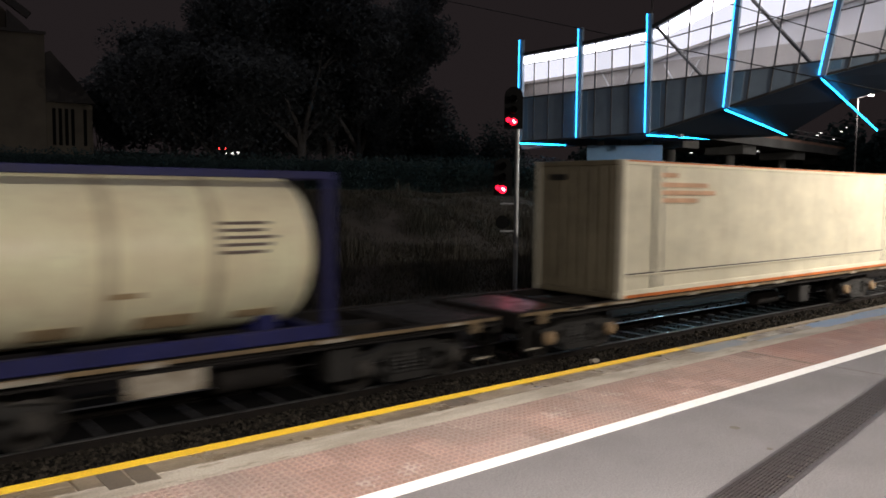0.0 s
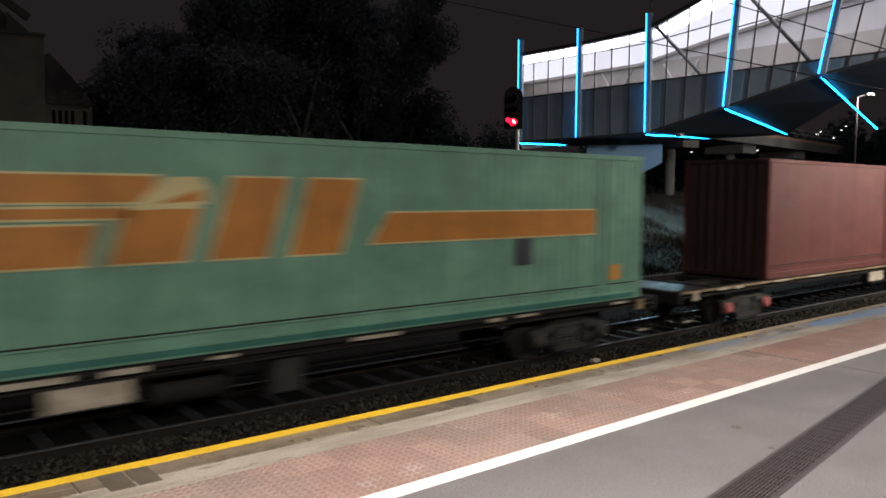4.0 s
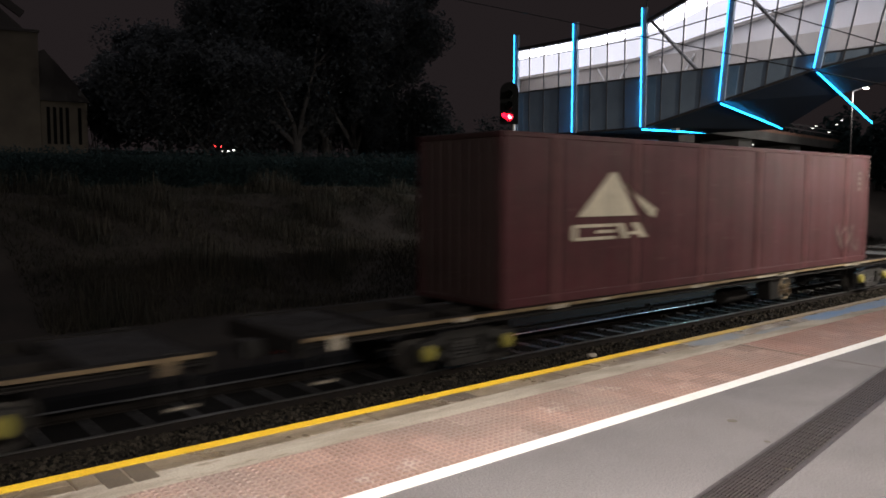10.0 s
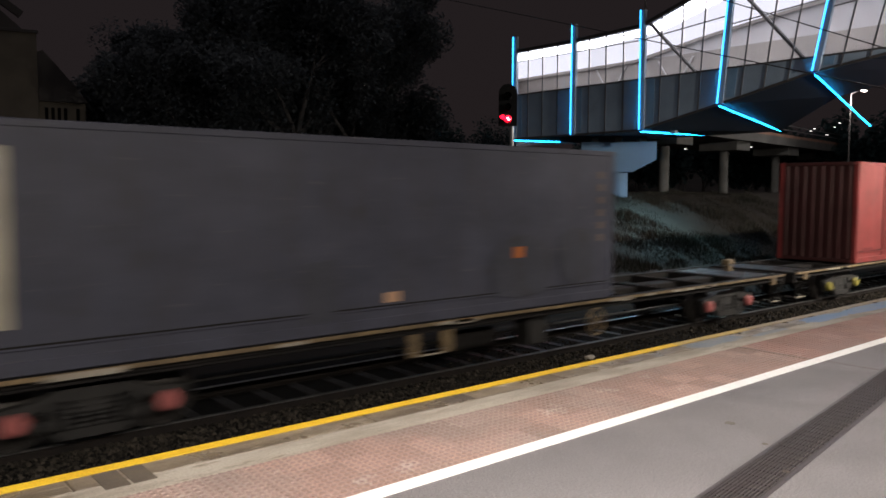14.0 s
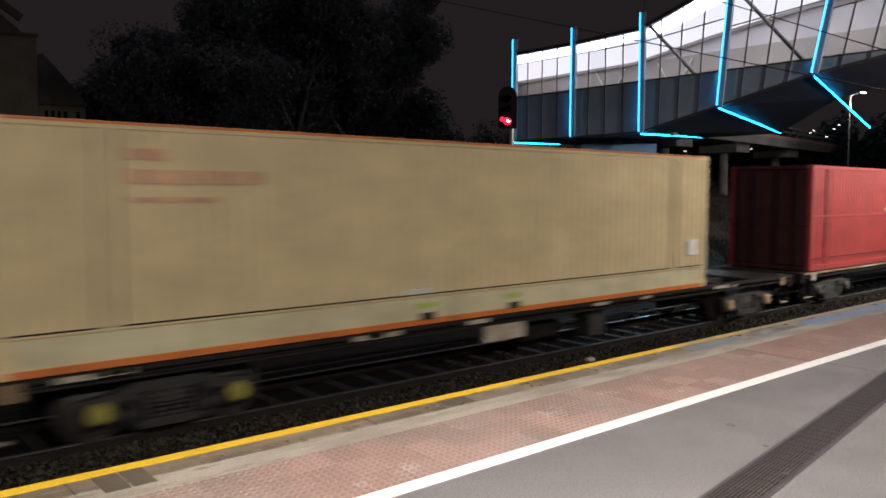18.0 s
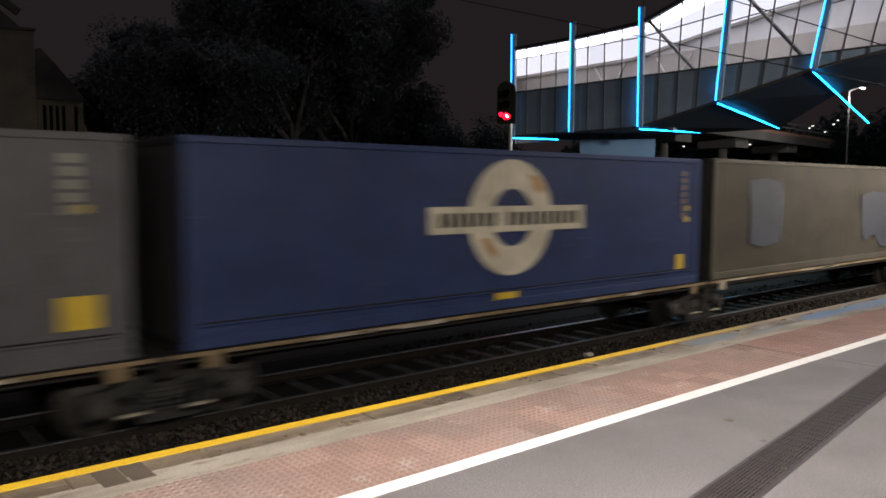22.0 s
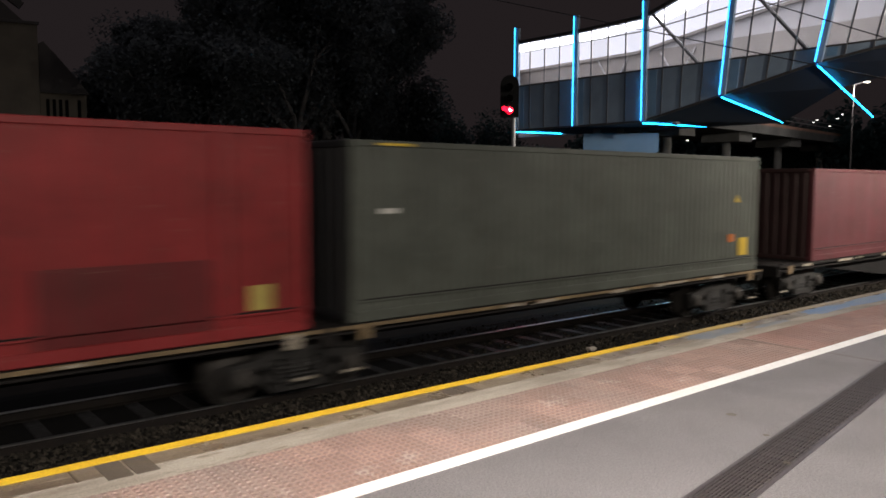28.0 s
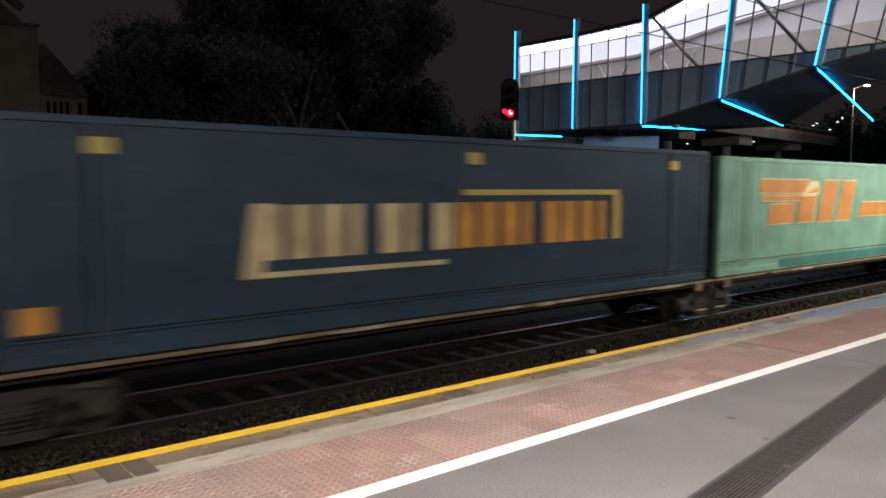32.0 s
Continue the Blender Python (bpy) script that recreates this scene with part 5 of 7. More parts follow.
# one looping scrawl of thin strokes
loop = [(5.62 + 0.105 * q + 0.17 * math.cos(q * 1.9), 0.08 + 0.36 * math.sin(q * 1.35) + 0.08 * math.cos(q * 0.7)) for q in range(15)]
for (xa, za), (xb, zb) in zip(loop[:-1], loop[1:]):
    run_x, run_z = xb - xa, zb - za
    ln = math.hypot(run_x, run_z)
    nx, nz = -run_z / ln * 0.028, run_x / ln * 0.028
    shape(v3, "scrawl", [(xa + nx, za + nz), (xb + nx, zb + nz), (xb - nx, zb - nz), (xa - nx, za - nz)], "scrawl", "pale scrawled paint stroke")
number_marks(v3, 7.8, 2.35)
l1 = container(53.21, 16.19, 2.43, "red", "faded red 53-foot container with a gold diamond emblem", "flat", posts=(-5.96, 5.63), end_mat="red_end")
diamond_emblem(l1, -0.02, 1.11, 2.24, 1.08, 1.70, 0.58)
for i in range(9):
    decal(l1, "lashing_pocket", -7.6 + i * 1.75, -6.9 + i * 1.75, -0.36, -0.22, "red_fade", "dark lashing pocket")
decal(l1, "placard", 7.2, 7.5, -0.05, 0.28, "yellow_mark", "yellow placard")
g1 = container(27.15, 12.19, 2.3, "grey", "plain grey freight container with a tall white strip", "flat", ledge=True, end_mat="dark_end")
for i in range(6):
    decal(g1, "number_mark", 5.58, 5.74, 0.50 + i * 0.25, 0.63 + i * 0.25, "dull_mark", "pale number block")
decal(g1, "white_strip", -5.45, -4.93, -0.12, 1.98, "white_mark", "tall white strip")
decal(g1, "placard", 3.2, 3.45, 0.28, 0.48, "orange_mark", "small orange placard", y=-HALF_W - 0.014)
decal(g1, "placard", 0.35, 0.62, -0.28, -0.12, "faded_orange", "faded red placard")
shape(g1, "patch", [(-1.08, 0.42), (-0.6, 0.46), (-0.58, -0.46), (-1.1, -0.48)], "smudge", "dark streaked patch")
shape(g1, "patch", [(2.6, 0.25), (2.95, 0.62), (3.5, 0.72), (4.15, 0.52), (4.2, 0.05), (4.05, -0.42), (3.3, -0.46), (2.8, -0.40), (2.65, -0.1)], "smudge", "dark smudged patch")
shape(g1, "patch", [(4.4, 0.6), (4.8, 0.80), (5.44, 0.74), (5.46, -0.2), (4.9, -0.32), (4.45, -0.1)], "smudge", "dark smudged patch")
l2 = container(8.53, 14.75, 2.3, "redder", "red freight container with centre rail and gold diamond emblem", "fine", posts=(-6.37, 5.88), end="door", end_mat="red_end")
diamond_emblem(l2, -0.15, 1.01, 2.2, 1.08, 1.66, 0.60, "lime_gold")
for s in (-1, 1):
    part("waist_rail", Geo().box(-7.2, 7.2, -HALF_W - 0.003, -HALF_W + 0.06, 1.50, 1.57, 0.01) if s < 0 else Geo().box(-7.2, 7.2, HALF_W - 0.06, HALF_W + 0.003, 1.50, 1.57, 0.01), "redder", l2)
decal(l2, "placard", 6.6, 6.9, -0.1, 0.25, "yellow_mark", "yellow placard")
c1 = container(-11.55, 14.75, 2.36, "cream", "cream freight container with orange base rail and faded lettering", "fine", posts=P48, ledge=0.46, end_mat="cream_end")
for z0, z1, a, b in ((1.9, 2.04, -5.83, -5.27), (1.60, 1.78, -5.83, -3.95), (1.37, 1.43, -5.8, -4.64)):
    decal(c1, "faded_lettering", a, b, z0, z1, "faded_orange", "faded orange lettering")
decal(c1, "base_stripe", -7.2, 7.2, -0.675, -0.585, "orange_mark", "orange base stripe")
decal(c1, "roof_stripe", -7.2, 7.2, 2.32, 2.355, "orange_mark", "orange edge under the roof")
decal(c1, "lower_band", -7.1, 7.1, -0.555, -0.235, "pale_band", "paler greenish lower band")
for a, b in ((-1.27, -0.82), (0.76, 1.2)):
    decal(c1, "instruction_label", a, b, -0.40, -0.31, "lime_mark", "olive-yellow handling label", y=-HALF_W - 0.010)
    decal(c1, "lifting_slot", a + 0.1, b - 0.06, -0.60, -0.48, "ink", "dark lifting slot", y=-HALF_W - 0.010)
decal(c1, "label", -1.5, -0.88, -0.16, -0.07, "placard", "white label")
decal(c1, "placard", 6.60, 6.96, 0.09, 0.45, "white_label", "white placard", y=-HALF_W - 0.010)
decal(c0, "base_stripe", -7.2, 7.2, -0.675, -0.61, "orange_mark", "orange base stripe")
decal(c0, "roof_stripe", -7.2, 7.2, 2.185, 2.215, "orange_mark", "orange edge under the roof")
b1 = container(-38.74, 12.15, 2.22, "brown", "grimy brown freight container with faded blue panels", "corr", ledge=False, end_mat="dark_end")
shape(b1, "faded_panel", [(-4.5, 1.7), (-3.6, 1.78), (-2.75, 1.66), (-2.6, 0.9), (-2.8, 0.1), (-3.7, 0.0), (-4.4, 0.15), (-4.3, 0.8)], "blue_fade", "faded bluish panel")
shape(b1, "faded_panel", [(2.3, 1.3), (3.2, 1.45), (4.5, 1.35), (5.0, 1.2), (5.1, 0.2), (4.9, -0.4), (3.9, -0.3), (3.3, 0.1), (2.6, -0.1), (2.4, 0.5)], "blue_fade", "faded bluish panel")
bt = container(-51.50, 12.19, 2.18, "blue", "blue freight container with a pale ring and bar emblem", "corr", end_mat="dark_end")
part("emblem_ring", ring(-0.06, 0.97, 1.05, 1.05, 0.5), "white_mark", bt, "pale ring emblem", smooth=0)
decal(bt, "emblem_bar", -2.0, 1.92, 0.72, 1.18, "white_mark", "pale bar across the ring", y=-HALF_W - 0.016)
for j in range(18):
    if j != 7:
        decal(bt, "emblem_block", -1.8 + j * 0.2, -1.8 + j * 0.2 + 0.13, 0.83, 1.07, "ink", y=-HALF_W - 0.022)
decal(bt, "placard", 5.17, 5.46, -0.31, 0.02, "yellow_mark", "yellow placard")
shape(bt, "rust_stain", [(0.35, 1.75), (0.62, 1.72), (0.80, 1.50), (0.72, 1.38), (0.48, 1.50)], "rust_stain", "orange rust stain on the ring", y=-HALF_W - 0.017)
shape(bt, "rust_stain", [(-0.85, 0.62), (-0.70, 0.40), (-0.42, 0.22), (-0.45, 0.40), (-0.66, 0.62)], "rust_stain", y=-HALF_W - 0.017)
decal(bt, "placard", -0.45, 0.1, -0.50, -0.38, "yellow_mark", "yellow placard")
for z in (1.0, 0.75):
    decal(bt, "placard", 5.47, 5.62, z, z + 0.12, "gold")
number_marks(bt, 6.1, 2.2, rows=7)
g2 = container(-64.39, 12.2, 2.15, "slate", "plain slate-grey freight container with yellow placards", "flat", end_mat="dark_end")
decal(g2, "placard", 0.01, 0.33, -0.17, 0.07, "lime_mark", "lime-yellow square placard")
decal(g2, "placard", 5.26, 5.72, -0.23, 0.18, "yellow_mark", "yellow placard")
number_marks(g2, 6.1, 2.2, mat="strap", rows=5)
decal(g2, "placard", 5.45, 5.62, 1.18, 1.28, "gold")
v4 = container(-93.58, 15.5, 1.92, "wine", "maroon freight container with a pale peak emblem riding low", "flat", floor=FLOOR, end_mat="maroon_end")
peak_emblem(v4, 3.90, 2.77, 4.71, 0.60, 1.39, 2.65, 5.03, 0.09, 0.48)
number_marks(v4, 7.7, 1.8)
o1 = container(-110.49, 12.15, 2.14, "olive", "plain olive-grey freight container with small yellow placards", "fine", end_mat="dark_end")
decal(o1, "placard", 5.2, 5.6, -0.27, 0.16, "yellow_mark", "yellow placard")
decal(o1, "placard", -5.55, -5.2, 1.0, 1.08, "placard", "small white placard")
shape(o1, "warning_mark", [(4.95, 1.04), (5.2, 1.04), (5.07, 1.22)], "yellow_mark", "yellow warning triangle")
decal(o1, "placard", 4.72, 4.95, 0.08, 0.26, "orange_mark", "small red placard")
decal(o1, "placard", -5.6, -4.9, 2.06, 2.10, "yellow_mark", "yellow strip under the roof")
l3 = container(-124.65, 14.64, 2.24, "redder", "bright red freight container with a gold diamond emblem", "corr", posts=P48, end_mat="red_end")
diamond_emblem(l3, 0.03, 0.93, 2.18, 1.07, 1.66, 0.60)
decal(l3, "patch", 3.71, 5.85, -0.5, 0.45, "red_fade", "darker red repainted patch")
decal(l3, "patch", -3.95, -2.85, -0.3, 0.35, "red_fade", "darker red repainted patch")
decal(l3, "placard", 6.4, 6.75, -0.3, 0.05, "gold", "yellow placard")
t2 = container(-139.92, 14.6, 2.22, "teal", "pale green freight container with orange stripe emblem", "fine", posts=P48, end="door", end_mat="teal_end")
stripe_emblem(t2, -5.75, 0.17, 0.54, 1.68, 0.42, 5.9, 0.64, 1.04)
green_base(t2, -4.3, 4.0)
n1 = container(-155.1, 14.63, 2.30, "navy", "dark navy freight container with plain cream and orange lettering blocks", "corr", posts=(-6.1, 5.95), end_mat="dark_end")
for i in range(7):
    x = -4.1 + i * 0.535
    decal(n1, "lettering_block", x, x + (0.41 if i not in (3, 5) else 0.18), 0.42, 1.20, "tan_mark", "plain cream lettering block")
shape(n1, "lettering_block", [(-4.28, 0.18), (-3.98, 0.18), (-3.80, 1.22), (-4.12, 1.22)], "tan_mark")
decal(n1, "underline", -4.2, -0.62, 0.17, 0.25, "tan_mark", "cream rule")
for i in range(8):
    x = -0.38 + i * 0.535
    decal(n1, "lettering_block", x, x + (0.41 if i not in (3, 7) else 0.2), 0.42, 1.20, "amber_mark", "plain amber lettering block")
decal(n1, "overline", -0.25, 4.0, 1.32, 1.42, "gold", "orange rule")
decal(n1, "overline", 3.84, 4.05, 0.42, 1.32, "gold")
for x in (-6.1, 0.0, 5.95):
    decal(n1, "placard", x - 0.15, x + 0.15, 1.85, 2.05, "gold")
decal(n1, "placard", -7.08, -6.72, -0.28, 0.04, "amber_mark", "dull amber placard")


# ---- tank container ----
def tank_container(e):
    ob = thing("tank_container", "cream tank in a blue steel frame", "tank container", "containers of the train")
    hl, w, h = 3.03, HALF_W, 2.47
    blue = "tank_blue"
    for s in (-1, 1):
        for xe in (-1, 1):
            x = xe * (hl - 0.07)
            part("corner_post", Geo().box(x - 0.07, x + 0.07, s * (w - 0.07) - 0.07, s * (w - 0.07) + 0.07, 0.1, h - 0.1, 0.012), blue, ob)
            for z in (0.0, h - 0.12):
                part("corner_casting", Geo().box(x - 0.09, x + 0.09, s * (w - 0.08) - 0.085, s * (w - 0.08) + 0.085, z, z + 0.12, 0.012), blue, ob)
        part("top_rail", Geo().box(-hl + 0.14, hl - 0.14, s * (w - 0.06) - 0.05, s * (w - 0.06) + 0.05, h - 0.11, h, 0.01), blue, ob)
        part("bottom_rail", Geo().box(-hl + 0.14, hl - 0.14, s * (w - 0.07) - 0.06, s * (w - 0.07) + 0.06, 0.0, 0.20, 0.01), blue, ob)
    for xe in (-1, 1):
        for z in (0.0, h - 0.12):
            part("end_rail", Geo().box(xe * (hl - 0.07) - 0.06, xe * (hl - 0.07) + 0.06, -w + 0.15, w - 0.15, z, z + 0.12, 0.01), blue, ob)
    r, cz = 1.165, 1.27
    prof = [(-2.97, 0.0), (-2.95, 0.35), (-2.90, 0.65), (-2.80, 0.92), (-2.68, 1.07), (-2.48, r), (2.60, r), (2.76, 1.07), (2.86, 0.92), (2.93, 0.65), (2.97, 0.35), (2.985, 0.0)]
    part("shell", Geo().lathe(prof, "x", 48, (0, 0, cz)), "tank_white", ob, "cream painted tank shell")
    for x in (-1.55, -0.15, 1.25):
        part("band", Geo().lathe([(x - 0.07, r + 0.002), (x - 0.07, r + 0.012), (x + 0.07, r + 0.012), (x + 0.07, r + 0.002)], "x", 48, (0, 0, cz)), "tank_band", ob, "duller shell band")
    # curved name strip and notice
    def wrap(name, x0, x1, a0, a1, mat, label=""):
        lift = 0.022 if name == "name_block" else 0.016
        g = Geo()
        n = 10
        for i in range(n):
            b0, b1 = radians(a0 + (a1 - a0) * i / n), radians(a0 + (a1 - a0) * (i + 1) / n)
            g.add([(x, -(r + lift) * math.cos(b), cz + (r + lift) * math.sin(b)) for x, b in ((x0, b0), (x1, b0), (x1, b1), (x0, b1))], [(0, 1, 2, 3)])
        part(name, g, mat, ob, label)
    for a, b, lo, hi in ((-1.05, -0.5, -56, -43), (0.25, 1.05, -54, -40), (-0.2, 0.25, -24, -20), (1.6, 2.2, -50, -42)):
        wrap("rust_streak", a, b, lo, hi, "rust_streak", "brown rust run on the shell")
    wrap("label_plate", -1.63, -1.47, 14, 22, "white_label", "small white plate")
    wrap("name_strip", -2.28, -1.85, -32, 38, "name_navy", "dark navy vertical name strip")
    for i in range(6):
        wrap("name_block", -2.13, -2.03, -27 + i * 11, -22.5 + i * 11, "dull_mark")
    for i in range(5):
        wrap("notice_line", 1.3, 1.95 + 0.08 * (i % 3), 2 + i * 5, 4.2 + i * 5, "dull_mark")
    part("walkway", Geo().box(-2.4, 2.4, -0.45, -0.05, h - 0.06, h - 0.02, 0.005), "sill_pale", ob, "pale top walkway")
    part("manlid", Geo().cyl((0, 0.2, cz + r - 0.05), (0, 0.2, h - 0.03), 0.28, n=20), "ivory", ob)
    # chamfered end plates with a dark square, a few unreadable lines and a ladder
    oct_poly = [(-1.04, 0.78), (-0.66, 0.38), (0.50, 0.38), (0.88, 0.86), (0.88, 1.76), (0.50, 2.40), (-0.66, 2.40), (-1.04, 2.0)]
    xs0, xs1 = -hl + 0.03, -hl + 0.10
    n = len(oct_poly)
    part("end_plate", Geo().add([(x, y, z) for x in (xs0, xs1) for y, z in oct_poly], [tuple(range(n)), tuple(reversed(range(n, 2 * n)))] + [(q, (q + 1) % n, n + (q + 1) % n, n + q) for q in range(n)]), "tank_end", ob, "grimy cream chamfered end plate", smooth=0)
    xf = -hl + 0.022
    part("end_mark", Geo().box(xf - 0.004, xf + 0.012, -0.28, 0.20, 1.02, 1.50), "name_navy", ob, "dark square mark", smooth=0)
    for z, a, b, tall, key in ((1.72, -0.26, 0.20, 0.06, "rust_streak"), (1.58, -0.3, 0.22, 0.05, "white_label"), (2.27, -0.34, 0.16, 0.07, "sill_dark"), (1.30, -0.16, 0.06, 0.08, "red_fade"), (1.14, -0.2, 0.12, 0.06, "sill_pale"), (0.78, -0.05, 0.5, 0.05, "dull_mark")):
        part("end_mark", Geo().box(xf - 0.008, xf + 0.010, a, b, z, z + tall), key, ob, smooth=0)
    part("ladder_back", Geo().box(xf - 0.002, xf + 0.008, -1.0, -0.56, 0.55, 2.3), "sill_dark", ob, "flat dark panel behind the ladder", smooth=0)
    part("valve_tag", Geo().box(-hl - 0.03, -hl - 0.015, -0.78, -0.5, 1.58, 1.66), "yellow_mark", ob, "yellow tag on the ladder", smooth=0)
    for y in (-0.92, -0.62):
        part("ladder_side", Geo().cyl((-hl - 0.01, y, 0.1), (-hl - 0.01, y, h - 0.05), 0.026, n=6), "tank_end", ob)
    for i in range(7):
        part("ladder_rung", Geo().cyl((-hl - 0.01, -0.92, 0.35 + i * 0.29), (-hl - 0.01, -0.62, 0.35 + i * 0.29), 0.024, n=6), "tank_end", ob)
    for x in (-2.2, 2.2):
        part("saddle", Geo().box(x - 0.18, x + 0.18, -0.7, 0.7, 0.06, 0.35, 0.02), "tank_blue", ob)
    mover(ob, e, TRACK, FLOOR)


tank_container(165.31)

# ---- wagons ----
R_WHEEL = 0.42
wheel_prof = [(-0.8, 0.0), (-0.8, 0.075), (-0.82, 0.11), (-0.805, 0.16), (-0.775, 0.34), (-0.82, 0.36), (-0.82, 0.415), (-0.72, R_WHEEL), (-0.705, 0.45), (-0.685, 0.45), (-0.685, 0.36), (-0.745, 0.34), (-0.76, 0.16), (-0.70, 0.11), (-0.68, 0.075)]
g = Geo().lathe(wheel_prof, "y", 28)
g.lathe([(-s, r) for s, r in wheel_prof], "y", 28)
g.cyl((0, -0.72, 0), (0, 0.72, 0), 0.075, n=12)
WHEELSET = g.mesh("wheelset", "wheel")
g = Geo()
SIDE = {}
for s in (-1, 1):
    g = Geo()
    y0, y1 = s * 1.0 - 0.07, s * 1.0 + 0.07
    # upper and lower chords, columns and pedestals of a cast frame
    g.prism([(-1.15, 0.17), (-1.15, 0.02), (-0.68, 0.05), (-0.42, 0.18), (0.42, 0.18), (0.68, 0.05), (1.15, 0.02), (1.15, 0.17), (0.72, 0.22), (0.45, 0.33), (-0.45, 0.33), (-0.72, 0.22)], y0, y1)
    g.prism([(-0.72, -0.02), (-0.40, -0.30), (0.40, -0.30), (0.72, -0.02), (0.58, -0.02), (0.36, -0.18), (-0.36, -0.18), (-0.58, -0.02)], y0, y1)
    for x in (-0.42, 0.42):
        g.box(x - 0.06, x + 0.06, y0, y1, -0.2, 0.2)
    for x in (-0.92, 0.92):
        g.box(x - 0.2, x - 0.13, y0, y1, -0.16, 0.1)
        g.box(x + 0.13, x + 0.2, y0, y1, -0.16, 0.1)
    SIDE[s] = g.mesh("side_frame", "bogie")
prof = []
for k in range(6):
    prof += [(-0.19 + k * 0.065, 0.068), (-0.165 + k * 0.065, 0.085), (-0.14 + k * 0.065, 0.068)]
SPRING = Geo().lathe(prof, "z", 10).mesh("spring", "bogie")
BOLSTER = Geo().box(-0.2, 0.2, -1.05, 1.05, -0.02, 0.20, 0.03).cyl((0, 0, 0.2), (0, 0, 0.34), 0.3, n=16).mesh("bolster", "bogie")
CAPS = {}
for key in ("cap_pink", "cap_yellow", "cap_tan", "cap_dark"):
    CAPS[key] = Geo().lathe([(-1.17, 0.0), (-1.17, 0.10), (-1.14, 0.135), (-1.02, 0.145), (-0.92, 0.145)], "y", 18).mesh("bearing_cap", key)
BOX = Geo().box(-0.13, 0.13, -1.06, -0.93, -0.12, 0.15, 0.02).mesh("axle_box", "bogie")
AXLE_Z = RAIL_TOP + R_WHEEL


def bogie(wagon, x, cap, e):
    b = part("bogie", BOLSTER, "", wagon, "grimy three-piece bogie", at=(x, 0, AXLE_Z))
    for s in (-1, 1):
        part("side_frame", SIDE[s], "", b)
    for sx in (-0.2, 0.0, 0.2):
        part("spring", SPRING, "", b, at=(sx, -0.98, 0))
    for a in (-0.92, 0.92):
        ws = part("wheelset", WHEELSET, "", b, at=(a, 0, 0))
        SPINS.append((ws, a, e + x))
        part("bearing_cap", CAPS[cap], "", b, at=(a, 0, 0))
        part("axle_box", BOX, "", b, at=(a, 0, 0))
    return b


BRAKE_WHEEL = Geo()
for j in range(20):
    a0, a1 = 2 * math.pi * j / 20, 2 * math.pi * (j + 1) / 20
    BRAKE_WHEEL.cyl((0.27 * math.cos(a0), 0, 0.27 * math.sin(a0)), (0.27 * math.cos(a1), 0, 0.27 * math.sin(a1)), 0.022, n=6, caps=False)
for j in range(4):
    a0 = math.pi / 4 * (2 * j + 1)
    BRAKE_WHEEL.rod((0, 0, 0), (0.26 * math.cos(a0), 0, 0.26 * math.sin(a0)), 0.03)
BRAKE_WHEEL.cyl((0, -0.03, 0), (0, 0.03, 0), 0.06, n=10)
BRAKE_WHEEL = BRAKE_WHEEL.mesh("brake_wheel", "sill")
COUPLER = Geo().box(-0.35, 0.1, -0.1, 0.1, -0.12, 0.12, 0.02).prism([(0.08, -0.14), (0.26, -0.14), (0.30, 0.0), (0.26, 0.14), (0.08, 0.14)], -0.16, 0.16).mesh("coupler", "bogie")
STEP = Geo().prism([(-0.2, 0.5), (-0.2, -0.012), (0.2, -0.012), (0.2, 0.5), (0.178, 0.5), (0.178, 0.012), (-0.178, 0.012), (-0.178, 0.5)], -0.018, 0.018).mesh("foot_step", "bogie", 0)
TREAD = Geo().box(-0.17, 0.17, -0.05, 0.05, 0.013, 0.034, 0.004).mesh("tread", "sill_pale")


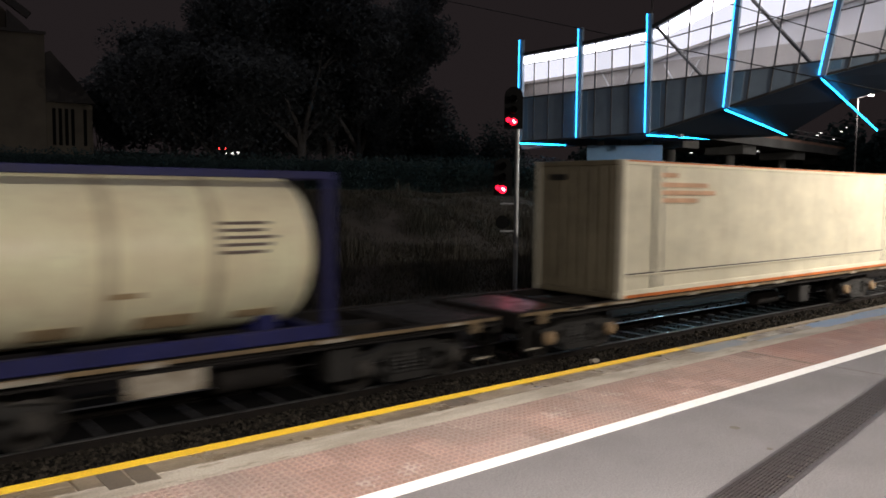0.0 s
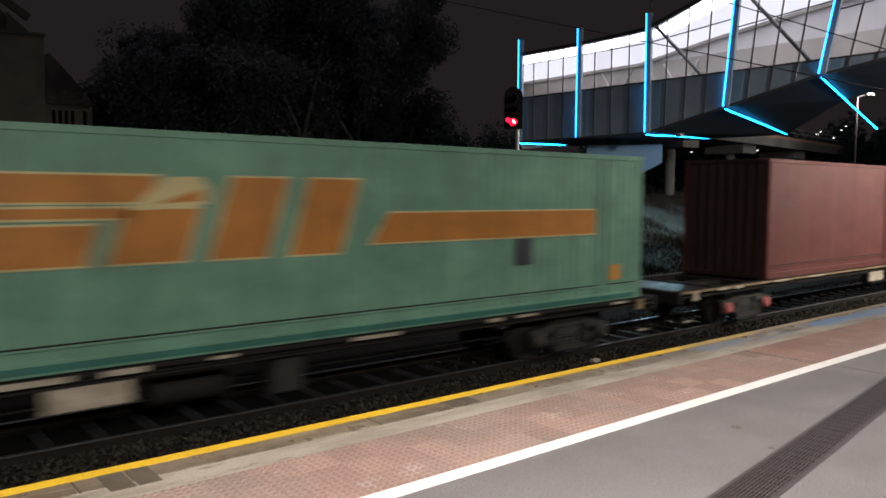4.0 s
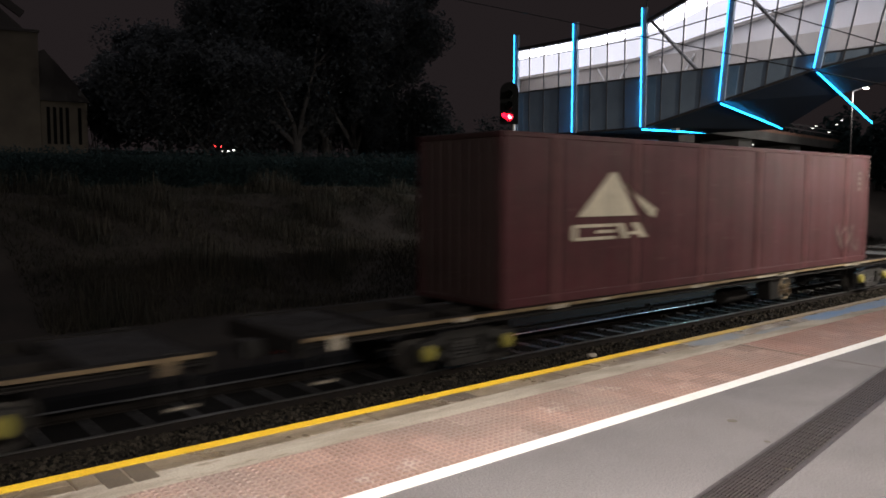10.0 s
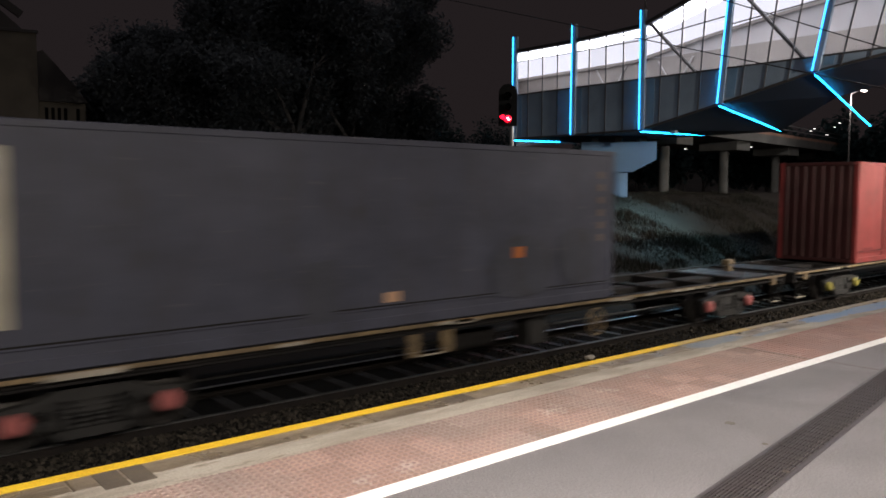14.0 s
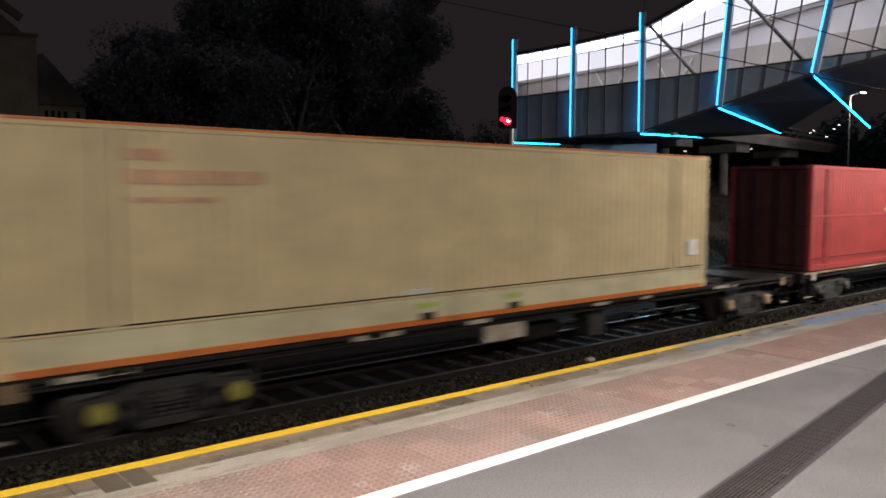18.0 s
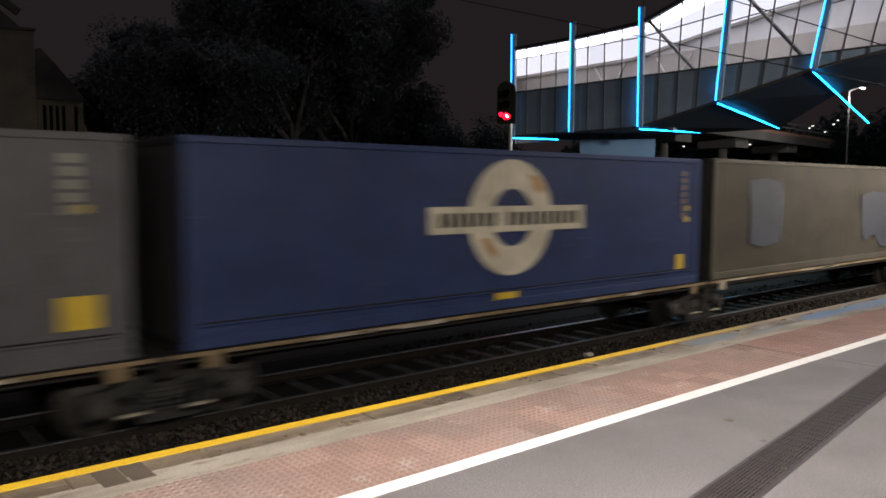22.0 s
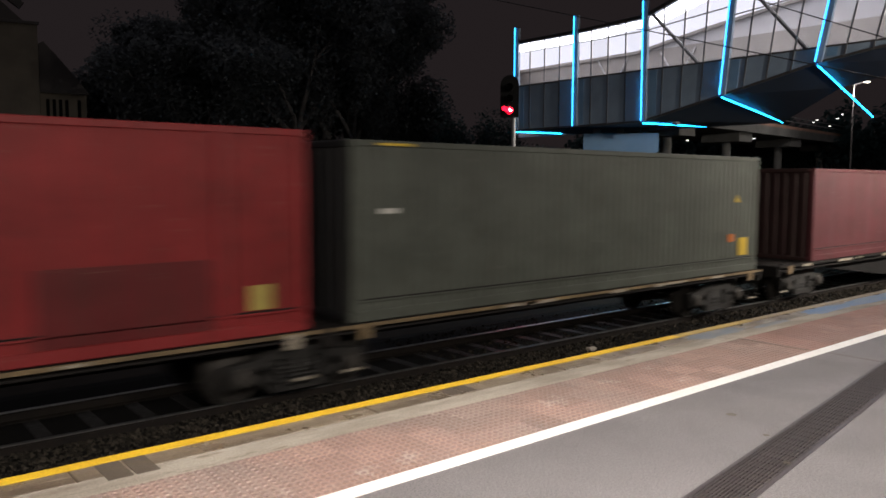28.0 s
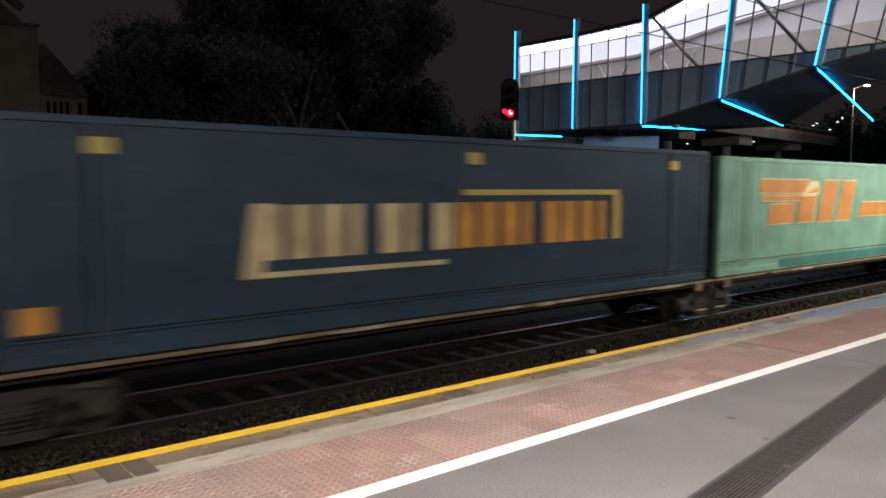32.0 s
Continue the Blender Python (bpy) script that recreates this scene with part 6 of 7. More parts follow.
def wagon(front, rear, bogies, caps, label, sill="sill", deep=0.16, plates=True, brake=None, belly=False, low=False, seed=1, boxes=True):
    """A container wagon between two ends given along the train; bogies: their centres."""
    e = (front + rear) / 2
    hl = (front - rear) / 2
    ob = thing("container_wagon", label, "wagon", "wagons of the train")
    r = random.Random(seed)
    top = FLOOR - 0.01
    for s in (-1, 1):
        prof = [(1.28, top), (1.10, top), (1.10, top - deep), (1.28, top - deep), (1.28, top - deep + 0.03), (1.18, top - deep + 0.03), (1.18, top - 0.03), (1.28, top - 0.03)]
        g = Geo()
        for xx in (-hl, hl):
            g.v += [(xx, s * yy, zz) for yy, zz in prof]
        g.f = [(i, (i + 1) % 8, 8 + (i + 1) % 8, 8 + i) for i in range(8)] + [tuple(range(8)), tuple(range(15, 7, -1))]
        part("side_sill", g, "sill_dark", ob, "grimy channel-section side sill", smooth=0)
        # light on the top flange is put in as a strip of another colour
        part("sill_edge", Geo().box(-hl, hl, s * 1.285 - 0.004, s * 1.285 + 0.004, top - min(0.058, deep * 0.45), top - 0.001), sill, ob, "worn strip painted as the lit top edge of the sill", smooth=0)
        if belly:
            part("belly_girder", Geo().prism([(-hl + 2.6, top - deep), (hl - 2.6, top - deep), (hl - 2.8, top - deep - 0.06), (hl - 7.2, top - 0.74), (-hl + 7.2, top - 0.74), (-hl + 2.8, top - deep - 0.06)], s * 1.1 - 0.03, s * 1.1 + 0.03), "black_steel", ob, "deep fish-belly girder", smooth=0)
    part("centre_sill", Geo().box(-hl, hl, -0.25, 0.25, top - 0.42, top - 0.05, 0.02), "sill_dark", ob, smooth=0)
    n = max(3, int(2 * hl / 1.6))
    cross = Geo().box(-0.06, 0.06, -1.15, 1.15, top - 0.2, top - 0.01, 0.01).mesh("cross_member", "sill_dark")
    for i in range(n + 1):
        part("cross_member", cross, "", ob, at=(-hl + 0.08 + i * (2 * hl - 0.16) / n, 0, 0))
    for s in (-1, 1):
        part("headstock", Geo().box(s * hl - 0.07, s * hl + 0.07, -1.25, 1.25, top - 0.3, top, 0.015), "sill_dark", ob)
        part("coupler", COUPLER, "", ob, at=(s * (hl + 0.1), 0, -1.0)).scale.x = s
        for d in (-1, 1):
            step = part("foot_step", STEP, "", ob, at=(s * (hl - 0.35), d * 1.22, -1.42))
            part("tread", TREAD, "", step, "worn pale tread")
        part("end_deck", Geo().box(min(s * (hl - 1.5), s * (hl - 0.08)), max(s * (hl - 1.5), s * (hl - 0.08)), -1.08, 1.08, top - 0.05, top - 0.02), "deck_wet", ob, "wet shiny end deck plate", smooth=0)
        for d in (-1, 1):
            part("twistlock", Geo().box(s * (hl - 0.4) - 0.07, s * (hl - 0.4) + 0.07, d * 1.13 - 0.06, d * 1.13 + 0.06, top, top + 0.035, 0.01), "bogie", ob)
        part("corner_bracket", Geo().box(s * (hl - 0.55) - 0.11, s * (hl - 0.55) + 0.11, -1.30, -1.26, top - 0.24, top - 0.02, 0.008), "sill" if seed % 3 else "sill_pale", ob, "worn pale corner bracket")
        part("brake_hose", Geo().cyl((s * (hl + 0.05), -0.45, top - 0.2), (s * (hl + 0.32), -0.42, top - 0.52), 0.025, n=7), "black", ob, "black rubber brake hose")
        part("release_handle", Geo().rod((s * (hl - 0.04), -1.2, top - 0.24), (s * (hl + 0.06), -0.55, top - 0.30), 0.03), "sill_pale" if seed % 2 else "sill_red", ob)
    if plates:
        for i in range(int(hl * 1.1)):
            x = -hl + 0.8 + r.random() * (2 * hl - 1.6)
            w = r.choice((0.35, 0.5, 0.9))
            part("sill_plate", Geo().box(x, x + w, -1.296, -1.291, top - deep * r.uniform(0.35, 0.6), top - 0.015), "sill_pale", ob, "pale reflective plate on the sill", smooth=0)
    if boxes:
        x = r.uniform(-1.5, 0.5)
        part("brake_tank", Geo().cyl((x, -0.62, top - 0.55), (x + 1.1, -0.62, top - 0.55), 0.19, n=16), "sill_dark", ob, "brake air tank")
        part("equipment_box", Geo().box(x + 1.6, x + 2.1, -1.15, -0.75, top - 0.72, top - deep - 0.01, 0.02), "bogie", ob)
        if seed in (2, 3, 4, 5, 7, 10):
            part("sill_board", Geo().box(x - 1.4, x - 0.4, -1.27, -1.22, top - 0.46, top - deep - 0.005, 0.01), "sill_pale", ob, "pale notice board under the sill")
        part("brake_rod", Geo().cyl((-hl + 2, -0.3, top - 0.6), (hl - 2, -0.3, top - 0.6), 0.025, n=6), "bogie", ob)
    if brake is not None:
        part("brake_wheel", BRAKE_WHEEL, "", ob, "tan spoked brake wheel", at=(brake - e, -1.32, -1.12))
    for bx, cap in zip(bogies, caps):
        bogie(ob, bx - e, cap, e)
    mover(ob, e, TRACK, 0.0)
    return ob


LW = "skeletal container wagon with grimy tan side sills"
wagon(191.0, 172.3, (187.2, 174.15), ("cap_tan", "cap_tan"), LW, seed=1)
wagon(171.7, 161.5, (169.9, 163.35), ("cap_dark", "cap_dark"), "short container wagon with pale board on its sill", seed=2)
wagon(160.95, 137.2, (157.6, 140.4), ("cap_pink", "cap_pink"), LW, seed=3)
wagon(136.2, 117.0, (133.7, 119.35), ("cap_dark", "cap_tan"), LW, sill="sill_dark", seed=4)
wagon(116.25, 92.3, (112.9, 95.75), ("cap_yellow", "cap_pink"), LW, seed=5)
wagon(90.95, 66.8, (87.5, 70.2), ("cap_yellow", "cap_yellow"), LW, brake=81.2, seed=6)
wagon(65.35, 41.2, (62.0, 44.6), ("cap_yellow", "cap_yellow"), LW, seed=7)
frame_wagon = wagon(40.5, 20.6, (38.1, 23.15), ("cap_pink", "cap_pink"), LW, brake=32.63, seed=8)
part("brake_stand", Geo().box(9.27, 9.45, -0.08, 0.08, FLOOR, FLOOR + 0.18, 0.015).box(9.2, 9.52, -0.1, 0.1, FLOOR + 0.18, FLOOR + 0.33, 0.03), "sill", frame_wagon, "cream-painted brake stand on the end deck")
wagon(19.9, 0.75, (18.6, 3.0), ("cap_dark", "cap_dark"), LW, seed=9)
wagon(0.05, -19.3, (-1.9, -16.8), ("cap_tan", "cap_yellow"), LW, sill="sill_dark", seed=10)
ART = "low articulated container wagon with thin rust-tan sill"
wagon(-19.9, -32.2, (-21.25,), ("cap_tan",), "articulated flat wagon with red deck edge", sill="sill", brake=-24.6, seed=11)
for front, rear, b, s in ((-32.35, -44.95, (-32.5,), 12), (-45.1, -57.8, (-45.2,), 13), (-57.95, -70.7, (-57.75,), 14)):
    wagon(front, rear, b, ("cap_dark",), ART, deep=0.13, boxes=False, seed=s)
def tan_box(ob, x0, x1, z0, z1):
    part("side_box", Geo().box(x0, x1, -1.30, -1.12, z0, z1, 0.02), "tan_box", ob, "tan painted box under the sill")


coil_wagon = wagon(-70.9, -83.5, (-70.95, -81.8), ("cap_tan", "cap_dark"), "articulated flat wagon with red deck edge", sill="sill", brake=-77.7, seed=15)
wagon(-84.2, -103.2, (-86.0, -101.45), ("cap_yellow", "cap_dark"), "fish-belly container wagon with dark grimy girder", sill="sill_dark", belly=True, brake=-90.4, seed=16)
for front, rear, b, s in ((-104.2, -116.9, (-105.9,), 17), (-117.05, -132.2, (-117.4,), 18), (-132.35, -147.4, (-132.3,), 19), (-147.55, -163.2, (-147.5, -162.2), 20)):
    wagon(front, rear, b, ("cap_dark", "cap_dark"), ART, deep=0.13, boxes=False, seed=s)

for x0, x1 in ((-5.57, -4.49), (-4.30, -3.08)):
    tan_box(coil_wagon, x0, x1, -1.04, -0.86)
for x in (-2.5, -1.78):
    part("bracket_post", Geo().box(x - 0.1, x + 0.1, -1.27, -1.2, -1.24, -0.85, 0.01), "sill", frame_wagon, "tan bracket upright")
part("bracket_rail", Geo().box(-2.45, -1.8, -1.25, -1.22, -1.25, -1.22, 0.005), "sill_pale", frame_wagon)

# ---- steel loads ----
LOAD_TOP = FLOOR - 0.005


def steel_bars(e, hl):
    """Bundles of reinforcing bars, stacked and strapped on timbers."""
    r = random.Random(33)
    deck = thing("deck_bed", "red-brown steel deck with timber bearers", "deck", at=(0, 0, 0))
    part("deck_plate", Geo().box(-hl, hl, -1.2, 1.2, -0.01, 0.02), "deck_wet", deck, smooth=0)
    for s in (-1, 1):
        part("deck_edge", Geo().box(-hl, hl, s * 1.22 - 0.03, s * 1.22 + 0.03, -0.01, 0.10, 0.01), "sill_red", deck)
    for i in range(9):
        x = -hl + 0.6 + i * (2 * hl - 1.2) / 8
        part("bearer", Geo().box(x - 0.07, x + 0.07, -1.1, 1.1, 0.02, 0.16, 0.01), "timber" if i % 2 else "strap_yellow", deck)
    mover(deck, e, TRACK, LOAD_TOP)
    layers = ((0.30, (-0.85, -0.5, -0.15, 0.2, 0.55, 0.88)), (0.56, (-0.68, -0.33, 0.02, 0.37, 0.70)), (0.80, (-0.45, -0.12, 0.22, 0.52)), (0.98, (-0.2, 0.12)))
    for z, ys in layers:
        for y in ys:
            ob = thing("bar_bundle", "strapped bundle of dark steel reinforcing bars", "steel bars", "bar bundles on the wagon")
            for k in range(7):
                a = k * 1.05
                dy, dz = (0, 0) if k == 6 else (0.095 * math.cos(a), 0.085 * math.sin(a))
                x0, x1 = -hl + 0.25 + r.uniform(0, 0.35), hl - 0.25 - r.uniform(0, 0.4)
                g = Geo().tube([(x0 + (x1 - x0) * q / 8, y + dy, z + dz - 0.022 * math.sin(q * 1.56 + y * 3)) for q in range(9)], 0.042)
                part("bar", g, "bar_steel", ob)
            mover(ob, e, TRACK, LOAD_TOP)
    for x, wide, m in ((-5.3, 0.06, "strap"), (-4.3, 0.05, "strap"), (-1.57, 0.085, "strap_yellow"), (-0.6, 0.06, "strap"), (0.57, 0.06, "strap"), (1.8, 0.055, "strap"), (4.17, 0.035, "strap"), (5.37, 0.03, "strap_yellow")):
        ob = thing("load_strap", "broad pale webbing strap over the steel bars" if m == "strap" else "yellow webbing strap over the steel bars", "strap", "load straps")
        pts = [(-1.18, 0.03), (-1.0, 0.38), (-0.82, 0.66), (-0.6, 0.92), (-0.3, 1.10), (0.2, 1.10), (0.66, 0.9), (0.85, 0.66), (1.02, 0.36), (1.18, 0.03)]
        for q, ((ya, za), (yb, zb)) in enumerate(zip(pts[:-1], pts[1:])):
            # the upper webbing is darker than the lower ends
            part("webbing", Geo().rod((x + (za - 0.5) * 0.12, ya, za), (x + (zb - 0.5) * 0.12, yb, zb), wide, 0.012), m if q < 2 or wide < 0.04 else "olive", ob, "darker upper webbing" if q >= 2 and wide >= 0.04 else "", smooth=0)
        mover(ob, e, TRACK, LOAD_TOP)
    for x, y, z, w in ((-3.4, -0.98, 0.16, 0.2), (2.2, -1.0, 0.16, 0.2), (4.7, -0.95, 0.16, 0.2), (-2.43, -0.86, 0.74, 0.16), (-0.18, -0.86, 0.74, 0.14), (-0.06, -1.0, 0.50, 0.12), (-4.78, -1.04, 0.2, 0.12), (-2.4, -1.08, 0.16, 0.15)):
        ob = thing("dunnage_block", "timber block wedged against the bars", "timber", "timber blocks")
        part("block", Geo().box(x - w, x + w, y - 0.1, y + 0.12, z, z + (0.18 if z < 0.2 else 0.11), 0.015), "timber", ob)
        mover(ob, e, TRACK, LOAD_TOP)
    for x, w in ((2.72, 0.42), (-2.45, 0.6)):
        ob = thing("edge_timber", "yellow-painted timber along the deck edge", "timber", "edge timbers")
        part("beam", Geo().box(x - w, x + w, -1.2, -1.09, 0.1, 0.19, 0.01), "strap_yellow", ob)
        mover(ob, e, TRACK, LOAD_TOP)
    for x, z, w in ((2.02, 0.44, 0.2), (4.5, 0.5, 0.15), (-3.1, 0.46, 0.2)):
        ob = thing("blue_wrap", "crumpled blue wrapping hung over the bars", "wrapping", "blue wrappings")
        part("sheet", Geo().prism([(x - w, z - 0.26), (x - w * 0.5, z - 0.22), (x, z - 0.28), (x + w, z - 0.24), (x + w * 0.8, z + 0.02), (x + w * 0.5, z + 0.24), (x - w * 0.9, z + 0.26), (x - w * 1.1, z)], -1.04, -0.98), "strap_blue", ob, smooth=0)
        mover(ob, e, TRACK, LOAD_TOP)
    ob = thing("plastic_cover", "crumpled pale plastic over the bar ends", "wrapping")
    part("sheet", Geo().lathe([(-0.22, 0.05), (-0.15, 0.16), (-0.02, 0.13), (0.1, 0.17), (0.2, 0.07)], "x", 11, (5.8, -0.3, 0.86)), "strap", ob)
    mover(ob, e, TRACK, LOAD_TOP)
    # worn painted pieces along the edge of the deck
    for q in range(26):
        x = -hl + 0.1 + q * 0.445 + r.uniform(-0.1, 0.1)
        key = r.choice(("sill_red", "sill_dark", "redder", "sill_dark", "sill"))
        part("deck_scrap", Geo().box(x, x + r.uniform(0.2, 0.55), -1.262, -1.2 + r.uniform(0.0, 0.08), -0.005, 0.095, 0.006), key, deck, "worn painted edge piece", smooth=0)


steel_bars(-26.05, 5.95)


def coil_mesh():
    g = Geo()
    r = random.Random(3)
    turns = 27
    for rad in (0.60, 0.545):
        for k in range(turns):
            y = -1.05 + 2.1 * k / (turns - 1) + r.uniform(-0.02, 0.02)
            rr = rad + r.uniform(-0.035, 0.03)
            n = 24
            tube = []
            for q in range(6):
                a = 2 * math.pi * q / 6
                tube.append((y + 0.046 * math.sin(a), rr + 0.055 * math.cos(a)))
            tube.append(tube[0])
            g.lathe(tube, "y", n)
    return g.mesh("wire_winding", "coil_steel", 50)


def coils():
    deck = thing("deck_bed", "red-brown steel deck with yellow bearers", "deck")
    part("deck_plate", Geo().box(-6.1, 6.1, -1.2, 1.2, -0.01, 0.02), "deck_wet", deck, smooth=0)
    for s in (-1, 1):
        part("deck_edge", Geo().box(-6.1, 6.1, s * 1.22 - 0.03, s * 1.22 + 0.03, -0.01, 0.10, 0.01), "sill_red", deck)
    r = random.Random(8)
    for q in range(26):
        x = -5.9 + q * 0.455 + r.uniform(-0.1, 0.1)
        key = r.choice(("sill_red", "timber", "redder", "tan_box", "strap_yellow", "sill"))
        part("deck_scrap", Geo().box(x, x + r.uniform(0.15, 0.5), -1.262, -1.2 + r.uniform(0.0, 0.12), -0.005 if q % 3 else 0.09, 0.085 if q % 3 else 0.09 + r.uniform(0.03, 0.09), 0.006), key, deck, "worn painted edge piece", smooth=0)
    mid = -77.2
    mover(deck, mid, TRACK, LOAD_TOP)
    me = coil_mesh()
    band = Geo().lathe([(-0.03, 0.665), (-0.03, 0.675), (0.03, 0.675), (0.03, 0.665), (-0.03, 0.665)], "y", 30).mesh("band", "sill_dark")
    for i, e in enumerate((-74.08, -75.3, -76.48, -77.73, -79.06, -80.33)):
        ob = thing("wire_coil", "heavy coil of dark steel wire lying on the deck", "wire coil", "wire coils")
        tagged(part("wire_winding", me, "", ob), kind="stuff")
        for y in (-0.7, 0.7):
            part("band", band, "", ob, at=(0, y, 0))
        mover(ob, e, TRACK, 0.0)
        ch = thing("coil_chock", "yellow timber chock beside the coil", "chock", "coil chocks")
        part("wedge", Geo().prism([(0.3, 0.02), (0.62, 0.02), (0.62, 0.10), (0.42, 0.22)], -1.2, 1.1), "sill_red" if i % 2 else "timber", ch, smooth=0)
        mover(ch, e, TRACK, LOAD_TOP)
        wide = (0.03, 0.055, 0.075, 0.03, 0.03, 0.03)[i]
        for z0, z1 in ((-0.67, -0.40), (0.40, 0.69)):
            part("tie_strap", Geo().box(-wide, wide, -1.165, -1.145, z0, z1, 0.006), "strap_yellow" if i in (1, 2) else "sill_dark", ob, "tie strap on the coil face", smooth=0)
        part("tag", Geo().box(-0.06, 0.06, -1.14, -1.13, 0.50, 0.61), "strap_yellow" if i % 2 else "placard", ob, "hanging paper tag", smooth=0)
        if i == 0:
            part("loose_strap", Geo().box(-0.08, 0.64, -1.175, -1.15, -0.03, 0.03, 0.008), "strap_yellow", ob, "yellow strap across the coil's eye", smooth=0)
        if i in (2, 5):
            part("wrap", Geo().box(0.52, 0.78, -1.12, -0.95, -0.30, -0.17, 0.03), "strap_blue", ob, "blue plastic wrap tucked between coils")
        if i in (1, 3, 4):
            part("packing_block", Geo().box(0.46, 0.72, -1.16, -0.9, -0.66, -0.52, 0.02), "timber" if i != 4 else "strap", ob, "pale packing block beside the coil")


coils()

# ---- plants and buildings beyond the bank ----
def land(y):
    return 1.45 if y < 50 else min(4.4, 1.5 + (y - 50) / 12 * 2.9)


def leaf_cloud(g, centre, size, count, leaf, seed):
    r = random.Random(seed)
    for _ in range(count):
        d = Vector((r.gauss(0, 1), r.gauss(0, 1), r.gauss(0, 1)))
        d.normalize()
        p = Vector(centre) + Vector((d.x * size[0], d.y * size[1], d.z * size[2])) * (r.random() ** 0.45)
        a, b = r.uniform(0, 6.28), r.uniform(-1.0, 0.4)
        u = Vector((math.cos(a) * math.cos(b), math.sin(a) * math.cos(b), math.sin(b))) * leaf * r.uniform(0.6, 1.3)
        w = Vector((-math.sin(a), math.cos(a), r.uniform(-0.5, 0.5))) * leaf * 0.32
        g.add([tuple(p - u * 0.5), tuple(p + w), tuple(p + u * 0.5), tuple(p - w)], [(0, 1, 2, 3)])


def tree(x, y, ground_z, height, spread, seed, leaves=5200, lean=(0, 0), limbs=6, leaf=0.55, bare=0.3):
    r = random.Random(seed)
    ob = thing("gum_tree", "tall dark gum tree with pale branching trunk", "tree", "gum trees", at=(x, y, ground_z))
    wood, crown = Geo(), Geo()
    tips = []

    def limb(p, d, length, rad, depth):
        q = p
        for s in range(3):
            d = (d + Vector((r.gauss(0, 0.13), r.gauss(0, 0.13), r.gauss(0.05, 0.08)))).normalized()
            e = q + d * length / 3
            wood.cyl(q, e, rad * (1 - s * 0.2), rad * (0.8 - s * 0.2), n=8, caps=False)
            q = e
        tips.append((q, depth))
        if depth == 0:
            return
        for _ in range(r.choice((2, 3, 3))):
            side_way = Vector((r.uniform(-1, 1), r.uniform(-1, 1), r.uniform(-0.1, 0.9))).normalized()
            limb(q, (d * 0.6 + side_way * 0.8).normalized(), length * r.uniform(0.6, 0.8), rad * 0.42, depth - 1)

    trunk_top = height * bare
    wood.cyl((0, 0, -0.5), (lean[0] * 0.5, lean[1] * 0.5, trunk_top), height * 0.022, height * 0.016, n=12, caps=False)
    for i in range(limbs):
        a = 6.28 * i / limbs + r.uniform(-0.4, 0.4)
        d = Vector((math.cos(a) * spread / height * 1.3, math.sin(a) * spread / height * 1.3, r.uniform(0.35, 1.0))).normalized()
        limb(Vector((lean[0] * 0.5, lean[1] * 0.5, trunk_top * r.uniform(0.6, 1.0))), d, height * 0.27, height * 0.011, 2)
    per = max(20, leaves // max(1, len(tips)))
    for i, (t, depth) in enumerate(tips):
        s = spread * r.uniform(0.13, 0.25) * (1.0 if depth == 0 else 1.15)
        leaf_cloud(crown, t - Vector((0, 0, s * (0.3 if depth == 0 else 0.7))), (s, s, s * (0.95 if depth == 0 else 1.5)), per, leaf, seed * 1000 + i)
    part("trunk", wood, "bark", ob, "pale branching trunk")
    part("crown", crown, "leaf", ob, "dark narrow-leaved crown", smooth=0)
    return ob


def at(bearing, dist):
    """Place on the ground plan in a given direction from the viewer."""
    a = radians(39.86) + math.atan((bearing - 784) / 1358)
    return math.sin(a) * dist, math.cos(a) * dist


for bearing, dist, hgt, spr, seed in ((300, 63, 15.5, 6.4, 11), (425, 67, 24, 10.5, 12), (525, 61, 23, 9.5, 13), (578, 65, 25, 8.0, 14), (625, 63, 21, 5.4, 15), (365, 59, 16, 7.6, 16), (655, 66, 13, 4.0, 17)):
    tx, ty = at(bearing, dist)
    tree(tx, ty, land(ty) - 0.1, hgt - land(ty) + 1.4, spr, seed, leaves=38000, leaf=0.34, bare=0.16)


def shrub(bearing, dist, w, h, seed, mat="hedge", name="shrub", label="dark dense shrub on the bank top", count=2600, leaf=0.3):
    tx, ty = at(bearing, dist)
    ob = thing(name, label, "shrub", "shrubs on the bank", at=(tx, ty, land(ty) - 0.1))
    stem, crown = Geo(), Geo()
    r = random.Random(seed)
    for i in range(7):
        stem.cyl((r.uniform(-0.3, 0.3), r.uniform(-0.3, 0.3), -0.2), (r.uniform(-w, w) * 0.5, r.uniform(-w, w) * 0.3, h * 0.7), 0.05, 0.02, n=6)
    for i in range(9):
        c = (r.uniform(-w, w) * 0.7, r.uniform(-w, w) * 0.35, h * r.uniform(0.35, 0.8))
        leaf_cloud(crown, c, (w * 0.42, w * 0.4, h * 0.34), count // 9, leaf, seed * 50 + i)
    part("stem", stem, "bark", ob)
    part("crown", crown, mat, ob, smooth=0)


for i, (bearing, w, h) in enumerate(((835, 3.2, 5.6), (880, 3.0, 5.0), (800, 2.2, 4.4), (925, 2.2, 1.7), (985, 3.0, 1.6))):
    shrub(bearing, 60 + i, w, h, 40 + i)
for i in range(16):
    shrub(165 + i * 40, 66 + (i * 7) % 5, 3.2, 5.5 + (i * 5) % 4, 70 + i, mat="leaf", name="understorey_shrub", label="tall dark shrub growing under the gum trees", count=3600, leaf=0.5)

for i in range(3, 18):
    shrub(940 + i * 38, 80 + (i * 5) % 7, 3.6, 5.0 + (i * 7) % 3, 140 + i, name="background_shrub", label="dark bushy growth beyond the road bridge", count=3000, leaf=0.6)

# long hedge on the crest of the bank
g = Geo()
r = random.Random(5)
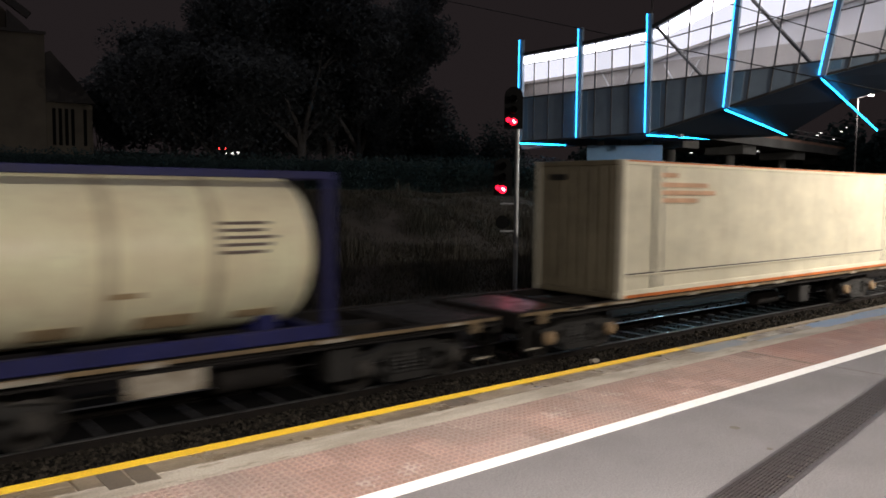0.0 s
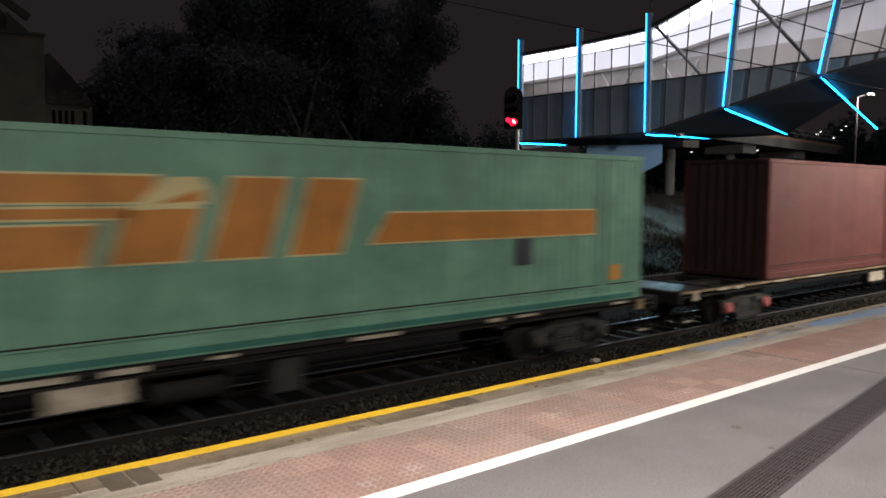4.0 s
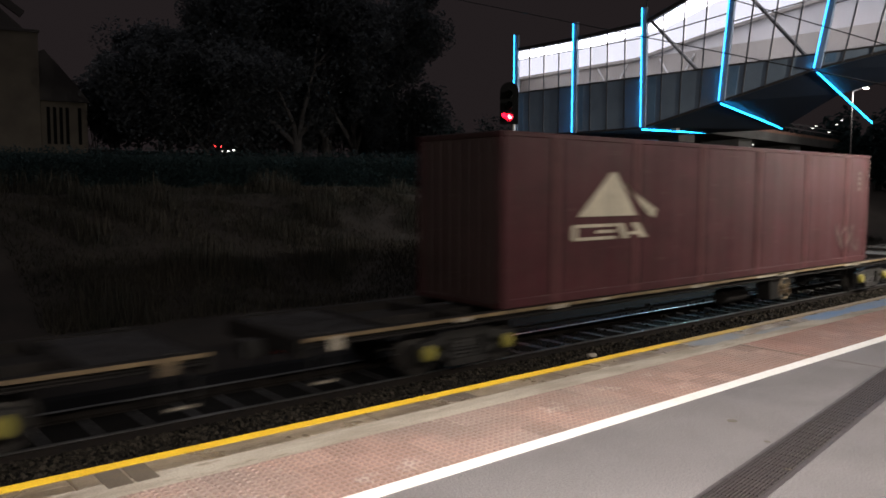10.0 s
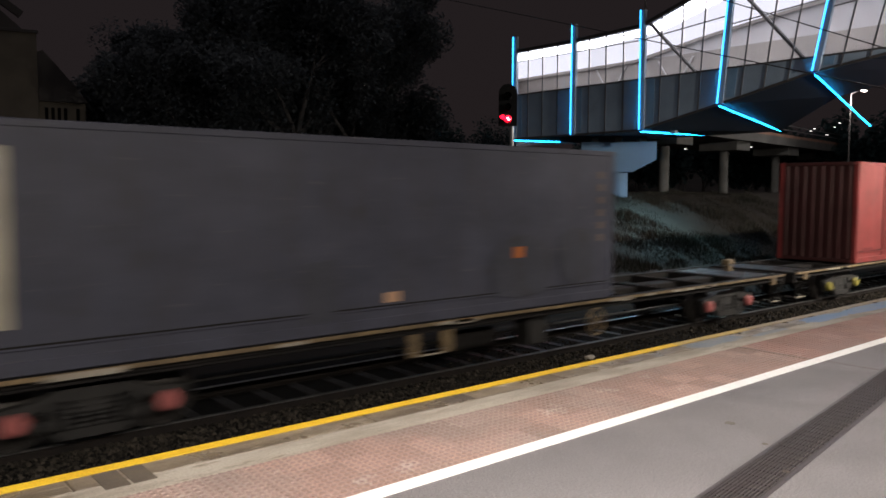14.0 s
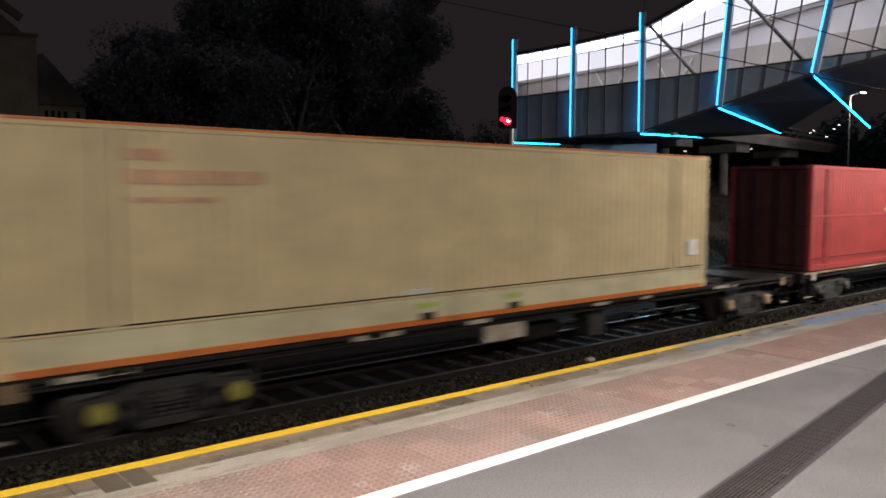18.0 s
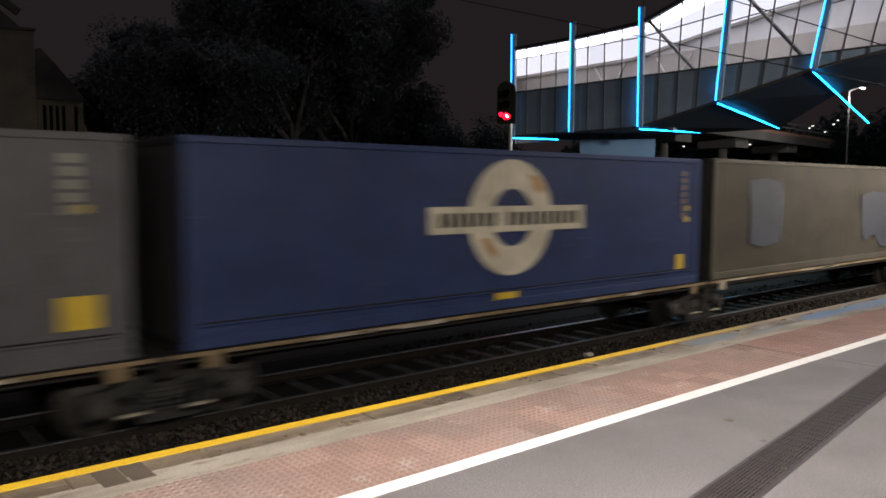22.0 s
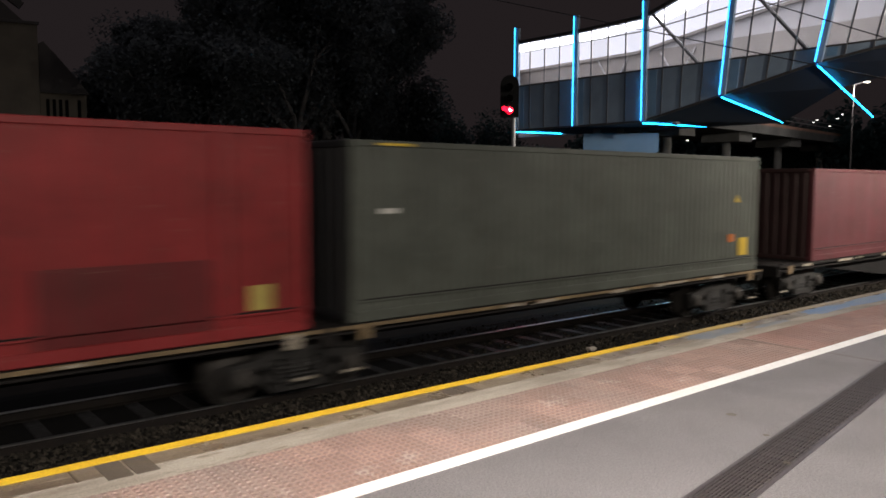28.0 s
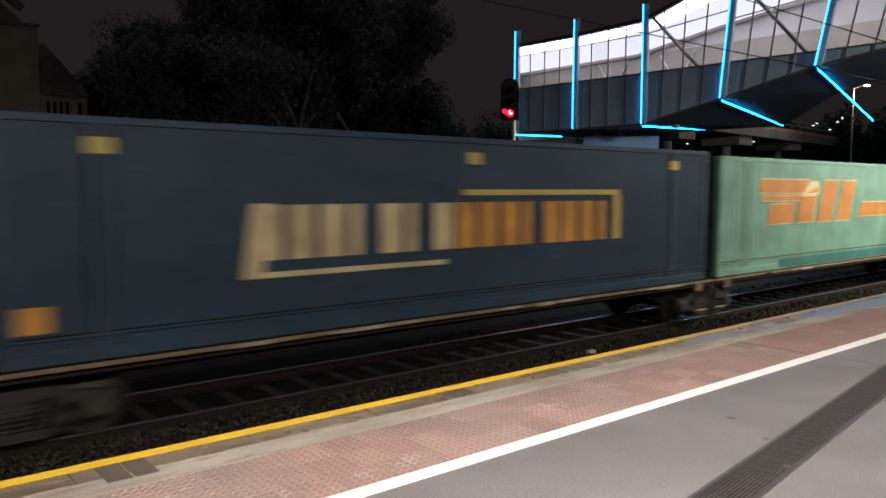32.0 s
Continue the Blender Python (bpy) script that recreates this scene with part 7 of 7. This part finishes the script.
for i in range(140):
    bearing = -260 + i * 9
    dist = 48 + r.uniform(-0.6, 0.6)
    tx, ty = at(bearing, dist)
    leaf_cloud(g, (tx, ty, 2.55), (0.9, 0.9, 1.3), 430, 0.17, 900 + i)
solid("hedge", g, "hedge", "long dark clipped hedge along the top of the bank", "hedge", kind="stuff", smooth=0)

# solid dark fence behind it
fence = thing("boundary_fence", "dark paling fence behind the hedge", "fence")
pale = Geo().box(-0.68, 0.68, -0.02, 0.02, 0, 2.2, 0.01).mesh("fence_panel", "hedge")
ang = radians(39.86)
for i in range(40):
    bearing = -260 + i * 26
    tx, ty = at(bearing, 51.5)
    ob = part("fence_panel", pale, "", fence, at=(tx, ty, 1.35))
    ob.rotation_euler.z = -ang - math.atan((bearing - 784) / 1358)

# grass and tall dead weeds on the bank, in uneven tufts
g = Geo()
r = random.Random(21)
for _ in range(170000):
    gx, gy = r.uniform(4, 50), 18.0 + 11 * r.random()
    gz = bank_z(gx, gy)
    tuft = abs(noise.noise((gx * 0.45, gy * 0.45, 0)))
    hgt = r.uniform(0.12, 0.42) * (0.3 + 1.5 * tuft)
    if tuft > 0.33 and r.random() < 0.25:
        hgt *= 2.2
    # cut shorter round the pier
    hgt *= 1.0 - 0.55 * min(1.0, max(0.0, (gx - 23.0) / 5.0))
    a = r.uniform(0, 6.28)
    w = r.uniform(0.012, 0.030)
    bx, by = r.uniform(-0.16, 0.16), r.uniform(-0.16, 0.16)
    g.add([(gx - math.cos(a) * w, gy - math.sin(a) * w, gz - 0.1), (gx + math.cos(a) * w, gy + math.sin(a) * w, gz - 0.1), (gx + bx, gy + by, gz + hgt)], [(0, 1, 2)])
solid("bank_grass", g, "grass", "rough dry grass covering the bank", "grass", kind="stuff", smooth=0)

# pale building at the far end, with a taller block behind and a low dark-roofed wing
house = thing("building", "pale rendered building with stepped dark gables among trees", "building", at=(13.0, 59.5, 3.4))
house.rotation_euler.z = radians(-11.5)
part("wall", Geo().box(-9, 0, 0, 8, 0, 8.95), "render", house, "plain beige wall", smooth=0)
part("upper_wall", Geo().prism([(-9, 8.9), (-2.3, 8.9), (-2.3, 10.3), (-4.6, 12.6), (-9, 12.6)], 1.0, 8), "render", house, "plain beige gable wall", smooth=0)
part("roof", Geo().prism([(-2.25, 8.96), (-0.85, 8.96), (-2.25, 10.25)], -0.1, 8.0), "roof", house, "dark pitched roof", smooth=0)
part("verge", Geo().rod((-4.6, 0.8, 12.8), (-0.9, 0.8, 10.1), 0.5, 0.5), "roof", house, "dark sloping roof edge", smooth=0)
part("wing_wall", Geo().box(0.02, 3.0, 0.6, 1.6, 0, 4.2), "render", house, "low wing wall", smooth=0)
part("wing_roof", Geo().prism([(0.03, 4.22), (0.03, 7.6), (0.35, 7.75), (1.1, 6.9), (2.4, 5.3), (3.2, 4.22)], 0.4, 1.7), "roof", house, "dark stepped wing roof", smooth=0)
part("eave", Geo().box(-9.0, 0.12, -0.14, -0.003, 8.75, 8.97, 0.02), "roof", house, smooth=0)
for wx in (0.5, 0.9, 1.3, 1.7, 2.5):
    part("window", Geo().box(wx - 0.11, wx + 0.11, 0.55, 0.598, 1.2, 3.8, 0.01), "black", house, "narrow dark window")


# distant cars, of which little but the lights shows
def car(bearing, dist, z, turned, lights):
    tx, ty = at(bearing, dist)
    ob = thing("car", "dark car with lit lamps on the far road", "car", "far cars", at=(tx, ty, z))
    ob.rotation_euler.z = turned
    g = Geo().prism([(-2.2, 0.25), (2.2, 0.25), (2.25, 0.75), (1.2, 0.95), (0.6, 1.42), (-1.3, 1.42), (-2.0, 0.98), (-2.25, 0.9)], -0.88, 0.88)
    part("body", g, "car_paint", ob)
    tyre = Geo().cyl((0, -0.1, 0), (0, 0.1, 0), 0.32, n=18).mesh("tyre", "black")
    for wx in (-1.35, 1.35):
        for wy in (-0.8, 0.8):
            part("tyre", tyre, "", ob, at=(wx, wy, 0.32))
    for x, y, zz, r2, mat in lights:
        part("lamp", Geo().cyl((x, y, zz), (x + (0.05 if x > 0 else -0.05), y, zz), r2, n=10), mat, ob, "lit lamp")


face_us = radians(90) - ang
car(399, 74, 4.4, face_us, [(-2.26, -0.22, 0.85, 0.10, "tail_red"), (-2.26, 0.1, 0.9, 0.08, "tail_red"), (-2.26, 0.3, 0.8, 0.08, "tail_red")])
car(424, 61.5, 3.35, face_us + math.pi, [(2.26, -0.25, 0.85, 0.10, "head_white"), (2.26, 0.15, 0.9, 0.13, "head_white"), (2.26, -0.65, 0.9, 0.06, "head_white")])
car(957, 106, 4.4, face_us + math.pi, [(2.26, -0.5, 0.8, 0.10, "head_white"), (2.26, 0.35, 0.85, 0.15, "head_white"), (2.26, 0.0, 0.75, 0.08, "head_white")])

# street lamp on the road bridge
lx, ly = at(1497, 60)
street = thing("street_lamp", "tall street lamp with a bright white head", "street lamp", at=(lx, ly, 1.2))
part("pole", Geo().cyl((0, 0, 0), (0, 0, 7.0), 0.07, 0.045, n=10), "brace", street)
part("arm", Geo().cyl((0, 0, 7.0), (0.45, -0.5, 7.25), 0.035, n=8), "brace", street)
part("lamp_head", Geo().box(0.32, 0.9, -0.72, -0.44, 7.22, 7.31, 0.03), "brace", street)
part("lens", Geo().box(0.4, 0.85, -0.68, -0.48, 7.18, 7.215), "street", street, "bright white lens")
# lamps of traffic on the bridge
for bearing, dist, z in ((1427, 66.9, 6.25), (1433, 66.9, 6.42), (1456, 67.4, 5.95), (1469, 67.8, 6.56), (1477, 67.9, 6.87), (1552, 86.7, 6.2), (1555, 86.7, 6.45), (1324, 65, 4.97), (1208, 61.2, 4.7)):
    tx, ty = at(bearing, dist)
    part("marker_light", Geo().cyl((tx, ty, z), (tx + 0.15, ty - 0.1, z), 0.02, n=8), "head_white", road, "small bright marker light")

# ---- tactile pavers, each with its raised studs ----
PAV = 0.2335
g = Geo().box(-PAV / 2 + 0.0008, PAV / 2 - 0.0008, -PAV / 2 + 0.0008, PAV / 2 - 0.0008, -0.006, 0.0, 0.0)
for i in range(5):
    for j in range(5):
        cx, cy = (i - 2) * 0.0467, (j - 2) * 0.0467
        ring = [(cx + 0.0195 * math.cos(a), cy + 0.0195 * math.sin(a), 0.0) for a in (0.4, 1.66, 2.91, 4.17, 5.43)]
        ring2 = [(cx + 0.0155 * math.cos(a), cy + 0.0155 * math.sin(a), 0.0055) for a in (0.4, 1.66, 2.91, 4.17, 5.43)]
        g.add(ring + ring2, [(q, (q + 1) % 5, 5 + (q + 1) % 5, 5 + q) for q in range(5)] + [(5, 6, 7, 8, 9)])
PAVER = g.mesh("paver", "paver", 0)
PAVER.materials.append(M["stud"])
for q in PAVER.polygons:
    q.material_index = 1 if q.center.z > 0.0049 else 0
PAVER_RED = PAVER.copy()
PAVER_RED.materials[0], PAVER_RED.materials[1] = M["paver_red"], M["paver_red"]
strip = Geo()
for i in range(-10, 190):
    for j in range(3):
        px, py = i * PAV, 3.094 + PAV * (j + 0.5)
        if -4 <= i < 96:
            part("paver", PAVER if i < 30 else PAVER_RED, "", platform, at=(px, py, 0.0))
        else:
            strip.box(px - PAV / 2 + 0.002, px + PAV / 2 - 0.002, py - PAV / 2 + 0.002, py + PAV / 2 - 0.002, -0.006, 0.002)
far = part("far_paving", strip, "paver_red", platform, smooth=0)
tagged(far, kind="stuff")


# ---- all that moves ----
def motions():
    times = list(range(0, 33, 2))
    for ob, e, y, z in MOVERS:
        walk(ob, [(t, pose(run(t) + e, y, z)) for t in times])
    for ws, a, e in SPINS:
        # the wheels turn while they pass the platform
        near = [t / 10 for t in range(0, 321) if -12 < run(t / 10) + e < 60]
        if not near:
            continue
        t0, t1 = near[0], near[-1]
        dt = 1 / 30
        n = int((t1 - t0) / dt)
        rows = [(t0 + k * dt, pose(a, 0, 0, 0, math.degrees((run(t0 + k * dt) - run(t0)) / R_WHEEL), 0)) for k in range(n + 1)]
        if t0 > 0:
            rows.insert(0, (0, pose(a, 0, 0)))
        if rows[-1][0] < 32:
            rows.append((32.0, rows[-1][1]))
        walk(ws, rows)


motions()
